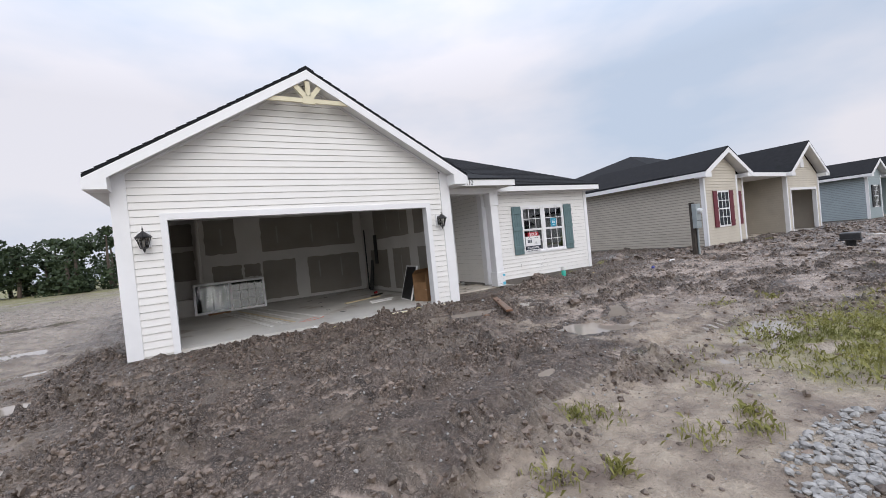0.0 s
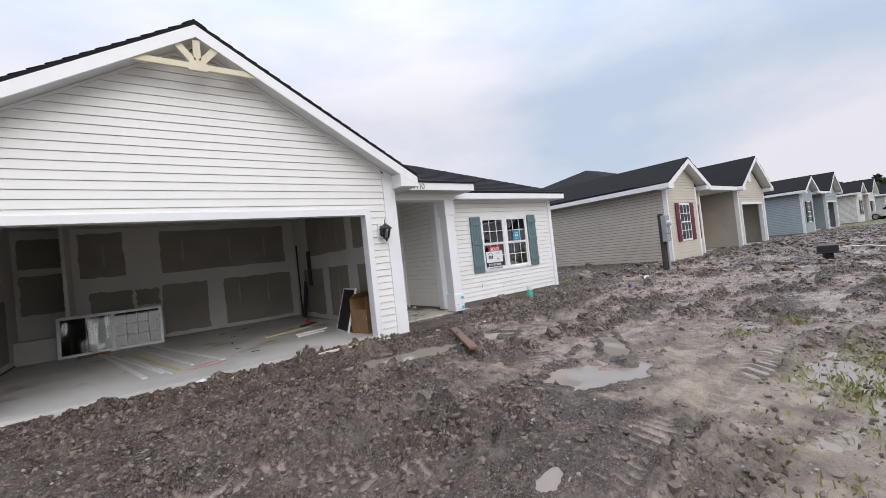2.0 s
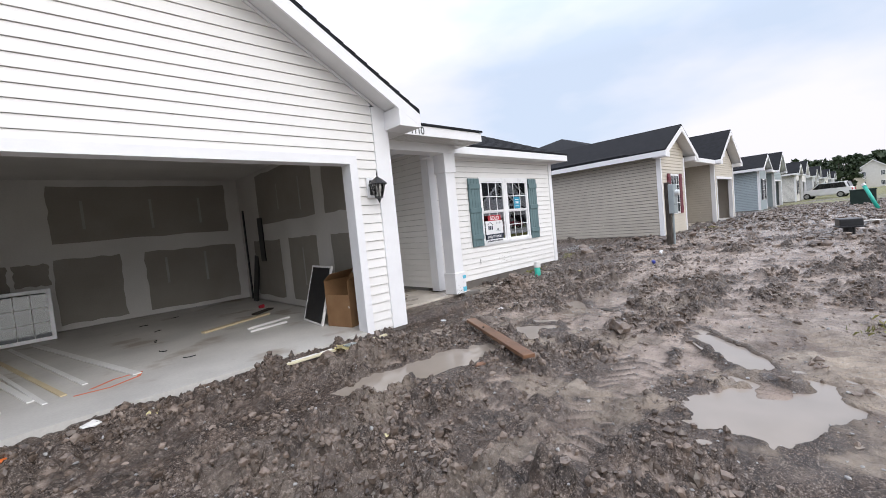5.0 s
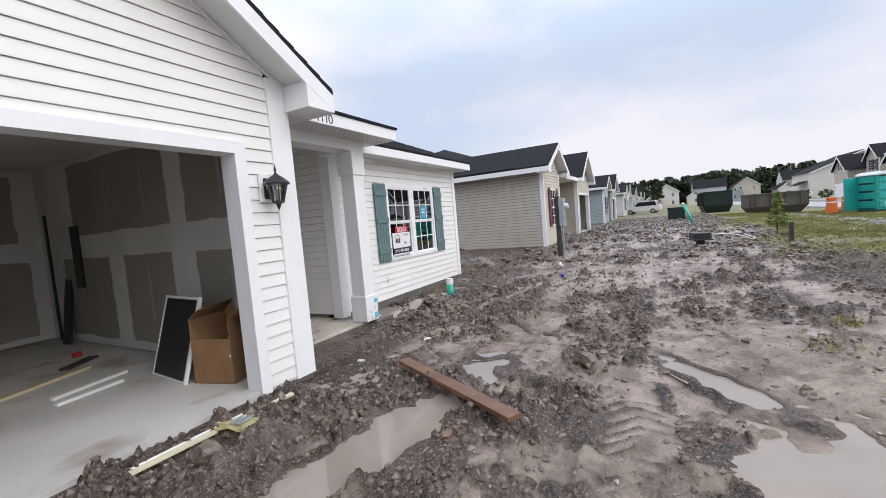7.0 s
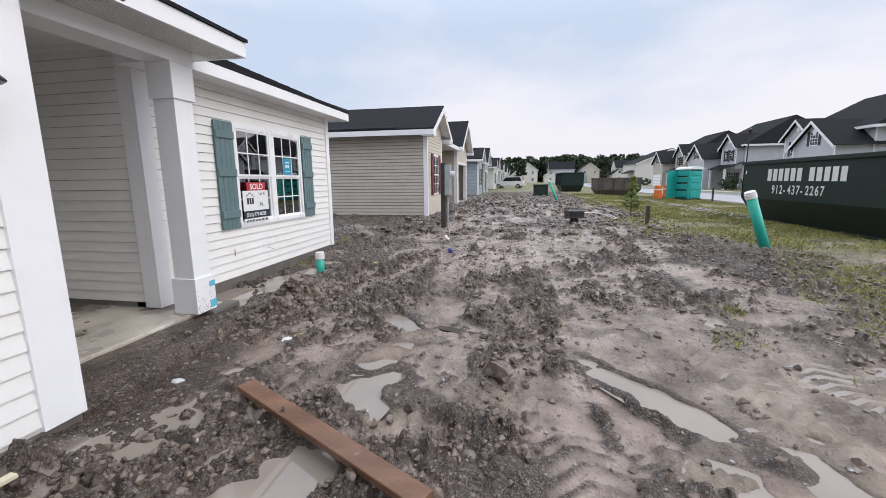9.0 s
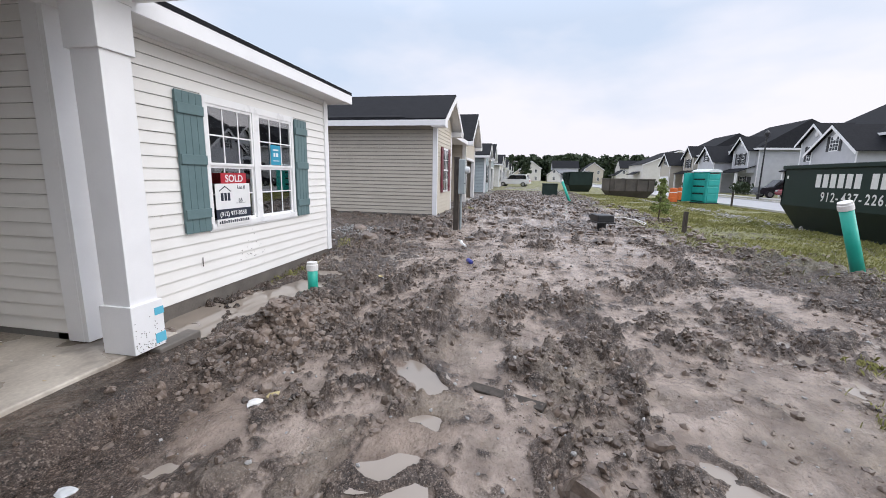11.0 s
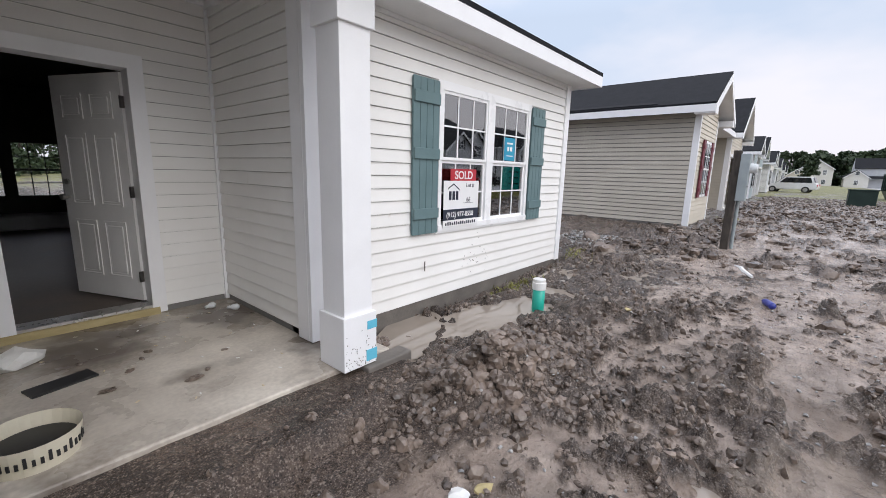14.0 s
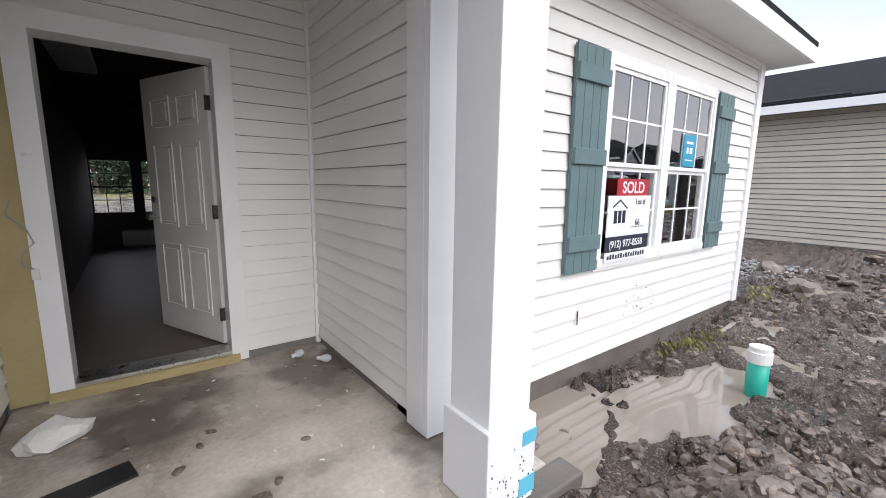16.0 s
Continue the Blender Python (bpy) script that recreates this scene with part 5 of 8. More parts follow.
wb = bmesh.new()
for k in range(15):
    box(0.03 + k * 0.035, 0.03 + k * 0.035 + 0.022, -0.0078, -0.0062, 0.022, 0.022 + (0.034 if k % 3 else 0.026), wb)
part("web_address_bars", wb, M["navy_label"], sg)

st = thing("window_sticker", (8.87, MYF - 0.024, 1.69), "cyan sticker on upper window pane", "sticker")
part("sheet", box(0, 0.23, -0.003, 0.0, 0, 0.265), M["blue_label"], st)
sb = bmesh.new()
for x0, x1, z0, z1 in ((0.05, 0.18, 0.19, 0.21), (0.06, 0.10, 0.11, 0.16), (0.12, 0.17, 0.11, 0.16), (0.05, 0.19, 0.05, 0.06)):
    box(x0, x1, -0.0045, -0.003, z0, z1, sb)
part("print_bars", sb, M["white_label"], st)

# cardboard box beside the opening
cb = thing("cardboard_box", pose(4.12, 8.12, SLAB_G, 0, 0, 14), "open brown cardboard box with packing rubbish inside", "box")
W, D, H_ = 0.25, 0.24, 0.66
for a in ((-W, W, -D, -D + 0.008, 0, H_), (-W, W, D - 0.008, D, 0, H_), (-W, -W + 0.008, -D + 0.008, D - 0.008, 0, 0.46), (W - 0.008, W, -D + 0.008, D - 0.008, 0, H_), (-W, W, -D, D, 0.0, 0.008)):
    part("carton_panel", box(*a), M["cardboard"], cb)
part("flap", solid([(-W, -D, H_), (W, -D, H_), (W - 0.03, -D - 0.10, H_ + 0.10), (-W + 0.02, -D - 0.12, H_ + 0.08)], (0, 0.006, 0.004)), M["cardboard"], cb)
part("flap", solid([(W, -D, H_), (W, D, H_), (W + 0.06, D - 0.02, H_ + 0.14), (W + 0.06, -D + 0.02, H_ + 0.14)], (0.006, 0, 0.004)), M["cardboard"], cb)
part("flap", solid([(-W, D, H_), (W, D, H_), (W, D - 0.12, H_ + 0.12), (-W, D - 0.14, H_ + 0.10)], (0, 0.006, 0.004)), M["cardboard"], cb)
rnd = random.Random(8)
pk = bmesh.new()
for k in range(9):
    p = Vector((rnd.uniform(-0.2, 0.1), rnd.uniform(-0.16, 0.16), rnd.uniform(0.30, 0.5)))
    q = [p + Vector((rnd.uniform(-0.12, 0.12), rnd.uniform(-0.12, 0.12), rnd.uniform(-0.08, 0.1))) for _ in range(4)]
    solid(q[:3], (0.004, 0.003, 0.004), pk)
part("packing_paper", pk, M["paper"], cb, "crumpled white packing paper")

# black panel with pale edge leaning behind the box
bp_ = thing("framed_board", pose(3.80, 8.75, SLAB_G, 0, 16, -6), "black panel with white edging leaning against garage wall", "board")
part("board", box(-0.012, 0.012, -0.36, 0.36, 0.0, 0.86), M["black_panel"], bp_)
for a in ((-0.017, 0.017, -0.39, -0.36, 0.0, 0.89), (-0.017, 0.017, 0.36, 0.39, 0.0, 0.89), (-0.017, 0.017, -0.36, 0.36, 0.86, 0.89), (-0.017, 0.017, -0.36, 0.36, -0.0, 0.025)):
    part("edging", box(*a), M["white_strip"], bp_)

# boards leaning in the back corner
solo("leaning_board", box(-0.02, 0.02, -0.12, 0.12, 0, 1.05), M["black_panel"], "dark offcut board leaning on garage wall", "board", at=pose(4.22, 12.45, SLAB_G, 0, 8, 0))

# twin window unit standing on the garage floor
wu = thing("window_unit", pose(-0.95, 12.55, SLAB_G, -9, 0, -1), "spare white twin window unit wrapped in plastic leaning upright", "window unit")
for a in ((0, 1.86, 0, 0.06), (0, 1.86, 0.82, 0.88), (0, 0.06, 0.06, 0.82), (1.80, 1.86, 0.06, 0.82), (0.89, 0.97, 0.06, 0.82)):
    part("frame", box(a[0], a[1], -0.045, 0.045, a[2], a[3], bevel=0.004), M["vinyl"], wu)
for x0, x1 in ((0.06, 0.89), (0.97, 1.80)):
    part("pane", box(x0, x1, -0.004, 0.004, 0.06, 0.82), M["glass_dull"], wu)
    for k in ((1, 2, 3) if x0 > 0.5 else (2,)):
        u = x0 + (x1 - x0) * k / 4
        part("muntin", box(u - 0.005, u + 0.005, -0.012, -0.005, 0.06, 0.82), M["kerb"], wu)
    for z in ((0.31, 0.57) if x0 > 0.5 else ()):
        part("muntin", box(x0, x1, -0.013, -0.006, z - 0.005, z + 0.005), M["kerb"], wu)
film_bm = bmesh.new()
cols = []
for i in range(15):
    cols.append([film_bm.verts.new((0.06 + 0.85 * i / 14, -0.06 - 0.02 * noise.noise((i * 0.35, j * 0.3, 2)), 0.03 + 0.8 * j / 7)) for j in range(8)])
for i in range(14):
    for j in range(7):
        film_bm.faces.new((cols[i][j], cols[i + 1][j], cols[i + 1][j + 1], cols[i][j + 1]))
part("plastic_wrap", film_bm, M["film"], wu, "loose clear plastic wrap", smooth=True).visible_shadow = False
solo("carton_scrap", box(-0.28, 0.28, -0.09, 0.09, 0, 0.035, bevel=0.006), M["cardboard"], "flattened brown carton scrap on garage floor", "scrap", at=pose(-0.35, 12.28, SLAB_G, 0, 0, 5))

# trim strips on the floor
for i, (x0, y0, x1, y1, w, mat) in enumerate(((-0.25, 12.2, 0.50, 8.2, 0.075, "white_strip"), (-0.05, 11.6, 0.72, 8.35, 0.06, "white_strip"), (0.12, 12.0, 0.95, 8.25, 0.05, "pine_wood"), (0.35, 12.2, 1.12, 8.5, 0.05, "white_strip"), (0.62, 12.2, 1.55, 8.35, 0.08, "white_strip"), (0.2, 11.0, 0.82, 8.1, 0.04, "white_strip"))):
    ln = math.hypot(x1 - x0, y1 - y0)
    solo("trim_strip", box(-w / 2, w / 2, 0, ln, 0, 0.014, bevel=0.002), M[mat], "long pale trim strip lying on garage slab", "strip", group="trim strips on the slab", at=pose(x0, y0, SLAB_G + 0.001 * i, 0, 0, math.degrees(math.atan2(-(x1 - x0), y1 - y0))))
for x, y, ln, w, a, mat, lab in ((2.55, 9.9, 1.25, 0.09, -68, "pine_wood", "pine offcut lying on garage slab"), (3.05, 9.4, 0.75, 0.05, -75, "white_strip", "white offcut lying on garage slab"), (3.0, 9.15, 0.6, 0.05, -80, "white_strip", "white offcut lying on garage slab"), (3.55, 10.6, 0.5, 0.12, -55, "post_wood", "dark offcut lying on garage slab")):
    solo("wood_offcut", box(-w / 2, w / 2, 0, ln, 0, 0.03, bevel=0.003), M[mat], lab, "offcut", at=pose(x, y, SLAB_G, 0, 0, a))
# curls of black strapping and the orange marking
for k, (x, y) in enumerate(((2.05, 11.9), (2.15, 11.0), (2.0, 10.1), (1.95, 9.3), (2.1, 8.6), (2.6, 12.3))):
    arc = [(0.07 * math.cos(q), 0.05 * math.sin(q), 0.012) for q in np.linspace(0.3, 2.8, 8)]
    solo("strap_curl", tube(arc, 0.006, 5), M["black_panel"], "short curl of black strapping on slab", "strap", group="strap curls on the slab", at=pose(x, y, SLAB_G - 0.005, 0, 0, 40 * k))
om = bmesh.new()
tube([(1.02, 8.15, 0), (1.3, 8.12, 0), (1.55, 8.28, 0), (1.6, 8.45, 0), (1.35, 8.42, 0), (1.15, 8.25, 0)], 0.022, 6, om)
bmesh.ops.transform(om, matrix=Matrix.Diagonal((1, 1, 0.12, 1)), verts=om.verts[:])
solo("floor_mark", om, M["orange_paint"], "orange spray-paint loop on garage slab", "paint mark", at=(0, 0, SLAB_G + 0.001))
solo("red_cup", tube([(0, 0, 0), (0.09, 0.02, 0.0)], [0.03, 0.04], 10), M["red_label"], "small red cup lying on garage slab", "cup", at=(3.85, 11.2, SLAB_G + 0.038))

# rubbish along the slab's edge
ln_strip = thing("wood_strip", pose(2.56, 7.12, 0.128, 0, -0.6, -3.4), "long pale wooden strip lying along slab edge", "strip")
part("batten", box(0, 1.40, -0.024, 0.024, 0, 0.022, bevel=0.003), M["truss"], ln_strip)
part("pipe", tube([(0.02, 0.05, 0.01), (0.5, 0.056, 0.012), (0.95, 0.06, 0.014)], 0.012, 8), M["white_strip"], ln_strip, "thin white pipe")


def crumple(name, size, material, label, category, at, seed, group=""):
    """A crumpled sheet or bag."""
    bm = bmesh.new()
    bmesh.ops.create_icosphere(bm, subdivisions=2, radius=1.0)
    for v in bm.verts:
        n_ = noise.noise(v.co * 1.7 + Vector((seed * 3.1, 0, 0))) + 0.6 * noise.noise(v.co * 4.1 + Vector((seed, 5, 0)))
        v.co *= 1 + 0.45 * n_
        v.co = Vector((v.co.x * size[0], v.co.y * size[1], max(v.co.z, -0.55) * size[2]))
    lo = min(v.co.z for v in bm.verts)
    for v in bm.verts:
        v.co.z -= lo
    return solo(name, bm, material, label, category, group, at=at)


bag = thing("paper_bag", pose(3.36, 6.97, max(gz(3.36, 6.97), gz(3.28, 6.88), gz(3.46, 6.86), gz(3.4, 7.1)) + 0.006, 4, -4, 196), "flattened yellow paper bag with dark print lying in mud", "bag")
bag_bm, bag_rows = bmesh.new(), []
for i in range(10):
    u = i / 9
    half_w = 0.055 + 0.105 * u + 0.012 * math.sin(7 * u)
    bag_rows.append([bag_bm.verts.new((half_w * (2 * k / 7 - 1), -0.17 + 0.34 * u, 0.022 * math.sin(math.pi * k / 7) * (1 - 0.5 * u) + 0.020 * noise.noise((3.1 * u, 0.7 * k, 1.0)))) for k in range(8)])
for r, q in zip(bag_rows, bag_rows[1:]):
    for k in range(7):
        bag_bm.faces.new((r[k], r[k + 1], q[k + 1], q[k]))
bmesh.ops.solidify(bag_bm, geom=bag_bm.faces[:], thickness=0.012)
part("sheet", bag_bm, M["yellow_bag"], bag)
for y0, y1, w in ((0.075, 0.095, 0.085), (0.035, 0.06, 0.075), (-0.01, 0.005, 0.06)):
    part("print_line", box(-w, w, y0, y1, 0.022, 0.034), M["meter"], bag, "faded unreadable print")
for i, (x, y, s, mat, lab) in enumerate(((1.1, 7.02, 0.07, "paper", "crumpled white paper scrap"), (1.9, 7.1, 0.05, "paper", "crumpled white paper scrap"), (2.3, 7.12, 0.05, "clear_plastic", "crumpled plastic scrap"), (0.2, 7.0, 0.06, "paper", "crumpled white paper scrap"),
                                       (-0.4, 7.02, 0.09, "clear_plastic", "crumpled plastic scrap"), (-0.9, 6.95, 0.04, "orange", "small orange scrap"), (0.6, 7.08, 0.05, "orange", "small orange scrap"), (1.5, 7.05, 0.07, "yellow_bag", "small yellow scrap"), (5.95, 6.78, 0.06, "paper", "crumpled white paper scrap"),
                                       (6.05, 6.72, 0.05, "sheathing", "small yellow scrap"), (0.35, 4.7, 0.02, "blue_label", "tiny blue scrap"), (2.55, 5.1, 0.03, "yellow_bag", "small yellow scrap"), (5.1, 7.2, 0.05, "clear_plastic", "crumpled plastic scrap"), (8.7, 6.9, 0.05, "sheathing", "small ochre scrap"))):
    crumple("litter_scrap", (s, s * 0.7, s * 0.3), M[mat], lab + " lying in the mud", "litter", pose(x, y, gz(x, y) - 0.004, 0, 0, 37 * i), 10 + i, group="litter round the house")

# on the porch
crumple("plastic_bag", (0.15, 0.10, 0.07), M["paper"], "crumpled pale plastic bag on porch slab", "bag", pose(4.72, 9.55, SLAB_P, 0, 0, 20), 4)
solo("dark_mat", box(-0.16, 0.16, -0.07, 0.07, 0, 0.012), M["black_panel"], "dark rubber offcut lying on porch slab", "mat", at=pose(4.88, 9.05, SLAB_P, 0, 0, 14))
for x, y, a in ((5.98, 9.86, 20), (6.12, 9.72, -30)):
    solo("light_bulb", tube([(0, 0, 0.03), (0.03, 0, 0.03), (0.05, 0, 0.03), (0.085, 0, 0.03), (0.105, 0, 0.03)], [0.014, 0.016, 0.028, 0.03, 0.012], 12), M["clear_plastic"], "small cloudy plastic bottle lying on porch slab", "bottle", at=pose(x, y, SLAB_P - 0.001, 0, 0, a), smooth=True)
for k in range(34):
    x, y = random.uniform(4.7, 6.2), random.uniform(8.15, 9.95)
    solo("wood_chip", box(-0.012, 0.012, -0.004, 0.004, 0, 0.003), M["pine_wood" if k % 2 else "paper"], "tiny pale wood chip on porch slab", "chip", group="chips on the porch", at=pose(x, y, SLAB_P + 0.0005, 0, 0, random.uniform(0, 180)))
for i, (x, y, s) in enumerate(((5.05, 8.75, 0.05), (5.2, 8.95, 0.035), (5.3, 9.1, 0.03), (5.36, 9.2, 0.03), (5.45, 8.55, 0.06), (5.55, 8.62, 0.03), (5.0, 9.3, 0.03), (5.75, 8.85, 0.025))):
    crumple("mud_crumb", (s, s * 0.6, 0.008), M["clod"], "trodden mud crumb on porch slab", "mud", pose(x, y, SLAB_P, 0, 0, 50 * i), 30 + i, group="mud crumbs on the porch")
wire = thing("doorbell_wire", (4.63, PYF - 0.021, 0.98), "loose grey doorbell wire with white clip", "wire")
part("cable", tube([(-0.03, -0.01, 0.42), (-0.05, -0.03, 0.34), (0.02, -0.03, 0.26), (0.045, -0.03, 0.18), (-0.01, -0.03, 0.12), (-0.015, -0.03, 0.07), (0.03, -0.02, 0.03)], 0.004, 6), M["meter"], wire)
part("clip", box(0.015, 0.05, -0.03, -0.0, -0.03, 0.03, bevel=0.004), M["white_cap"], wire)
tub = thing("cut_bucket", pose(4.70, 8.30, SLAB_P, 0, 0, 10), "cut-down cream bucket with dark printed bars and black inside", "bucket")
part("bucket_wall", tube([(0, 0, 0), (0, 0, 0.13)], [0.165, 0.18], 28, caps=False), M["cream"], tub)
part("bucket_lining", tube([(0, 0, 0.002), (0, 0, 0.06)], [0.158, 0.165], 28), M["black_panel"], tub)
for k in range(14):
    a = radians(-140 + 9 * k)
    part("print_bar", box(-0.006, 0.006, -0.002, 0.002, 0, 0.03 if k % 3 else 0.05), M["black_panel"], tub).matrix_local = pose(0.1745 * math.cos(a), 0.1745 * math.sin(a), 0.045, 0, 0, math.degrees(a) + 90)

# scuffs on the wing wall
sc = bmesh.new()
rnd = random.Random(3)
for k in range(26):
    u, z = rnd.gauss(8.35, 0.12), rnd.gauss(0.60, 0.08)
    r = rnd.uniform(0.004, 0.014)
    box(u, u + r, MYF - 0.0275, MYF - 0.024, z, z + r * 0.6, sc)
box(7.52, 7.53, MYF - 0.0275, MYF - 0.024, 0.56, 0.66, sc)
hpart("scuff_marks", sc, M["stain"], "dark scuffs on the siding")

# the plank bridging the puddle
pa, pb = Vector((4.92, 6.46, 0.155)), Vector((4.12, 4.99, 0.15))
dirn = pb - pa
pk_ = solo("plank", box(0, dirn.length, -0.062, 0.062, 0, 0.04, bevel=0.006), M["plank"], "wet brown plank lying across muddy puddle", "plank", at=pose(*pa, 0, 0, math.degrees(math.atan2(dirn.y, dirn.x))))
crumple("wood_scrap", (0.07, 0.045, 0.02), M["plank"], "small brown wood scrap in puddle", "scrap", pose(3.93, 5.45, 0.06, 0, 0, 15), 44)


# ---------------------------------------------------------------- things in the yard
def drain_pipe(base, top, radius, label):
    b, t = Vector(base), Vector(top)
    d = (t - b).normalized()
    e = thing("drain_pipe", base, label, "pipe", group="teal sewer stubs")
    part("pipe", tube([d * -0.12, t - b], radius, 20), M["teal_pipe"], e, smooth=True)
    part("cap", tube([t - b - d * 0.075, t - b - d * 0.005, t - b, t - b + d * 0.03, t - b + d * 0.035], [radius + 0.009, radius + 0.009, radius + 0.002, radius + 0.002, radius * 0.5], 20), M["white_cap"], e, "white screw cap")
    return e


drain_pipe((8.35, 7.66, gz(8.35, 7.66)), (8.35, 7.66, 0.46), 0.062, "teal plastic drain stub with white cap standing in puddle")
drain_pipe((9.98, 0.66, gz(9.98, 0.66) - 0.02), (9.90, 1.03, 1.31), 0.075, "tall teal plastic sewer stub with white cap leaning")
drain_pipe((27.1, 2.55, gz(27.1, 2.55)), (27.5, 3.0, 1.45), 0.07, "tall teal plastic sewer stub leaning over in mud")

# meter post
mp = thing("meter_post", (13.46, 6.66, gz(13.46, 6.66)), "weathered timber post carrying grey electric meter box", "meter post")
part("post", box(-0.07, 0.07, -0.06, 0.06, -0.2, 1.72, bevel=0.008), M["post_wood"], mp)
part("meter_box", box(-0.14, 0.14, -0.20, -0.06, 0.86, 1.66, bevel=0.012), M["meter"], mp, "grey electric meter box")
part("meter_dial", tube([(0, -0.20, 1.42), (0, -0.235, 1.42), (0, -0.30, 1.42), (0, -0.315, 1.42)], [0.085, 0.085, 0.075, 0.03], 18), M["clear_plastic"], mp, "round glass meter")
part("conduit", tube([(0.05, -0.10, 0.86), (0.05, -0.10, -0.1)], 0.03, 10), M["meter"], mp)
part("cover_seam", box(-0.13, 0.13, -0.206, -0.20, 1.10, 1.115), M["black_panel"], mp)

# black valve box on a stump
bb = thing("utility_box", pose(14.43, 3.14, gz(14.43, 3.14), 0, 0, 12), "black plastic utility box standing upside down in mud", "box")
part("neck", tube([(0, 0, -0.1), (0, 0, 0.24)], [0.11, 0.11], 14), M["black_metal"], bb)
part("lid", box(-0.26, 0.26, -0.20, 0.20, 0.24, 0.42, bevel=0.02), M["black_metal"], bb)
part("flange", box(-0.30, 0.30, -0.23, 0.23, 0.22, 0.255, bevel=0.008), M["black_metal"], bb)
part("side_arm", box(0.26, 0.62, -0.1, 0.1, 0.29, 0.37, bevel=0.015), M["black_metal"], bb)
cbl = solo("loose_cable", tube([(14.7, 2.9, 0.62), (15.1, 2.5, 0.60), (15.5, 2.1, 0.50), (15.7, 1.8, 0.36), (15.9, 1.7, 0.38), (16.3, 1.9, 0.46)], 0.014, 6), M["white_cap"], "loose white cable trailing from utility box", "cable")

for x, y, h_ in ((14.58, 1.19, 0.55), (31.5, -7.4, 0.9)):
    solo("marker_stake", box(-0.045, 0.045, -0.045, 0.045, -0.1, h_, bevel=0.01), M["post_wood"], "short dark timber marker stake in grass", "stake", group="marker stakes", at=(x, y, gz(x, y)))

# purple-blue bottle, bent white strip, timber offcuts in the mud
solo("drink_bottle", tube([(0, 0, 0.035), (0.02, 0, 0.035), (0.15, 0, 0.035), (0.18, 0, 0.035), (0.21, 0, 0.035)], [0.03, 0.035, 0.035, 0.015, 0.014], 12), M["blue_bottle"], "blue-purple plastic bottle lying in mud", "bottle", at=pose(9.75, 5.82, gz(9.75, 5.82), 0, 0, 25), smooth=True)
solo("white_strip", tube([(0, 0, 0.02), (0.25, 0.05, 0.04), (0.5, 0.02, 0.03), (0.72, 0.06, 0.02)], [0.02, 0.028, 0.026, 0.01], 6), M["white_cap"], "bent white plastic strip lying in mud", "strip", at=pose(11.0, 6.08, gz(11.0, 6.08), 0, 0, 15))
solo("wood_offcut", box(0, 0.55, -0.05, 0.05, 0, 0.03, bevel=0.005), M["post_wood"], "muddy timber offcut trodden into mud", "offcut", at=pose(6.3, 4.9, gz(6.3, 4.9), 0, 0, 70))
solo("wood_offcut", box(0, 0.3, -0.06, 0.06, 0, 0.05, bevel=0.008), M["post_wood"], "dark timber offcut lying in puddle", "offcut", at=pose(7.9, 8.28, 0.10, 0, 0, 5))

# portable toilet with its door swung open
pt = thing("portable_toilet", pose(34.2, -6.9, gz(34.2, -6.9) - 0.02, 0, 0, -62), "teal portable toilet with white roof and open door", "portable toilet")
part("cabin", box(-0.56, 0.56, -0.56, 0.56, 0.08, 2.08, bevel=0.04), M["potty"], pt)
part("skid", box(-0.6, 0.6, -0.6, 0.6, 0.0, 0.08), M["black_metal"], pt)
for z0, z1 in ((0.2, 0.62), (0.72, 1.1), (1.2, 1.55), (1.65, 1.95)):
    part("wall_panel", box(-0.46, 0.46, -0.59, -0.56, z0, z1, bevel=0.02), M["potty"], pt)
    part("wall_panel", box(-0.59, -0.56, -0.46, 0.46, z0, z1, bevel=0.02), M["potty"], pt)
part("vent_grille", box(-0.4, 0.4, -0.592, -0.56, 1.97, 2.03), M["black_metal"], pt)
rf = bmesh.new()
for i in range(9):
    a = math.pi * i / 8
    pts = [(-0.62 * math.cos(a), y, 2.08 + 0.20 * math.sin(a)) for y in (-0.62, 0.62)]
    for p in pts:
        rf.verts.new(p)
rf.verts.ensure_lookup_table()
for i in range(8):
    rf.faces.new([rf.verts[k] for k in (2 * i, 2 * i + 2, 2 * i + 3, 2 * i + 1)])
rf.faces.new([rf.verts[2 * i] for i in range(9)]); rf.faces.new([rf.verts[2 * i + 1] for i in range(9)])
part("roof", rf, M["potty_roof"], pt, "domed white roof")
part("open_door", box(-1.35, -0.58, 0.50, 0.56, 0.12, 2.02, bevel=0.02), M["potty"], pt)
# dark sheet on the cabin's face paints the shade of its inside
part("inner_shade", box(-0.575, -0.565, -0.40, 0.44, 0.15, 1.95), M["bin_low"], pt)


def traffic_barrel(x, y):
    e = thing("traffic_barrel", (x, y, gz(x, y)), "orange traffic barrel with white reflective bands", "barrel", group="traffic barrels by the street")
    part("base", tube([(0, 0, 0), (0, 0, 0.07)], [0.36, 0.33], 18), M["tyre"], e)
    part("drum", tube([(0, 0, 0.07), (0, 0, 0.35), (0, 0, 0.36), (0, 0, 0.65), (0, 0, 0.66), (0, 0, 0.96), (0, 0, 1.0)], [0.29, 0.28, 0.265, 0.255, 0.24, 0.23, 0.10], 18), M["orange"], e)
    for z in (0.30, 0.60):
        part("band", tube([(0, 0, z), (0, 0, z + 0.12)], [0.289 - z * 0.07, 0.286 - z * 0.08], 18), M["white_paint"], e)
    return e


traffic_barrel(34.0, -4.9)
traffic_barrel(38.5, -6.9)


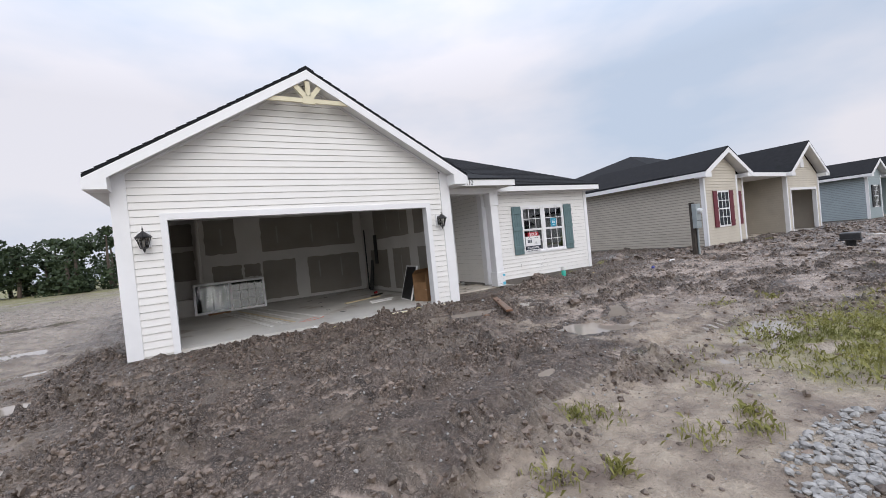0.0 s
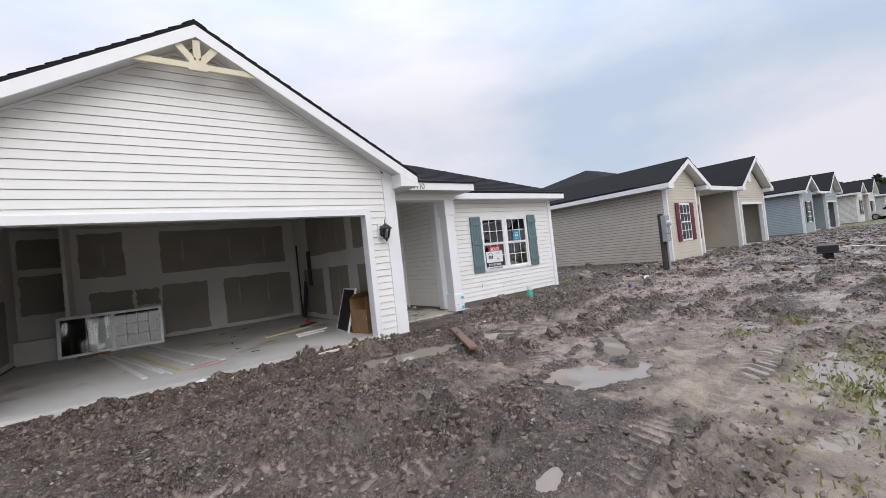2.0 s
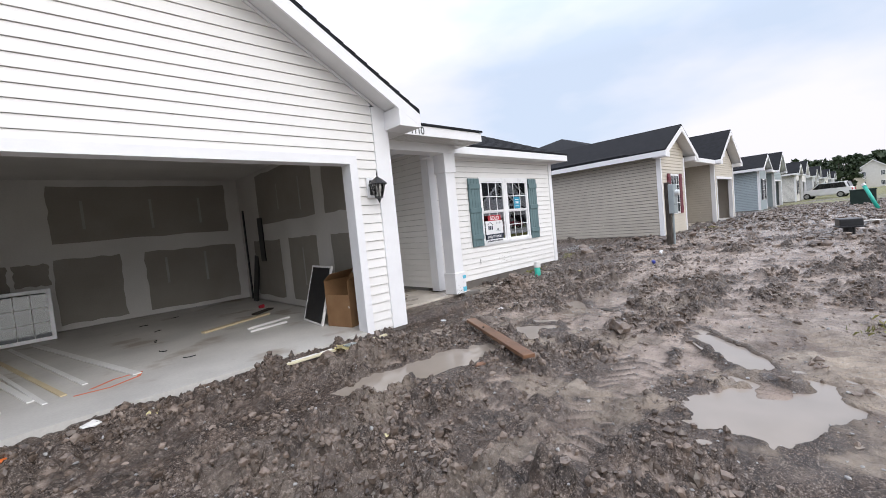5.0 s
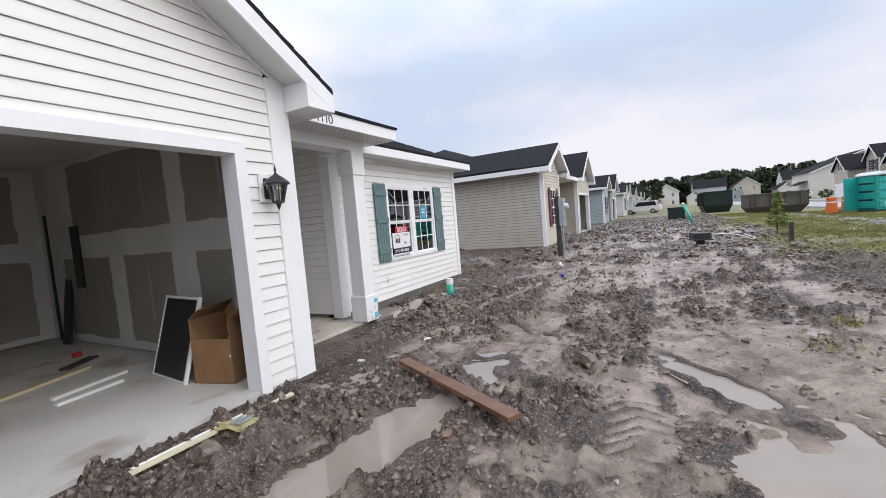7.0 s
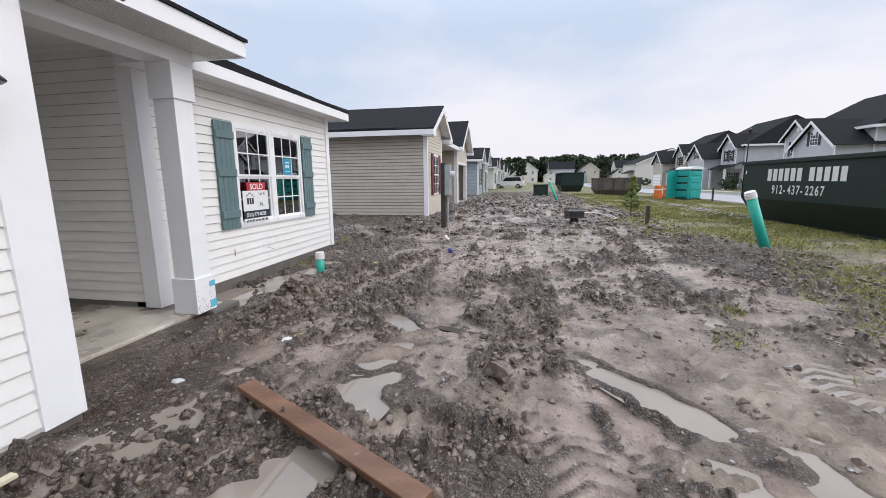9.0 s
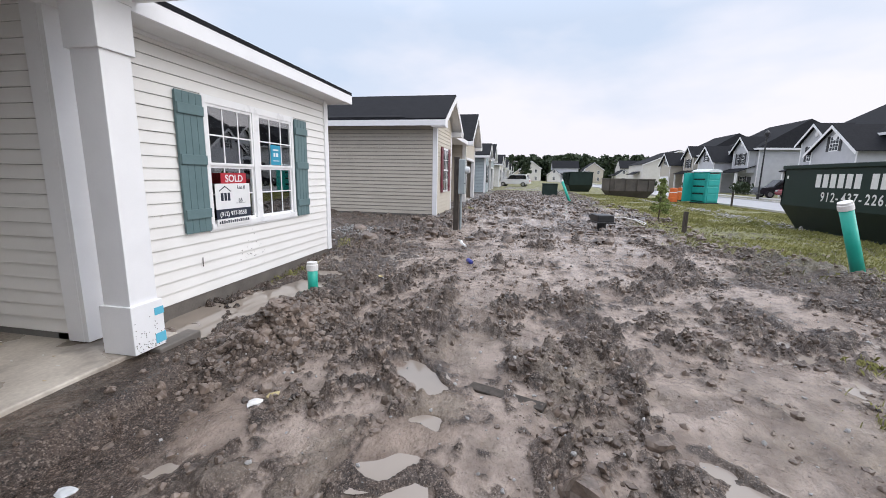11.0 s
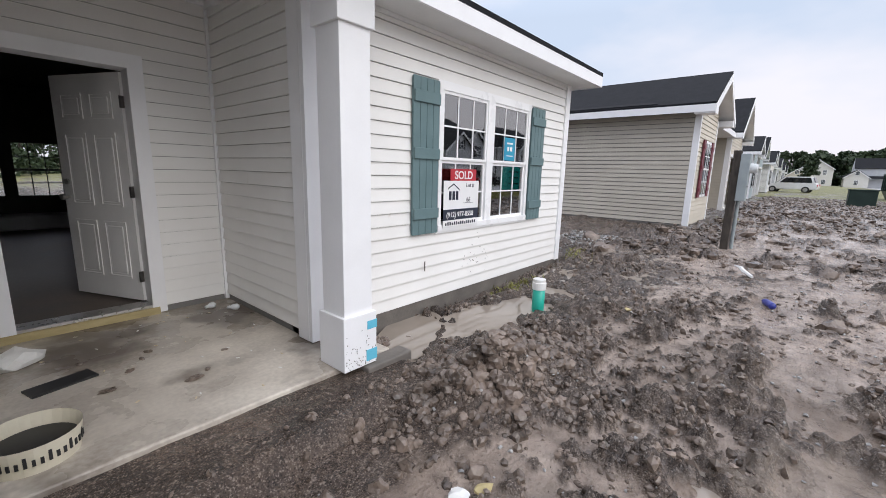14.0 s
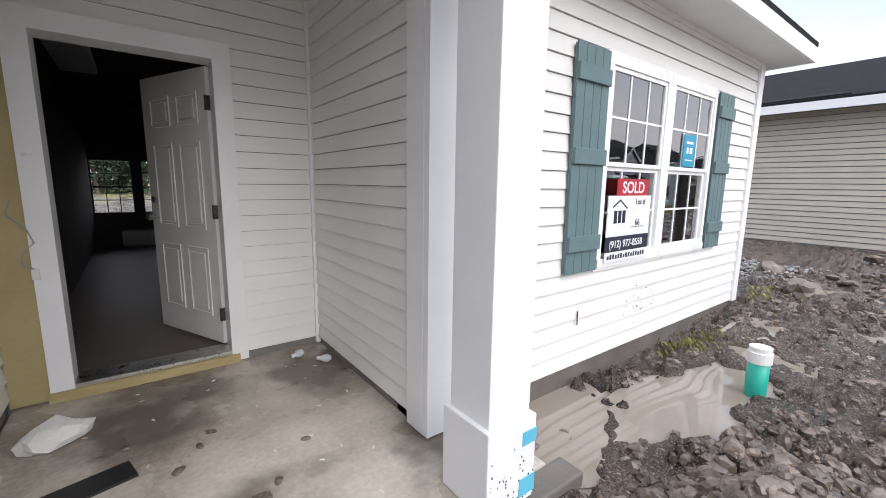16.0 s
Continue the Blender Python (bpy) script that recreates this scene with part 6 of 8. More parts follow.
def dumpster(name, at, length, width, height, mat, low, label, ribs=0, group=""):
    """Roll-off container: x along its length, open top, tapered lower side."""
    e = thing(name, at, label, "dumpster", group)
    L, Wd = length, width
    t = 0.06
    zc = height * 0.42
    for y0 in (0.0, Wd - t):
        part("side_panel", solid([(0.0, y0, zc), (L, y0, zc), (L, y0, height), (0.0, y0, height)], (0, t, 0)), mat, e)
    part("end_panel", solid([(0.0, 0.0, zc), (0.0, Wd, zc), (0.0, Wd, height), (0.0, 0.0, height)], (t, 0, 0)), mat, e)
    part("end_panel", solid([(L, 0.0, zc), (L, Wd, zc), (L, Wd, height), (L, 0.0, height)], (-t, 0, 0)), mat, e)
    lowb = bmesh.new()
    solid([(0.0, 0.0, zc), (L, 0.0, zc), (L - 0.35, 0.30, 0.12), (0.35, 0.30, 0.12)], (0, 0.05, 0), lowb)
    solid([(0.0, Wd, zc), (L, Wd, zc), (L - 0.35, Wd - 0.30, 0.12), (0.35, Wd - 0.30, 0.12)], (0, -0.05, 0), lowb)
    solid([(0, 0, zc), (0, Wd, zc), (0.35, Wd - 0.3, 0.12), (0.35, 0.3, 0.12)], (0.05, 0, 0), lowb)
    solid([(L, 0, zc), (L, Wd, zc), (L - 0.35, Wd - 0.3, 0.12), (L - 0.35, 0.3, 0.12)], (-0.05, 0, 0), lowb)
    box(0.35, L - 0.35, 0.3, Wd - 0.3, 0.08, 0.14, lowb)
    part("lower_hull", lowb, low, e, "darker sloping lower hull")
    for a in ((-0.05, L + 0.05, -0.05, 0.09, height - 0.02, height + 0.09), (-0.05, L + 0.05, Wd - 0.09, Wd + 0.05, height - 0.02, height + 0.09), (-0.05, 0.09, 0.09, Wd - 0.09, height - 0.02, height + 0.09), (L - 0.09, L + 0.05, 0.09, Wd - 0.09, height - 0.02, height + 0.09)):
        part("top_rail", box(*a, bevel=0.015), mat, e)
    for y in (0.55, Wd - 0.55):
        part("runner", box(0.3, L - 0.3, y - 0.06, y + 0.06, -0.05, 0.10), M["black_metal"], e)
    for k in range(ribs):
        u = L * (k + 0.5) / ribs
        part("rib", box(u - 0.05, u + 0.05, Wd, Wd + 0.09, zc, height), mat, e)
    part("rubble", crumple_mesh(L * 0.42, Wd * 0.42, 0.25, 7, (L / 2, Wd / 2, height - 0.18)), M["bin_brown"], e, "heaped rubbish inside")
    return e


def crumple_mesh(sx, sy, sz, seed, at):
    bm = bmesh.new()
    bmesh.ops.create_icosphere(bm, subdivisions=3, radius=1.0)
    for v in bm.verts:
        q = 1 + 0.35 * noise.noise(v.co * 2.3 + Vector((seed, 0, 0)))
        v.co = Vector((v.co.x * sx * q + at[0], v.co.y * sy * q + at[1], v.co.z * sz * q + at[2]))
    return bm


dm = dumpster("dumpster", pose(11.55, -4.95, 0.12), 6.65, 2.2, 1.86, M["bin_green"], M["bin_low"], "dark green roll-off dumpster with white lettering", 0)
side = 2.2 + 0.004


def dm_text(t, x, z, size, stretch):
    writing(t, size, M["white_paint"], dm, Matrix.Translation((x, side, z)) @ pose(0, 0, 0, 90, 0, 180), name="lettering", stretch=stretch, bold=0.006)


# the firm's name as plain upright bars, the number as letters
for k in range(11):
    x = 5.22 - 0.27 * k - (0.22 if k > 5 else 0)
    part("name_bar", box(x - 0.19, x, side - 0.002, side + 0.002, 1.33, 1.68), M["white_paint"], dm, "plain white painted bar")
for k, ch in enumerate("912-437-2267"):
    dm_text(ch, 4.95 - 0.185 * k, 0.97, 0.34, 0.86)
dm_d = part("decal", box(6.42, 6.5, side - 0.002, side + 0.002, 1.55, 1.65), M["white_paint"], dm)
dumpster("dumpster", pose(47.0, -1.7, 0.05, 0, 0, 0), 6.2, 2.3, 2.1, M["bin_green"], M["bin_low"], "dark green ribbed roll-off dumpster in distance", 7)
dumpster("dumpster", pose(40.2, -4.7, 0.05, 0, 0, 96), 3.4, 2.0, 1.5, M["bin_brown"], M["bin_brown"], "rusty brown dumpster standing by the street", 4)
gb = thing("transformer_box", (35.6, 2.55, gz(35.6, 3.0)), "dark green transformer box on grass", "transformer")
part("cabinet", box(0, 0.9, 0, 1.1, 0, 0.85, bevel=0.03), M["bin_green"], gb)
part("lid", box(-0.03, 0.93, -0.03, 1.13, 0.85, 0.92, bevel=0.02), M["bin_green"], gb)

# street, kerbs, sidewalk, lawn beyond
solo("road", box(-300, 500, -14.2, -8.4, -0.20, -0.02), M["asphalt"], "pale concrete street", "road", kind="structure")
for y in (-8.4, -14.45):
    solo("kerb", box(-300, 500, y, y + 0.25, -0.2, 0.09, bevel=0.0), M["kerb"], "pale concrete kerb", "kerb", kind="structure")
solo("pavement", box(-300, 500, -17.2, -16.0, -0.2, 0.10), M["kerb"], "pale concrete footway across the street", "pavement", kind="structure")


# street lamp
sl = thing("street_lamp", (45.0, -15.5, 0.02), "tall black street lamp post", "street lamp")
part("pole", tube([(0, 0, -0.2), (0, 0, 0.5), (0, 0, 0.55), (0, 0, 5.4)], [0.11, 0.11, 0.07, 0.05], 12), M["black_metal"], sl)
part("head", tube([(0, 0, 5.4), (0, 0, 5.5), (0, 0, 5.75), (0, 0, 5.95)], [0.08, 0.16, 0.2, 0.05], 10), M["black_metal"], sl)
sl2 = copy_thing(sl, pose(104, -15.2, 0.02))


def car(at, paint, label, tall=0.0):
    """A parked car, nose towards +x; wheels, glass and lamps as parts."""
    e = thing("car", at, label, "car", group="cars parked down the street")
    h0 = 0.92 + tall * 0.4
    h1 = 1.45 + tall
    prof = [(-2.3, 0.35), (2.25, 0.35), (2.35, 0.62), (2.2, h0 - 0.12), (1.15, h0), (0.45, h1 - 0.03), (-1.5 - tall, h1), (-2.15, h0 + 0.05), (-2.35, h0 - 0.1), (-2.38, 0.55)]
    bm = solid([(x, -0.88, z) for x, z in prof], (0, 1.76, 0))
    bmesh.ops.bevel(bm, geom=bm.edges[:], offset=0.06, segments=2, affect="EDGES")
    part("body", bm, paint, e)
    wn_ = [(0.92, h0 + 0.03), (0.36, h1 - 0.12), (-1.45 - tall, h1 - 0.10), (-1.95, h0 + 0.06)]
    for y in (-0.885, 0.865):
        part("side_glass", solid([(x, y, z) for x, z in wn_], (0, 0.02, 0)), M["car_glass"], e)
    part("windscreen", solid([(1.12, -0.72, h0 + 0.03), (1.12, 0.72, h0 + 0.03), (0.55, 0.62, h1 - 0.08), (0.55, -0.62, h1 - 0.08)], (0.03, 0, 0.03)), M["car_glass"], e)
    part("rear_glass", solid([(-2.17, -0.7, h0 + 0.1), (-2.17, 0.7, h0 + 0.1), (-1.66 - tall * 0.9, 0.62, h1 - 0.08), (-1.66 - tall * 0.9, -0.62, h1 - 0.08)], (-0.03, 0, 0.02)), M["car_glass"], e)
    for x in (-1.45, 1.45):
        for y in (-0.9, 0.68):
            w = part("wheel", tube([(x, y, 0.34), (x, y + 0.22, 0.34)], 0.34, 20), M["tyre"], e)
            part("rim", tube([(x, y - 0.006, 0.34), (x, y + 0.226, 0.34)], 0.21, 14), M["rim"], w)
    for y in (-0.72, 0.5):
        part("headlight", box(2.24, 2.33, y, y + 0.22, 0.66, 0.78), M["clear_plastic"], e)
        part("tail_light", box(-2.41, -2.33, y, y + 0.2, 0.75, 0.95), M["red_label"], e)
    return e


car(pose(66.0, 6.4, 0.25, 0, 0, 80), M["car_white"], "white SUV parked beside the new houses", 0.32)
car(pose(45.2, -19.6, 0.08, 0, 0, 92), M["car_red"], "dark red car parked on a driveway", 0.05)
car(pose(48.0, -19.0, 0.08, 0, 0, 90), M["car_dark"], "charcoal SUV parked on a driveway", 0.3)
car(pose(101.0, -19.0, 0.08, 0, 0, 5), M["car_white"], "white car parked beyond the dumpsters", 0.0)
car(pose(92.0, -12.6, 0.0, 0, 0, 0), M["car_white"], "white car parked along the street", 0.0)


# ---------------------------------------------------------------- the row of new houses
def small_window(parent, m, u0, u1, z0, z1, shutter_mat, both=True, dark="glass"):
    """A sash window with muntins and shutters on a wall frame m (u along, y outwards)."""
    def wbox(a, b, n0, n1, c, d):
        bm = box(a, b, n0, n1, c, d)
        bmesh.ops.transform(bm, matrix=m, verts=bm.verts[:])
        bmesh.ops.recalc_face_normals(bm, faces=bm.faces[:])
        return bm
    w = part("window", wbox(u0 - 0.07, u1 + 0.07, 0.012, 0.03, z0 - 0.07, z1 + 0.07), M["vinyl"], parent, "white-framed window")
    part("pane", wbox(u0, u1, 0.03, 0.036, z0, z1), M["dark_window"], w)
    zm_ = (z0 + z1) / 2
    part("sash_rail", wbox(u0, u1, 0.036, 0.05, zm_ - 0.025, zm_ + 0.025), M["vinyl"], w)
    for k in (1, 2):
        u = u0 + (u1 - u0) * k / 3
        part("muntin", wbox(u - 0.012, u + 0.012, 0.036, 0.044, z0, z1), M["vinyl"], w)
    for z in ((z0 + zm_) / 2, (zm_ + z1) / 2):
        part("muntin", wbox(u0, u1, 0.036, 0.043, z - 0.012, z + 0.012), M["vinyl"], w)
    if shutter_mat is not None:
        for a, b in ((u0 - 0.38, u0 - 0.09), (u1 + 0.09, u1 + 0.38)) if both else ((u1 + 0.09, u1 + 0.38),):
            s = part("shutter", wbox(a, b, 0.020, 0.050, z0 - 0.07, z1 + 0.07), shutter_mat, parent, "board and batten shutter")
            for z in (z0 + 0.08, zm_, z1 - 0.15):
                part("batten", wbox(a + 0.005, b - 0.005, 0.050, 0.065, z, z + 0.09), shutter_mat, s)
    return w


def gable_roof(parent, x0, x1, y0, y1, ze, slope, mat="shingle"):
    """Two slopes with the ridge along y, rake boards at the front."""
    c, h = (x0 + x1) / 2, (x1 - x0) / 2
    zp = ze + slope * h
    for s in (-1, 1):
        xe = c + s * h
        part("roof_slope", solid([(c, y0, zp), (xe, y0, ze), (xe, y1, ze), (c, y1, zp)], (0, 0, 0.06)), M[mat], parent)
        part("rake_board", solid([(c, y0 - 0.015, zp - 0.01), (xe, y0 - 0.015, ze - 0.01), (xe, y0 - 0.015, ze - 0.20), (c, y0 - 0.015, zp - 0.20)], (0, 0.03, 0)), M["trim"], parent)
        part("eave_fascia", box(min(xe, xe + s * 0.02), max(xe, xe + s * 0.02), y0, y1, ze - 0.16, ze + 0.01), M["trim"], parent)
        part("eave_return", box(min(xe, xe - s * 0.45), max(xe, xe - s * 0.45), y0, y0 + 0.42, ze - 0.19, ze - 0.02), M["trim"], parent)
    part("gable_soffit", solid([(x0, y0 + 0.02, ze - 0.14), (c, y0 + 0.02, zp - 0.14), (c, y0 + 0.42, zp - 0.14), (x0, y0 + 0.42, ze - 0.14)], (0, 0, 0.01)), M["soffit"], parent)
    part("gable_soffit", solid([(x1, y0 + 0.02, ze - 0.14), (c, y0 + 0.02, zp - 0.14), (c, y0 + 0.42, zp - 0.14), (x1, y0 + 0.42, ze - 0.14)], (0, 0, 0.01)), M["soffit"], parent)


def hip_roof(parent, x0, x1, y0, y1, ze, slope):
    h = min(x1 - x0, y1 - y0) / 2
    zr = ze + slope * h
    if x1 - x0 > y1 - y0:
        a, b = (x0 + h, (y0 + y1) / 2, zr), (x1 - h, (y0 + y1) / 2, zr)
        polys = ([(x0, y0, ze), (x1, y0, ze), b, a], [(x1, y1, ze), (x0, y1, ze), a, b], [(x0, y1, ze), (x0, y0, ze), a], [(x1, y0, ze), (x1, y1, ze), b])
    else:
        a, b = ((x0 + x1) / 2, y0 + h, zr), ((x0 + x1) / 2, y1 - h, zr)
        polys = ([(x0, y0, ze), (x1, y0, ze), a], [(x1, y1, ze), (x0, y1, ze), b], [(x0, y1, ze), (x0, y0, ze), a, b], [(x1, y0, ze), (x1, y1, ze), b, a])
    for p in polys:
        part("roof_slope", solid(p, (0, 0, 0.05)), M["shingle"], parent)
    for a in ((x0, x1, y0, y0 + 0.03), (x0, x1, y1 - 0.03, y1), (x0, x0 + 0.03, y0 + 0.03, y1 - 0.03), (x1 - 0.03, x1, y0 + 0.03, y1 - 0.03)):
        part("eave_fascia", box(a[0], a[1], a[2], a[3], ze - 0.15, ze + 0.02), M["trim"], parent)


def row_house(at, side_mat, front_mat, shut, label, near=True):
    """Wing with gable, second bay, porch and one-car garage; its front corner at the origin."""
    e = thing("row_house", at, label, "house", group="row of new houses")
    west = part("side_wall", box(0.0, 0.12, 0.12, 12.0, -0.4, 2.9), M["sheath"], e)
    mw = wall_frame((0, 0, 0), (0, 1, 0), (-1, 0, 0))
    courses(west, mw, 0.02, 2.86, 0.115, lambda a, b: [(0.1, 12.0, 0.1, 12.0)], side_mat, joined=not near, gap=0.015)
    part("foundation", box(-0.01, 4.3, -0.01, 11.9, -0.6, 0.0), M["foundation"], e)
    part("corner_board", box(-0.02, 0.11, -0.025, 0.0, 0.0, 2.85), M["trim"], e)
    part("corner_board", box(-0.025, 0.0, -0.025, 0.11, 0.0, 2.85), M["trim"], e)
    fr = part("wing_front", solid([(0.0, 0.0, 0.0), (2.65, 0.0, 0.0), (2.65, 0.0, 3.08), (1.47, 0.0, 3.70), (0.0, 0.0, 2.92)], (0, 0.12, 0)), front_mat, e)
    mf = wall_frame((0, 0, 0), (1, 0, 0), (0, -1, 0))

    def gsp(za, zb):
        f = lambda z: max(0.0, (z - 2.90) / 0.53)
        runs = [(0.11 + f(za), min(2.56, 2.84 - f(za)), 0.11 + f(zb), min(2.56, 2.84 - f(zb)))]
        return [r for r in runs if r[1] > r[0] and r[3] > r[2]]
    courses(fr, mf, 0.02, 3.45, 0.115, gsp, front_mat, joined=True, gap=0.015)
    part("corner_board", box(2.55, 2.68, -0.025, 0.14, 0.0, 2.85), M["trim"], e)
    small_window(e, wall_frame((0, -0.012, 0), (1, 0, 0), (0, -1, 0)), 0.98, 1.78, 0.78, 2.12, shut)
    gable_roof(e, -0.42, 3.36, -0.34, 6.0, 2.90, 0.53)
    b2 = part("bay_front", box(2.65, 4.3, 0.5, 0.62, -0.3, 2.9), front_mat, e)
    courses(b2, wall_frame((0, 0.5, 0), (1, 0, 0), (0, -1, 0)), 0.02, 2.86, 0.115, lambda a, b: [(2.7, 4.2, 2.7, 4.2)], front_mat, joined=True, gap=0.015)
    small_window(e, wall_frame((0, 0.488, 0), (1, 0, 0), (0, -1, 0)), 2.98, 3.62, 0.78, 2.12, shut, both=False)
    part("corner_board", box(4.2, 4.32, 0.47, 0.62, 0.0, 2.85), M["trim"], e)
    part("porch_back", box(4.3, 8.05, 2.2, 2.32, -0.3, 2.9), front_mat, e)
    part("porch_side", box(4.2, 4.3, 0.62, 2.2, -0.3, 2.9), front_mat, e)
    part("porch_floor", box(4.3, 8.05, 0.6, 2.2, -0.4, 0.02), M["concrete_wet"], e)
    part("porch_fascia", box(3.38, 7.66, 0.05, 0.09, 2.78, 2.96), M["trim"], e)
    part("porch_soffit", box(3.02, 7.7, 0.09, 2.2, 2.80, 2.83), M["soffit"], e)
    dr = part("front_door", box(5.4, 6.3, 2.16, 2.2, 0.05, 2.08), M["door"], e)
    part("handle", tube([(5.5, 2.16, 1.0), (5.5, 2.11, 1.0)], 0.03, 8), M["steel"], dr)
    gs = part("garage_side_wall", box(8.05, 8.17, 0.34, 2.2, -0.3, 2.9), side_mat, e)
    courses(gs, wall_frame((8.05, 0, 0), (0, 1, 0), (-1, 0, 0)), 0.02, 2.86, 0.115, lambda a, b: [(0.35, 2.2, 0.35, 2.2)], side_mat, joined=True, gap=0.015)
    gf = bmesh.new()
    box(8.05, 8.5, 0.22, 0.34, -0.3, 2.9, gf); box(11.6, 12.05, 0.22, 0.34, -0.3, 2.9, gf); box(8.5, 11.6, 0.22, 0.34, 2.12, 2.9, gf)
    solid([(8.05, 0.22, 2.9), (12.05, 0.22, 2.9), (10.05, 0.22, 4.2)], (0, 0.12, 0), gf)
    gfp = part("garage_front", gf, front_mat, e)

    def gsp2(za, zb):
        f = lambda z: max(0.0, (z - 2.85) / 0.66)
        if za < 2.2:
            return [(8.16, 8.42, 8.16, 8.42), (11.68, 11.94, 11.68, 11.94)]
        r = (8.16 + f(za), 11.94 - f(za), 8.16 + f(zb), 11.94 - f(zb))
        return [r] if r[3] > r[2] else []
    courses(gfp, wall_frame((0, 0.22, 0), (1, 0, 0), (0, -1, 0)), 0.02, 4.1, 0.115, gsp2, front_mat, joined=True, gap=0.015)
    for x0, x1, z0, z1 in ((8.03, 8.16, -0.05, 2.85), (11.94, 12.07, -0.05, 2.85), (8.42, 8.52, -0.05, 2.22), (11.58, 11.68, -0.05, 2.22), (8.52, 11.58, 2.10, 2.22)):
        part("trim_board", box(x0, x1, 0.185, 0.36, z0, z1), M["trim"], e)
    part("gable_vent", box(9.85, 10.25, 0.17, 0.22, 3.25, 3.7), M["trim"], e)
    part("garage_floor", box(8.17, 12.05, 0.22, 7.0, -0.4, 0.0), M["concrete"], e)
    part("garage_inside", box(8.17, 11.93, 5.5, 5.6, 0.0, 2.9), M["drywall"], e)
    part("garage_inside", box(11.93, 12.05, 0.34, 12.0, -0.3, 2.9), side_mat, e)
    part("garage_inside", box(8.17, 8.2, 0.35, 5.5, 0.0, 2.9), M["drywall"], e)
    part("garage_ceiling", box(8.05, 12.05, 0.34, 6.0, 2.88, 2.92), M["plaster"], e)
    gable_roof(e, 7.68, 12.42, -0.18, 6.5, 2.95, 0.66)
    hip_roof(e, -0.40, 12.45, 0.9, 12.4, 2.95, 0.385)
    part("back_wall", box(0.12, 11.93, 11.9, 12.0, -0.3, 2.9), side_mat, e)
    return e


row_house(pose(16.55, 7.82, 0.33), M["siding_tan"], M["siding_beige"], M["shutter_red"], "tan-sided new house with burgundy shutters and dark roof")
row_house(pose(36.8, 8.1, 0.33), M["siding_blue"], M["siding_blue"], M["shutter_black"], "blue-grey sided new house with dark roof", near=False)
row_house(pose(56.8, 8.1, 0.33), M["siding_pale"], M["siding_pale"], M["shutter_black"], "pale-sided new house with dark roof", near=False)
row_house(pose(77.0, 8.2, 0.33), M["siding_grey"], M["siding_grey"], M["shutter_black"], "grey-sided new house with dark roof", near=False)
row_house(pose(97.0, 8.2, 0.33), M["siding_pale"], M["siding_pale"], M["shutter_black"], "pale-sided new house with dark roof", near=False)
row_house(pose(117.0, 8.2, 0.33), M["siding_grey"], M["siding_grey"], M["shutter_black"], "grey-sided new house with dark roof", near=False)
# box carton seen in the neighbour's open garage
solo("cardboard_box", box(-0.45, 0.45, -0.35, 0.35, 0, 0.8, bevel=0.01), M["cardboard"], "large brown carton in neighbouring open garage", "box", at=pose(27.1, 9.6, 0.33, 0, 0, 20))


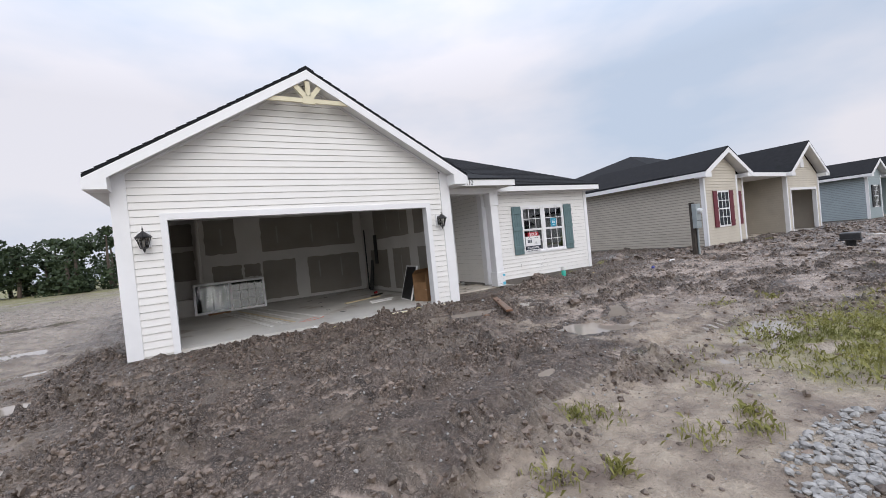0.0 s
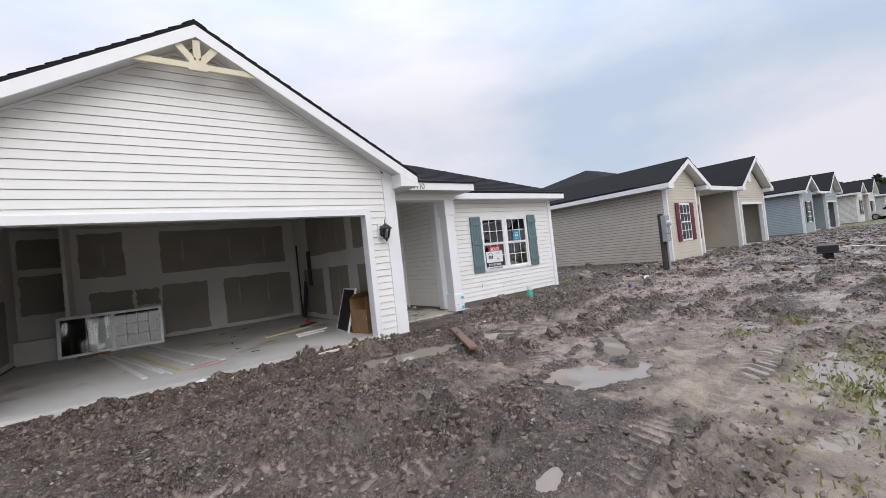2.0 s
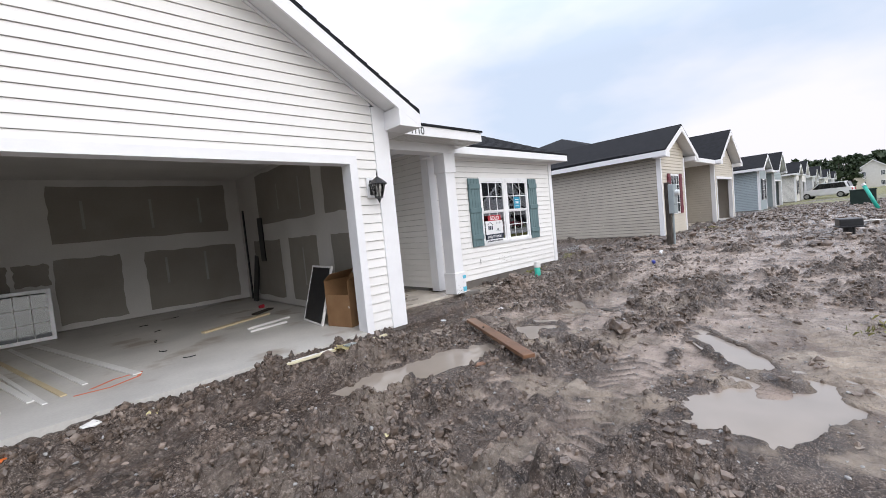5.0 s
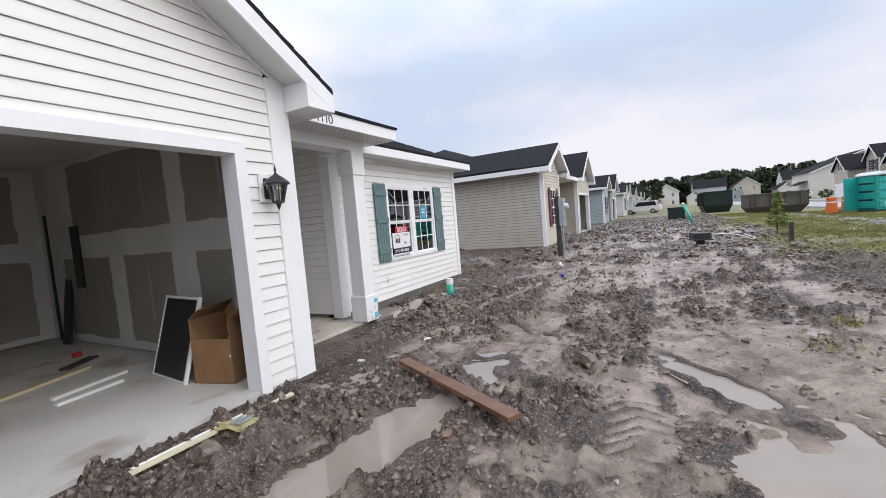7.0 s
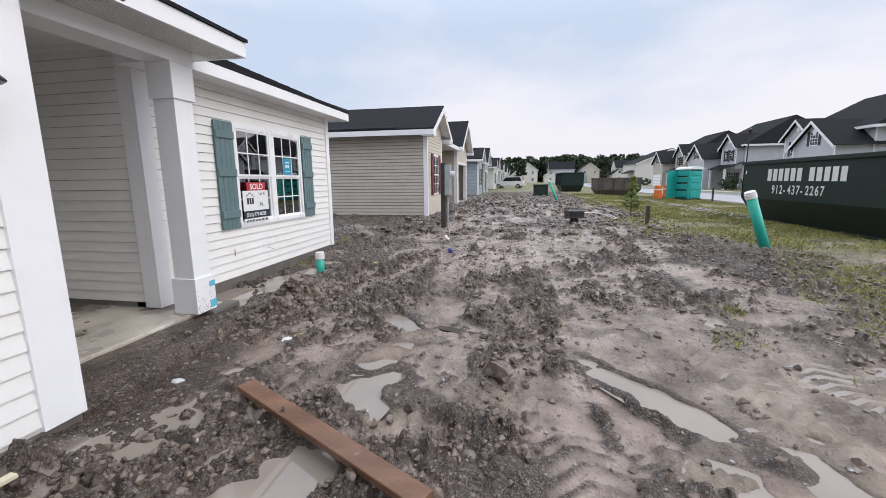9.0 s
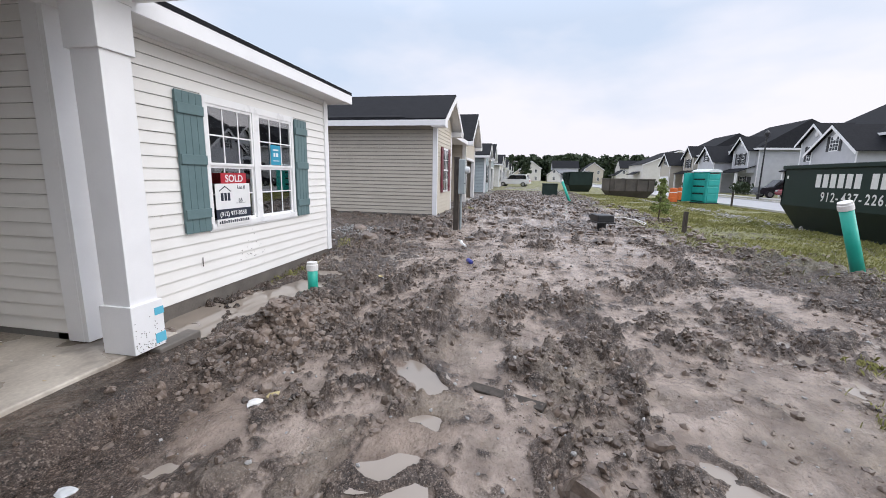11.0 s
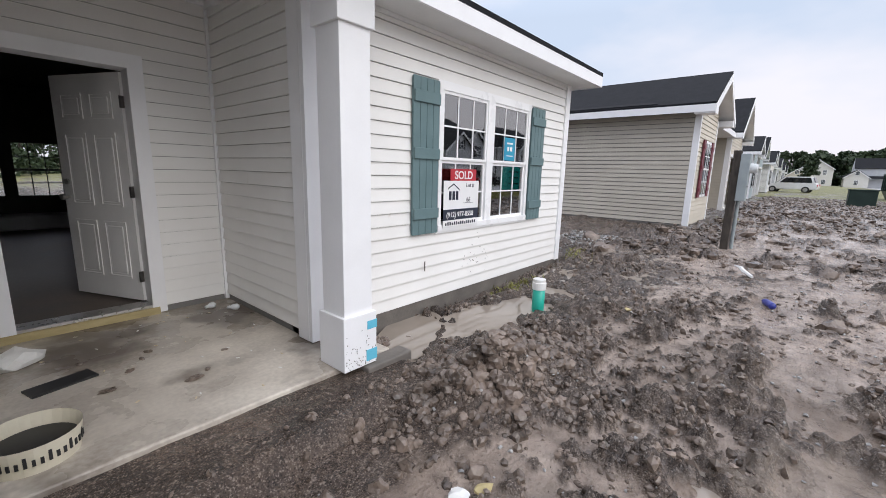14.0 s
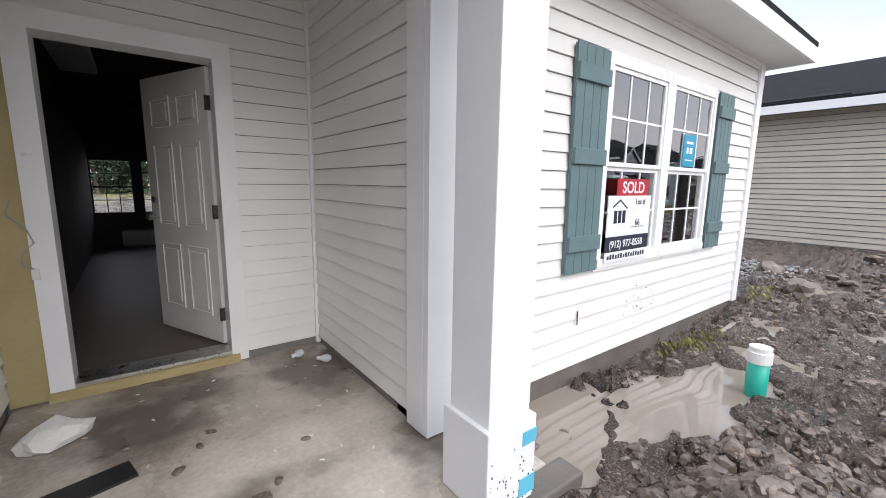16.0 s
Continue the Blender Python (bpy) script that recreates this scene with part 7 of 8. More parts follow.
# ---------------------------------------------------------------- two-storey houses across the street
def two_storey(at, mat, label, wing_left=True, brick=None):
    """Front towards +y at the origin, 11 m wide in x from 0, 11 m deep; front gables, porch, garage."""
    e = thing("two_storey_house", at, label, "house", group="two-storey houses across the street")
    hs = 5.5
    part("side_wall", box(0, 11, -11, 0, -0.3, hs), mat, e)
    side_ = e.children[-1] if e.children else None
    courses(side_, wall_frame((0, 0, 0), (0, -1, 0), (-1, 0, 0)), 0.1, hs, 0.2, lambda a, b: [(0.1, 11, 0.1, 11)], mat, joined=True)
    courses(side_, wall_frame((0, 0, 0), (1, 0, 0), (0, 1, 0)), 0.1, hs, 0.2, lambda a, b: [(0.1, 10.9, 0.1, 10.9)], mat, joined=True)
    for x in (-0.03, 10.9):
        part("corner_board", box(x, x + 0.16, -0.02, 0.03, 0, hs), M["trim"], e)
    # main roof, ridge along x
    for y0, y1 in ((0.45, -5.5), (-11.45, -5.5)):
        part("roof_slope", solid([(-0.4, y0, hs - 0.05), (11.4, y0, hs - 0.05), (11.4 - 1.5, y1, 8.9), (-0.4 + 1.5, y1, 8.9)], (0, 0, 0.07)), M["shingle"], e)
    for x, s in ((-0.4, 1), (11.4, -1)):
        part("roof_slope", solid([(x, 0.45, hs - 0.05), (x, -11.45, hs - 0.05), (x + s * 1.5, -5.5, 8.9)], (0, 0, 0.07)), M["shingle"], e)
    part("eave_fascia", box(-0.45, -0.4, -11.45, 0.45, hs - 0.22, hs), M["trim"], e)
    part("eave_fascia", box(-0.4, 11.4, 0.45, 0.5, hs - 0.22, hs), M["trim"], e)

    def front_gable(x0, x1, y, z0, ze, slope, win):
        c, h = (x0 + x1) / 2, (x1 - x0) / 2
        zp = ze + slope * h
        g = part("gable_wall", solid([(x0, y, z0), (x1, y, z0), (x1, y, ze), (c, y, zp), (x0, y, ze)], (0, -min(3.0, y + 3.0), 0)), brick or mat, e)
        for s in (-1, 1):
            xe = c + s * (h + 0.4)
            part("roof_slope", solid([(c, y + 0.4, zp + 0.06), (xe, y + 0.4, ze - 0.4 * slope + 0.06), (xe, -4.5, ze - 0.4 * slope + 0.06), (c, -4.5, zp + 0.06)], (0, 0, 0.06)), M["shingle"], e)
            part("rake_board", solid([(c, y + 0.4, zp + 0.05), (xe, y + 0.4, ze - 0.4 * slope + 0.05), (xe, y + 0.4, ze - 0.4 * slope - 0.2), (c, y + 0.4, zp - 0.2)], (0, 0.04, 0)), M["trim"], e)
            part("corner_board", box(x0 - 0.02 if s < 0 else x1 - 0.12, x0 + 0.12 if s < 0 else x1 + 0.02, y, y + 0.03, z0, ze), M["trim"], e)
        mg = wall_frame((0, y + 0.0, 0), (1, 0, 0), (0, 1, 0))
        for u0, u1, za, zb in win:
            small_window(e, mg, u0, u1, za, zb, M["shutter_black"])
        part("gable_vent", tube([(c, y, zp - 0.9), (c, y + 0.05, zp - 0.9)], 0.25, 12), M["trim"], e)
        return g
    a = 0 if wing_left else 5.2
    b = 6.2 if wing_left else 0.6
    front_gable(a + 0.1, a + 5.4, 2.6, -0.3, 4.2, 0.75, [(a + 2.3, a + 3.2, 4.2, 5.3)])
    front_gable(b, b + 3.9, 0.8, 2.6, 5.4, 0.8, [(b + 1.0, b + 1.85, 3.6, 4.9), (b + 1.95, b + 2.8, 3.6, 4.9)])
    gd = part("garage_door", box(a + 0.7, a + 4.8, 2.6, 2.66, 0.0, 2.15), M["vinyl"], e, "white panelled garage door")
    for k in range(1, 4):
        part("panel_line", box(a + 0.7, a + 4.8, 2.66, 2.665, 2.15 * k / 4 - 0.015, 2.15 * k / 4 + 0.015), M["kerb"], gd)
    part("porch_roof", solid([(b - 0.3, 2.2, 2.55), (b + 4.4, 2.2, 2.55), (b + 4.4, 0.0, 3.4), (b - 0.3, 0.0, 3.4)], (0, 0, 0.07)), M["shingle"], e)
    for x in (b, b + 4.0):
        part("porch_post", box(x, x + 0.22, 1.8, 2.02, -0.2, 2.55), M["trim"], e)
    small_window(e, wall_frame((0, 0, 0), (1, 0, 0), (0, 1, 0)), b + 2.0, b + 3.2, 0.7, 2.1, M["shutter_black"])
    part("front_door", box(b + 0.5, b + 1.4, 0.0, 0.05, 0.1, 2.1), M["shutter_black"], e)
    part("driveway", box(a + 0.4, a + 5.0, 2.7, 7.0, -0.2, 0.06), M["kerb"], e)
    ms = wall_frame((0, 0, 0), (0, -1, 0), (-1, 0, 0))
    small_window(e, ms, 7.2, 7.9, 3.9, 5.0, None)
    return e


two_storey(pose(41.5, -22.8, 0.05), M["siding_grey"], "grey two-storey house with dark gabled roofs", wing_left=True)
two_storey(pose(60.2, -22.6, 0.05), M["siding_grey"], "light grey two-storey house with dark gabled roofs", wing_left=False)
two_storey(pose(76.5, -22.4, 0.05), M["siding_pale"], "pale two-storey house with brick-toned gables", wing_left=False, brick=M["siding_tan"])
two_storey(pose(25.0, -22.8, 0.05), M["siding_pale"], "pale two-storey house with dark gabled roofs", wing_left=True)


def side_gable_house(at, mat, label, w=11.0, d=9.0, hs=5.6, slope=0.5, wins=2):
    """Plain two-storey house whose gable end looks towards -x."""
    e = thing("gable_end_house", at, label, "house", group="houses at the end of the street")
    c = -d / 2
    part("wall", solid([(0, 0, -0.3), (0, -d, -0.3), (0, -d, hs), (0, c, hs + slope * d / 2), (0, 0, hs)], (w, 0, 0)), mat, e)
    for y0 in (0.35, -d - 0.35):
        zr = hs + slope * d / 2 + 0.02
        part("roof_slope", solid([(-0.35, y0, hs - 0.16), (w, y0, hs - 0.16), (w, c, zr), (-0.35, c, zr)], (0, 0, 0.09)), M["shingle"], e)
        part("rake_board", solid([(-0.37, y0, hs - 0.2), (-0.37, c, zr - 0.03), (-0.37, c, zr - 0.25), (-0.37, y0, hs - 0.42)], (0.04, 0, 0)), M["trim"], e)
    mg = wall_frame((0, 0, 0), (0, -1, 0), (-1, 0, 0))
    for k in range(wins):
        u = d * (k + 0.5) / wins
        small_window(e, mg, u - 0.4, u + 0.4, 3.5, 4.7, None)
        small_window(e, mg, u - 0.4, u + 0.4, 0.8, 2.0, None)
    part("porch_roof", solid([(2, 1.6, 2.6), (8, 1.6, 2.6), (8, 0, 3.3), (2, 0, 3.3)], (0, 0, 0.08)), M["shingle"], e)
    return e


side_gable_house(pose(103.0, -21.0, 0.05), M["siding_pale"], "cream two-storey house with broad gable end", w=13, d=14, hs=5.0, slope=0.42, wins=1)
mats = ("siding_pale", "siding_grey", "siding_beige", "siding_pale", "siding_blue", "siding_pale", "siding_grey")
for k, y in enumerate((6, -7, -19, -31, -43, -55, 20)):
    side_gable_house(pose(168.0 + (k % 3) * 6, y - (9.0 if k % 2 else 0.0), 0.05, 0, 0, 90 if k % 2 else 0), M[mats[k]], "two-storey house at the far end of the street", w=10, d=7.5, hs=5.2 + 0.4 * (k % 2), slope=0.75, wins=2)
    side_gable_house(pose(163.0 + (k % 3) * 6, y + 3.0, 0.05), M[mats[(k + 2) % 7]], "low gabled house front at far end of street", w=8, d=5.0, hs=2.9, slope=0.8, wins=1)


# ---------------------------------------------------------------- trees, woods, grass, stones
def clump_mesh(me_verts, me_faces, centre, radius, count, rnd, leaf):
    """Scatter small leaf quads through a lumpy crown."""
    for _ in range(count):
        a, b = rnd.uniform(0, 2 * math.pi), math.acos(rnd.uniform(-1, 1))
        r = radius * rnd.uniform(0.35, 1.0) ** 0.6
        p = Vector((centre[0] + r * math.sin(b) * math.cos(a), centre[1] + r * math.sin(b) * math.sin(a), centre[2] + 0.75 * r * math.cos(b)))
        u = Vector((rnd.gauss(0, 1), rnd.gauss(0, 1), rnd.gauss(0, 1))).normalized() * leaf * rnd.uniform(0.5, 1.2)
        v = u.cross(Vector((rnd.gauss(0, 1), rnd.gauss(0, 1), rnd.gauss(0, 1)))).normalized() * leaf * rnd.uniform(0.4, 0.9)
        k = len(me_verts)
        me_verts += [tuple(p - u - v * 0.3), tuple(p + v), tuple(p + u - v * 0.3), tuple(p - v)]
        me_faces.append((k, k + 1, k + 2, k + 3))


def mesh_from(name, verts, faces, material):
    me = bpy.data.meshes.new(name)
    me.from_pydata(verts, [], faces)
    me.materials.append(material)
    return me


def woods(name, spots, mat, label, leaf, per, seed):
    rnd = random.Random(seed)
    vs, fs = [], []
    tr = bmesh.new()
    for x, y, h, r in spots:
        for k in range(5):
            c = (x + rnd.gauss(0, r * 0.5), y + rnd.gauss(0, r * 0.5), h * rnd.uniform(0.08, 0.86))
            clump_mesh(vs, fs, c, r * rnd.uniform(0.4, 0.75), per, rnd, leaf)
        clump_mesh(vs, fs, (x, y, h * 0.93), r * 0.3, per // 2, rnd, leaf)
        tube([(x, y, -0.5), (x + rnd.gauss(0, 0.2), y, h * 0.5), (x + rnd.gauss(0, 0.3), y, h * 0.9)], [0.25, 0.16, 0.05], 5, tr)
    o = new(name, mesh_from(name, vs, fs, mat))
    tagged(o, label, "woods", kind="stuff")
    t = mesh_ob(name + "_trunks", tr, M["bark"])
    tagged(t, "bare trunks inside the far woods", "woods", kind="stuff")


rnd = random.Random(21)
spots = [(x, rnd.uniform(58, 72), rnd.uniform(5.0, 7.6), rnd.uniform(2.0, 3.2)) for x in np.arange(-60, 12, 1.3)]
woods("far_woods", spots, M["leaf"], "dark green woods beyond the muddy lot", 0.24, 240, 1)
spots = [(rnd.uniform(-55, -30), y, rnd.uniform(5, 7.5), rnd.uniform(2.2, 3.4)) for y in np.arange(24, 60, 2.0)]
woods("side_woods", spots, M["leaf"], "dark green woods beside the muddy lot", 0.22, 200, 4)
spots = [(rnd.uniform(205, 235), y, rnd.uniform(10.5, 13.5), rnd.uniform(3.8, 5.4)) for y in np.arange(-150, 70, 1.1)]
woods("distant_woods", spots, M["leaf"], "dark line of distant pine woods", 1.0, 75, 2)
spots = [(x, rnd.uniform(-75, -62), rnd.uniform(8, 11), rnd.uniform(3, 4.5)) for x in np.arange(20, 200, 5.0)]
woods("street_woods", spots, M["leaf"], "dark woods behind the street's houses", 0.6, 26, 3)


def pine(at, height, spread, label, seed, leaf=0.16, mat="needle", per=44, tiers=13):
    """Tapered trunk, drooping limbs and needle tufts; gaps between tiers."""
    rnd = random.Random(seed)
    e = thing("tree", at, label, "tree")
    part("trunk", tube([(0, 0, -0.3), (0.03 * height * 0.1, 0, height * 0.35), (0, 0.02, height * 0.7), (0, 0, height)], [height * 0.018, height * 0.014, height * 0.008, 0.01], 8), M["bark"], e)
    vs, fs = [], []
    lb = bmesh.new()
    for k in range(tiers):
        f = 0.24 + 0.74 * k / (tiers - 1)
        for q in range(5):
            a = rnd.uniform(0, 2 * math.pi)
            ln = spread * (1.12 - f) * rnd.uniform(0.6, 1.15) + 0.08 * spread
            z = height * f + rnd.gauss(0, height * 0.012)
            tip = Vector((ln * math.cos(a), ln * math.sin(a), z + ln * rnd.uniform(-0.1, 0.25)))
            tube([(0, 0, z), tip], [height * 0.005, 0.006], 4, lb)
            for s in (0.45, 0.75, 1.0):
                c = Vector((0, 0, z)).lerp(tip, s)
                clump_mesh(vs, fs, c, spread * 0.16 * rnd.uniform(0.6, 1.2), per // 3, rnd, leaf)
    part("limbs", lb, M["bark"], e)
    cr = new("crown", mesh_from("crown", vs, fs, M[mat]))
    cr.parent = e
    return e


pine(pose(-13.6, 33.0, 0.0), 11.0, 3.0, "tall sparse pine tree beside muddy lot", 5, leaf=0.16, mat="leaf", per=60)
pine(pose(-14.2, 31.0, 0.0), 8.5, 3.2, "yellow-green young tree beside muddy lot", 6, leaf=0.22, mat="leaf_light", per=66)
pine(pose(17.5, 0.90, gz(17.5, 0.90)), 1.25, 0.34, "small bright green pine sapling in grass", 7, leaf=0.04, per=36, tiers=11)
pine(pose(88.0, 4.6, 0.2), 5.0, 1.8, "small dark evergreen tree down the street", 8, leaf=0.2, mat="leaf", per=40)
for k, x in enumerate((58.2, 59.4, 73.5, 75.0, 94.0)):
    sv, sf = [], []
    clump_mesh(sv, sf, (0, 0, 0.75), 1.0, 260, random.Random(k), 0.17)
    sh_ = new("shrub", mesh_from("shrub", sv, sf, M["leaf"]))
    sh_.location = (x, -20.6, 0.05)
    tagged(sh_, "round dark shrub beside house front", "shrub", group="shrubs across the street")

# loose clods on the churned mud
rng = np.random.default_rng(12)
ico = bmesh.new()
bmesh.ops.create_icosphere(ico, subdivisions=1, radius=1.0)
ICO_V = np.array([v.co[:] for v in ico.verts]); ICO_F = np.array([[v.index for v in f.verts] for f in ico.faces])
ico.free()
ico = bmesh.new()
bmesh.ops.create_icosphere(ico, subdivisions=2, radius=1.0)
ICO2_V = np.array([v.co[:] for v in ico.verts]); ICO2_F = np.array([[v.index for v in f.verts] for f in ico.faces])
ico.free()


def scatter_lumps(name, xs, ys, sizes, flat, material, label, category, sink=0.35, lumpy=False):
    """Loose pieces as one mesh; lumpy ones have finer, rougher faces."""
    h = ground_height(xs, ys)[0]
    IV, IF, amount = (ICO2_V, ICO2_F, 0.24) if lumpy else (ICO_V, ICO_F, 0.38)
    n, nv = len(xs), len(IV)
    ang = rng.uniform(0, 2 * math.pi, n)
    jit = 1 + rng.uniform(-amount, amount, (n, nv, 1))
    v = IV[None] * jit * sizes[:, None, None] * np.stack([rng.uniform(0.65, 1.35, n), rng.uniform(0.65, 1.2, n), flat * rng.uniform(0.7, 1.4, n)], 1)[:, None, :]
    c, s = np.cos(ang)[:, None], np.sin(ang)[:, None]
    x, y = v[..., 0] * c - v[..., 1] * s, v[..., 0] * s + v[..., 1] * c
    pts = np.stack([x + xs[:, None], y + ys[:, None], v[..., 2] + (h + sizes * flat * (1 - 2 * sink))[:, None]], -1).reshape(-1, 3).astype(np.float32)
    fc = (IF[None] + (np.arange(n) * nv)[:, None, None]).reshape(-1, 3).astype(np.int32)
    me = bpy.data.meshes.new(name)
    me.vertices.add(len(pts)); me.vertices.foreach_set("co", pts.ravel())
    me.loops.add(fc.size); me.loops.foreach_set("vertex_index", fc.ravel())
    me.polygons.add(len(fc)); me.polygons.foreach_set("loop_start", np.arange(0, fc.size, 3, dtype=np.int32))
    me.polygons.foreach_set("use_smooth", [False] * len(fc))
    me.update(calc_edges=True)
    me.materials.append(material)
    return tagged(new(name, me), label, category, kind="stuff")


def off_buildings(x, y):
    return ~(((x > -1.9) & (x < 4.75) & (y > 7.3)) | ((x > 4.4) & (y > 7.75) & (x < 6.75)) | ((x > 6.2) & (x < 10.7) & (y > 8.4)) | ((x > 16.2) & (y > 7.5)))


def in_puddle(x, y):
    hit_ = np.zeros(len(x), bool)
    for cx, cy, rx, ry, turn, level in PUDDLES:
        a = radians(turn)
        u, v = ((x - cx) * math.cos(a) + (y - cy) * math.sin(a)) / rx, (-(x - cx) * math.sin(a) + (y - cy) * math.cos(a)) / ry
        hit_ |= (u * u + v * v) < 1.0
    return hit_


def mud_points(n, x0, x1, y0, y1, keep_sand=0.12):
    x, y = rng.uniform(x0, x1, n), rng.uniform(y0, y1, n)
    sand, grass, n1, n2, silt = zones(x, y)
    patch = smooth(0.38, 0.62, fbm(x * 1.3, y * 1.3, 3, 31))
    keep = rng.uniform(0, 1, n) < (1 - np.clip(np.maximum(np.maximum(sand * (1 - keep_sand), silt * 0.93), grass * 0.5), 0, 1)) * (0.2 + 0.8 * patch)
    keep &= rng.uniform(0, 1, n) > np.maximum(0.85 * track_mask(x, y), 0.8 * ground_height(x, y)[4])
    keep &= off_buildings(x, y) & (~in_puddle(x, y) | (rng.uniform(0, 1, n) < 0.05))
    return x[keep], y[keep]


cx_, cy_ = mud_points(150000, -3.2, 12.5, -0.4, 8.4)
scatter_lumps("mud_clods", cx_, cy_, 0.005 + 0.030 * rng.uniform(0, 1, len(cx_)) ** 3.0, 0.85, M["clod"], "crumbly wet mud clods strewn over the yard", "mud", sink=0.5)
cx_, cy_ = mud_points(22000, 11.5, 45, 0.5, 8.0)
scatter_lumps("far_mud_clods", cx_, cy_, 0.02 + 0.09 * rng.uniform(0, 1, len(cx_)) ** 3, 0.6, M["clod"], "crumbly mud clods further down the yard", "mud")
a_ = rng.normal(0, 1, (1400, 2))
scatter_lumps("spoil_heap_clods", 6.95 + 0.46 * a_[:, 0], 7.25 + 0.24 * a_[:, 1], 0.010 + 0.042 * rng.uniform(0, 1, 1400) ** 2.2, 0.85, M["clod"], "heap of wet mud clods beside porch column", "mud", sink=0.5, lumpy=True)
a_ = rng.normal(0, 1, (120, 2))
scatter_lumps("foundation_clods", 6.95 + 0.16 * a_[:, 0], 8.28 + 0.07 * a_[:, 1], 0.02 + 0.04 * rng.uniform(0, 1, 120), 0.8, M["clod"], "mud clods against the foundation", "mud", lumpy=True)
for i, (x, y, s) in enumerate(((11.25, 8.05, 0.20), (3.0, 6.75, 0.10), (12.2, 8.6, 0.16), (5.5, 4.75, 0.11), (6.0, 4.3, 0.07), (9.4, 5.4, 0.1))):
    crumple("mud_lump", (s, s * 0.9, s * 0.75), M["clod"], "large lump of dark wet mud", "mud lump", pose(x, y, gz(x, y) - 0.03, 0, 0, 60 * i), 60 + i, group="large mud lumps")

# gravel: by the walk's start, beside the next house, along the grass strip
gxp, gyp = rng.uniform(1.7, 4.2, 5200), rng.uniform(-1.3, 0.35, 5200)
k_ = rng.uniform(0, 1, 5200) < smooth(0.5, -0.25, (np.hypot((gxp - 2.95) / 1.25, (gyp + 0.45) / 0.85) - 0.85) * 2 + 1.1 * (fbm(gxp * 2, gyp * 2, 3, 91) - 0.5))
scatter_lumps("gravel", gxp[k_], gyp[k_], 0.009 + 0.026 * rng.uniform(0, 1, k_.sum()) ** 2.2, 0.65, M["stone"], "loose grey gravel at the yard's edge", "gravel", sink=0.2)
a_ = rng.normal(0, 1, (900, 2))
scatter_lumps("gravel_heap", 12.4 + 0.35 * a_[:, 0], 8.7 + 0.22 * a_[:, 1], 0.012 + 0.02 * rng.uniform(0, 1, 900), 0.65, M["stone"], "small spread of grey gravel between houses", "gravel", sink=0.2)
gxp, gyp = rng.uniform(17, 34, 1500), rng.normal(-3.0, 0.45, 1500)
scatter_lumps("gravel_strip", gxp, gyp, 0.02 + 0.05 * rng.uniform(0, 1, 1500) ** 2, 0.6, M["stone"], "pale stony strip across the grass", "gravel", sink=0.2)
sx_, sy_ = rng.uniform(-2.5, 12, 2600), rng.uniform(0.2, 7.3, 2600)
ok = off_buildings(sx_, sy_)
scatter_lumps("small_stones", sx_[ok], sy_[ok], 0.005 + 0.012 * rng.uniform(0, 1, ok.sum()) ** 2, 0.7, M["stone"], "scattered small pale stones in mud", "stones", sink=0.2)


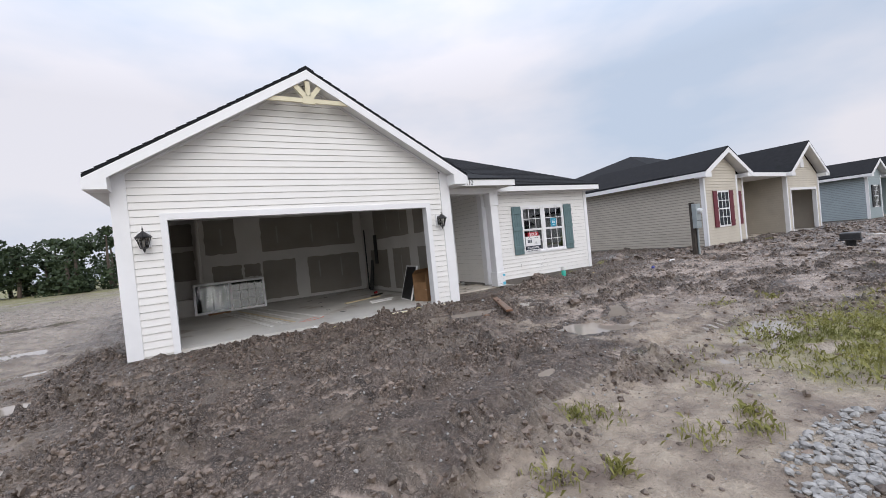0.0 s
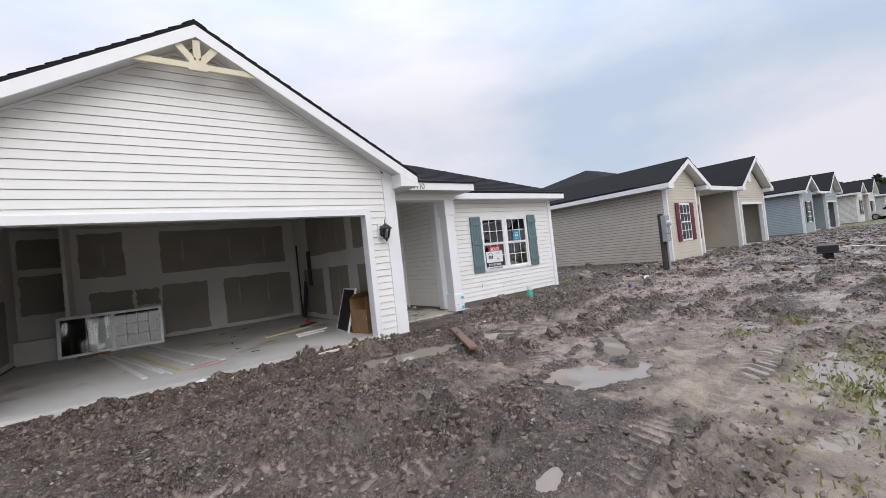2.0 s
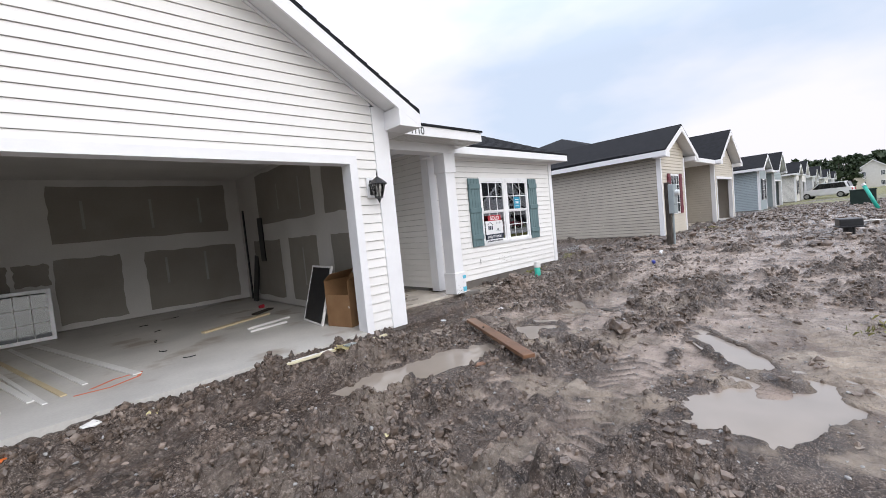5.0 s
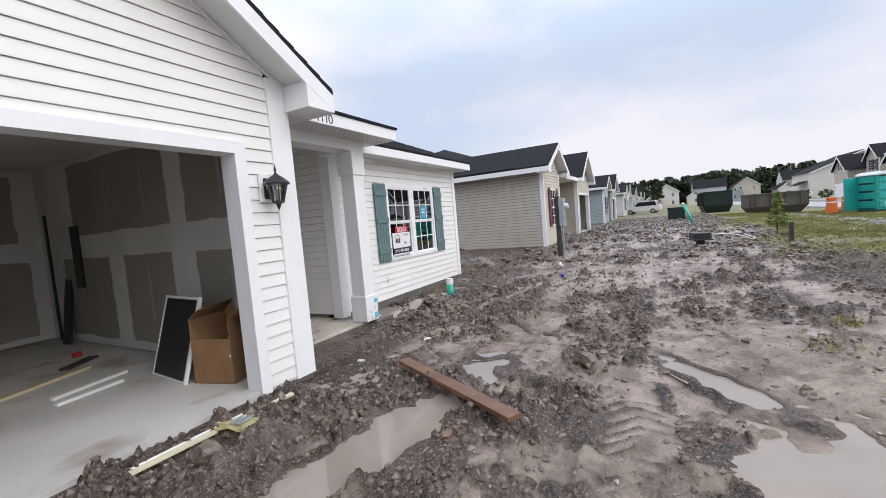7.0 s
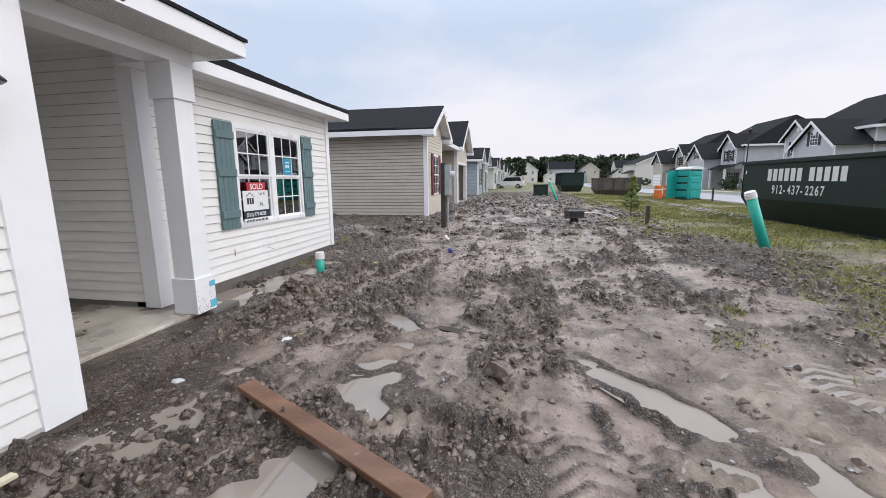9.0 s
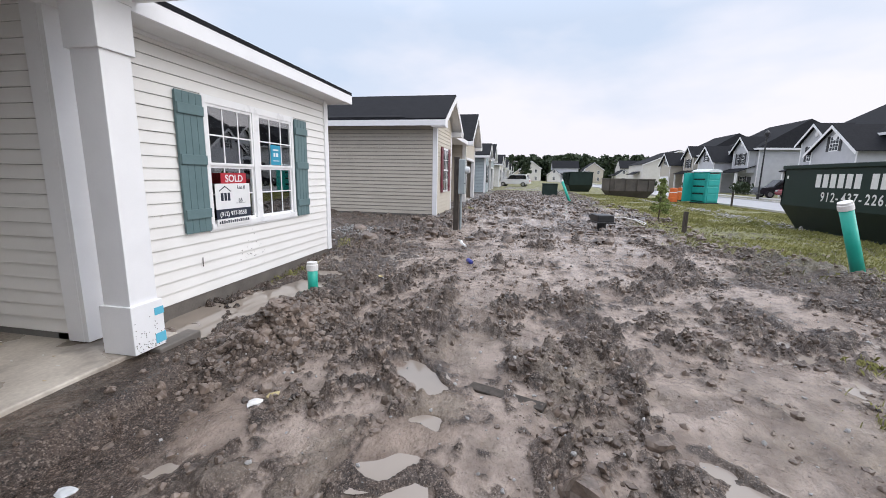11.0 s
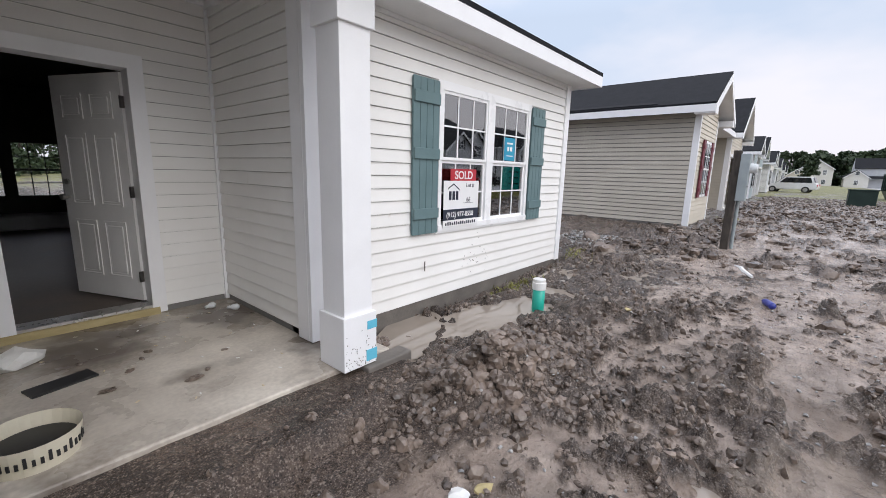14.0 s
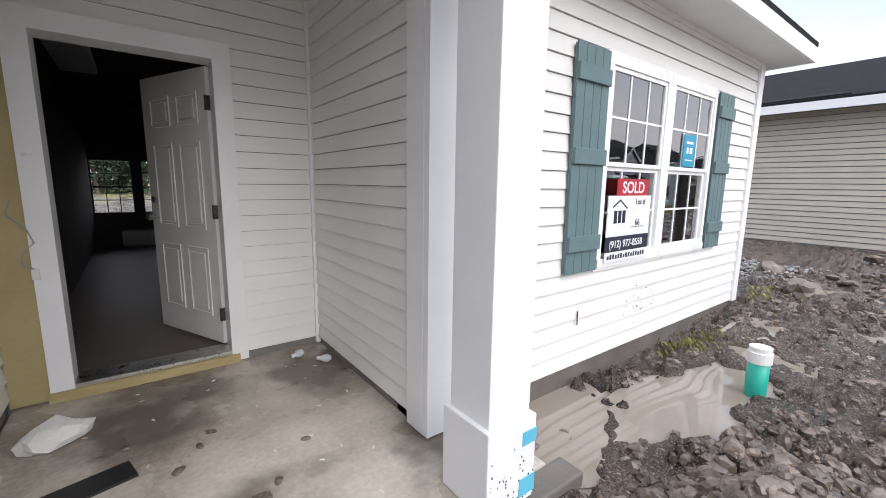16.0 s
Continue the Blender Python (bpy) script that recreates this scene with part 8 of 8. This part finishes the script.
def grass_blades(name, x, y, height, label):
    z = ground_height(x, y)[0]
    n = len(x)
    a, lean = rng.uniform(0, 2 * math.pi, n), rng.uniform(0.1, 1.0, n)
    w = 0.0025 + 0.003 * rng.uniform(0, 1, n) + 0.012 * height
    h = height * rng.uniform(0.4, 1.3, n)
    dx, dy = np.cos(a), np.sin(a)
    p0 = np.stack([x - dy * w, y + dx * w, z - 0.01], 1); p1 = np.stack([x + dy * w, y - dx * w, z - 0.01], 1)
    p2 = np.stack([x + dx * h * lean * 0.4 + dy * w * 0.6, y + dy * h * lean * 0.4 - dx * w * 0.6, z + h * 0.6], 1)
    p3 = np.stack([x + dx * h * lean, y + dy * h * lean, z + h * (1.0 - 0.35 * lean)], 1)
    pts = np.stack([p0, p1, p2, p3], 1).reshape(-1, 3).astype(np.float32)
    b = np.arange(n, dtype=np.int32)[:, None] * 4
    fc = np.concatenate([b, b + 1, b + 2, b, b + 2, b + 3], 1).reshape(-1, 3)
    me = bpy.data.meshes.new(name)
    me.vertices.add(len(pts)); me.vertices.foreach_set("co", pts.ravel())
    me.loops.add(fc.size); me.loops.foreach_set("vertex_index", fc.ravel())
    me.polygons.add(len(fc)); me.polygons.foreach_set("loop_start", np.arange(0, fc.size, 3, dtype=np.int32))
    me.update(calc_edges=True)
    me.materials.append(M["grass"])
    return tagged(new(name, me), label, "grass", kind="stuff")


bx, by_ = rng.uniform(1.0, 10, 60000), rng.uniform(-2.5, 2.4, 60000)
gr_ = zones(bx, by_)[1]
kp = rng.uniform(0, 1, 60000) < gr_ ** 1.5
grass_blades("grass_patch", bx[kp], by_[kp], 0.06, "sparse wet yellow-green grass on sandy ground")
bx, by_ = rng.uniform(9.0, 40, 180000), rng.uniform(-8.0, 2.6, 180000)
kp = rng.uniform(0, 1, 180000) < zones(bx, by_)[1] * smooth(0.35, 0.6, fbm(bx * 0.7, by_ * 0.7, 4, 5) + 0.05)
grass_blades("grass_strip", bx[kp], by_[kp], 0.075, "rough yellow-green grass strip beside the yard")
tuft = np.concatenate([rng.normal(0, 1.0, (90, 2)) * rng.uniform(0.03, 0.16) + c for c in ((1.95, 1.55), (2.05, 1.4), (2.3, 0.75), (2.7, 0.55), (2.9, 0.7), (3.3, 1.1), (1.55, 0.85), (1.2, 1.05), (8.95, 8.30), (9.15, 8.30), (8.8, 8.32), (10.75, 8.3), (6.6, 2.7), (7.4, 2.3), (19.6, 7.4), (20.3, 7.2))])
grass_blades("grass_tufts", tuft[:, 0], tuft[:, 1], 0.06, "small grass tufts in wet sand")
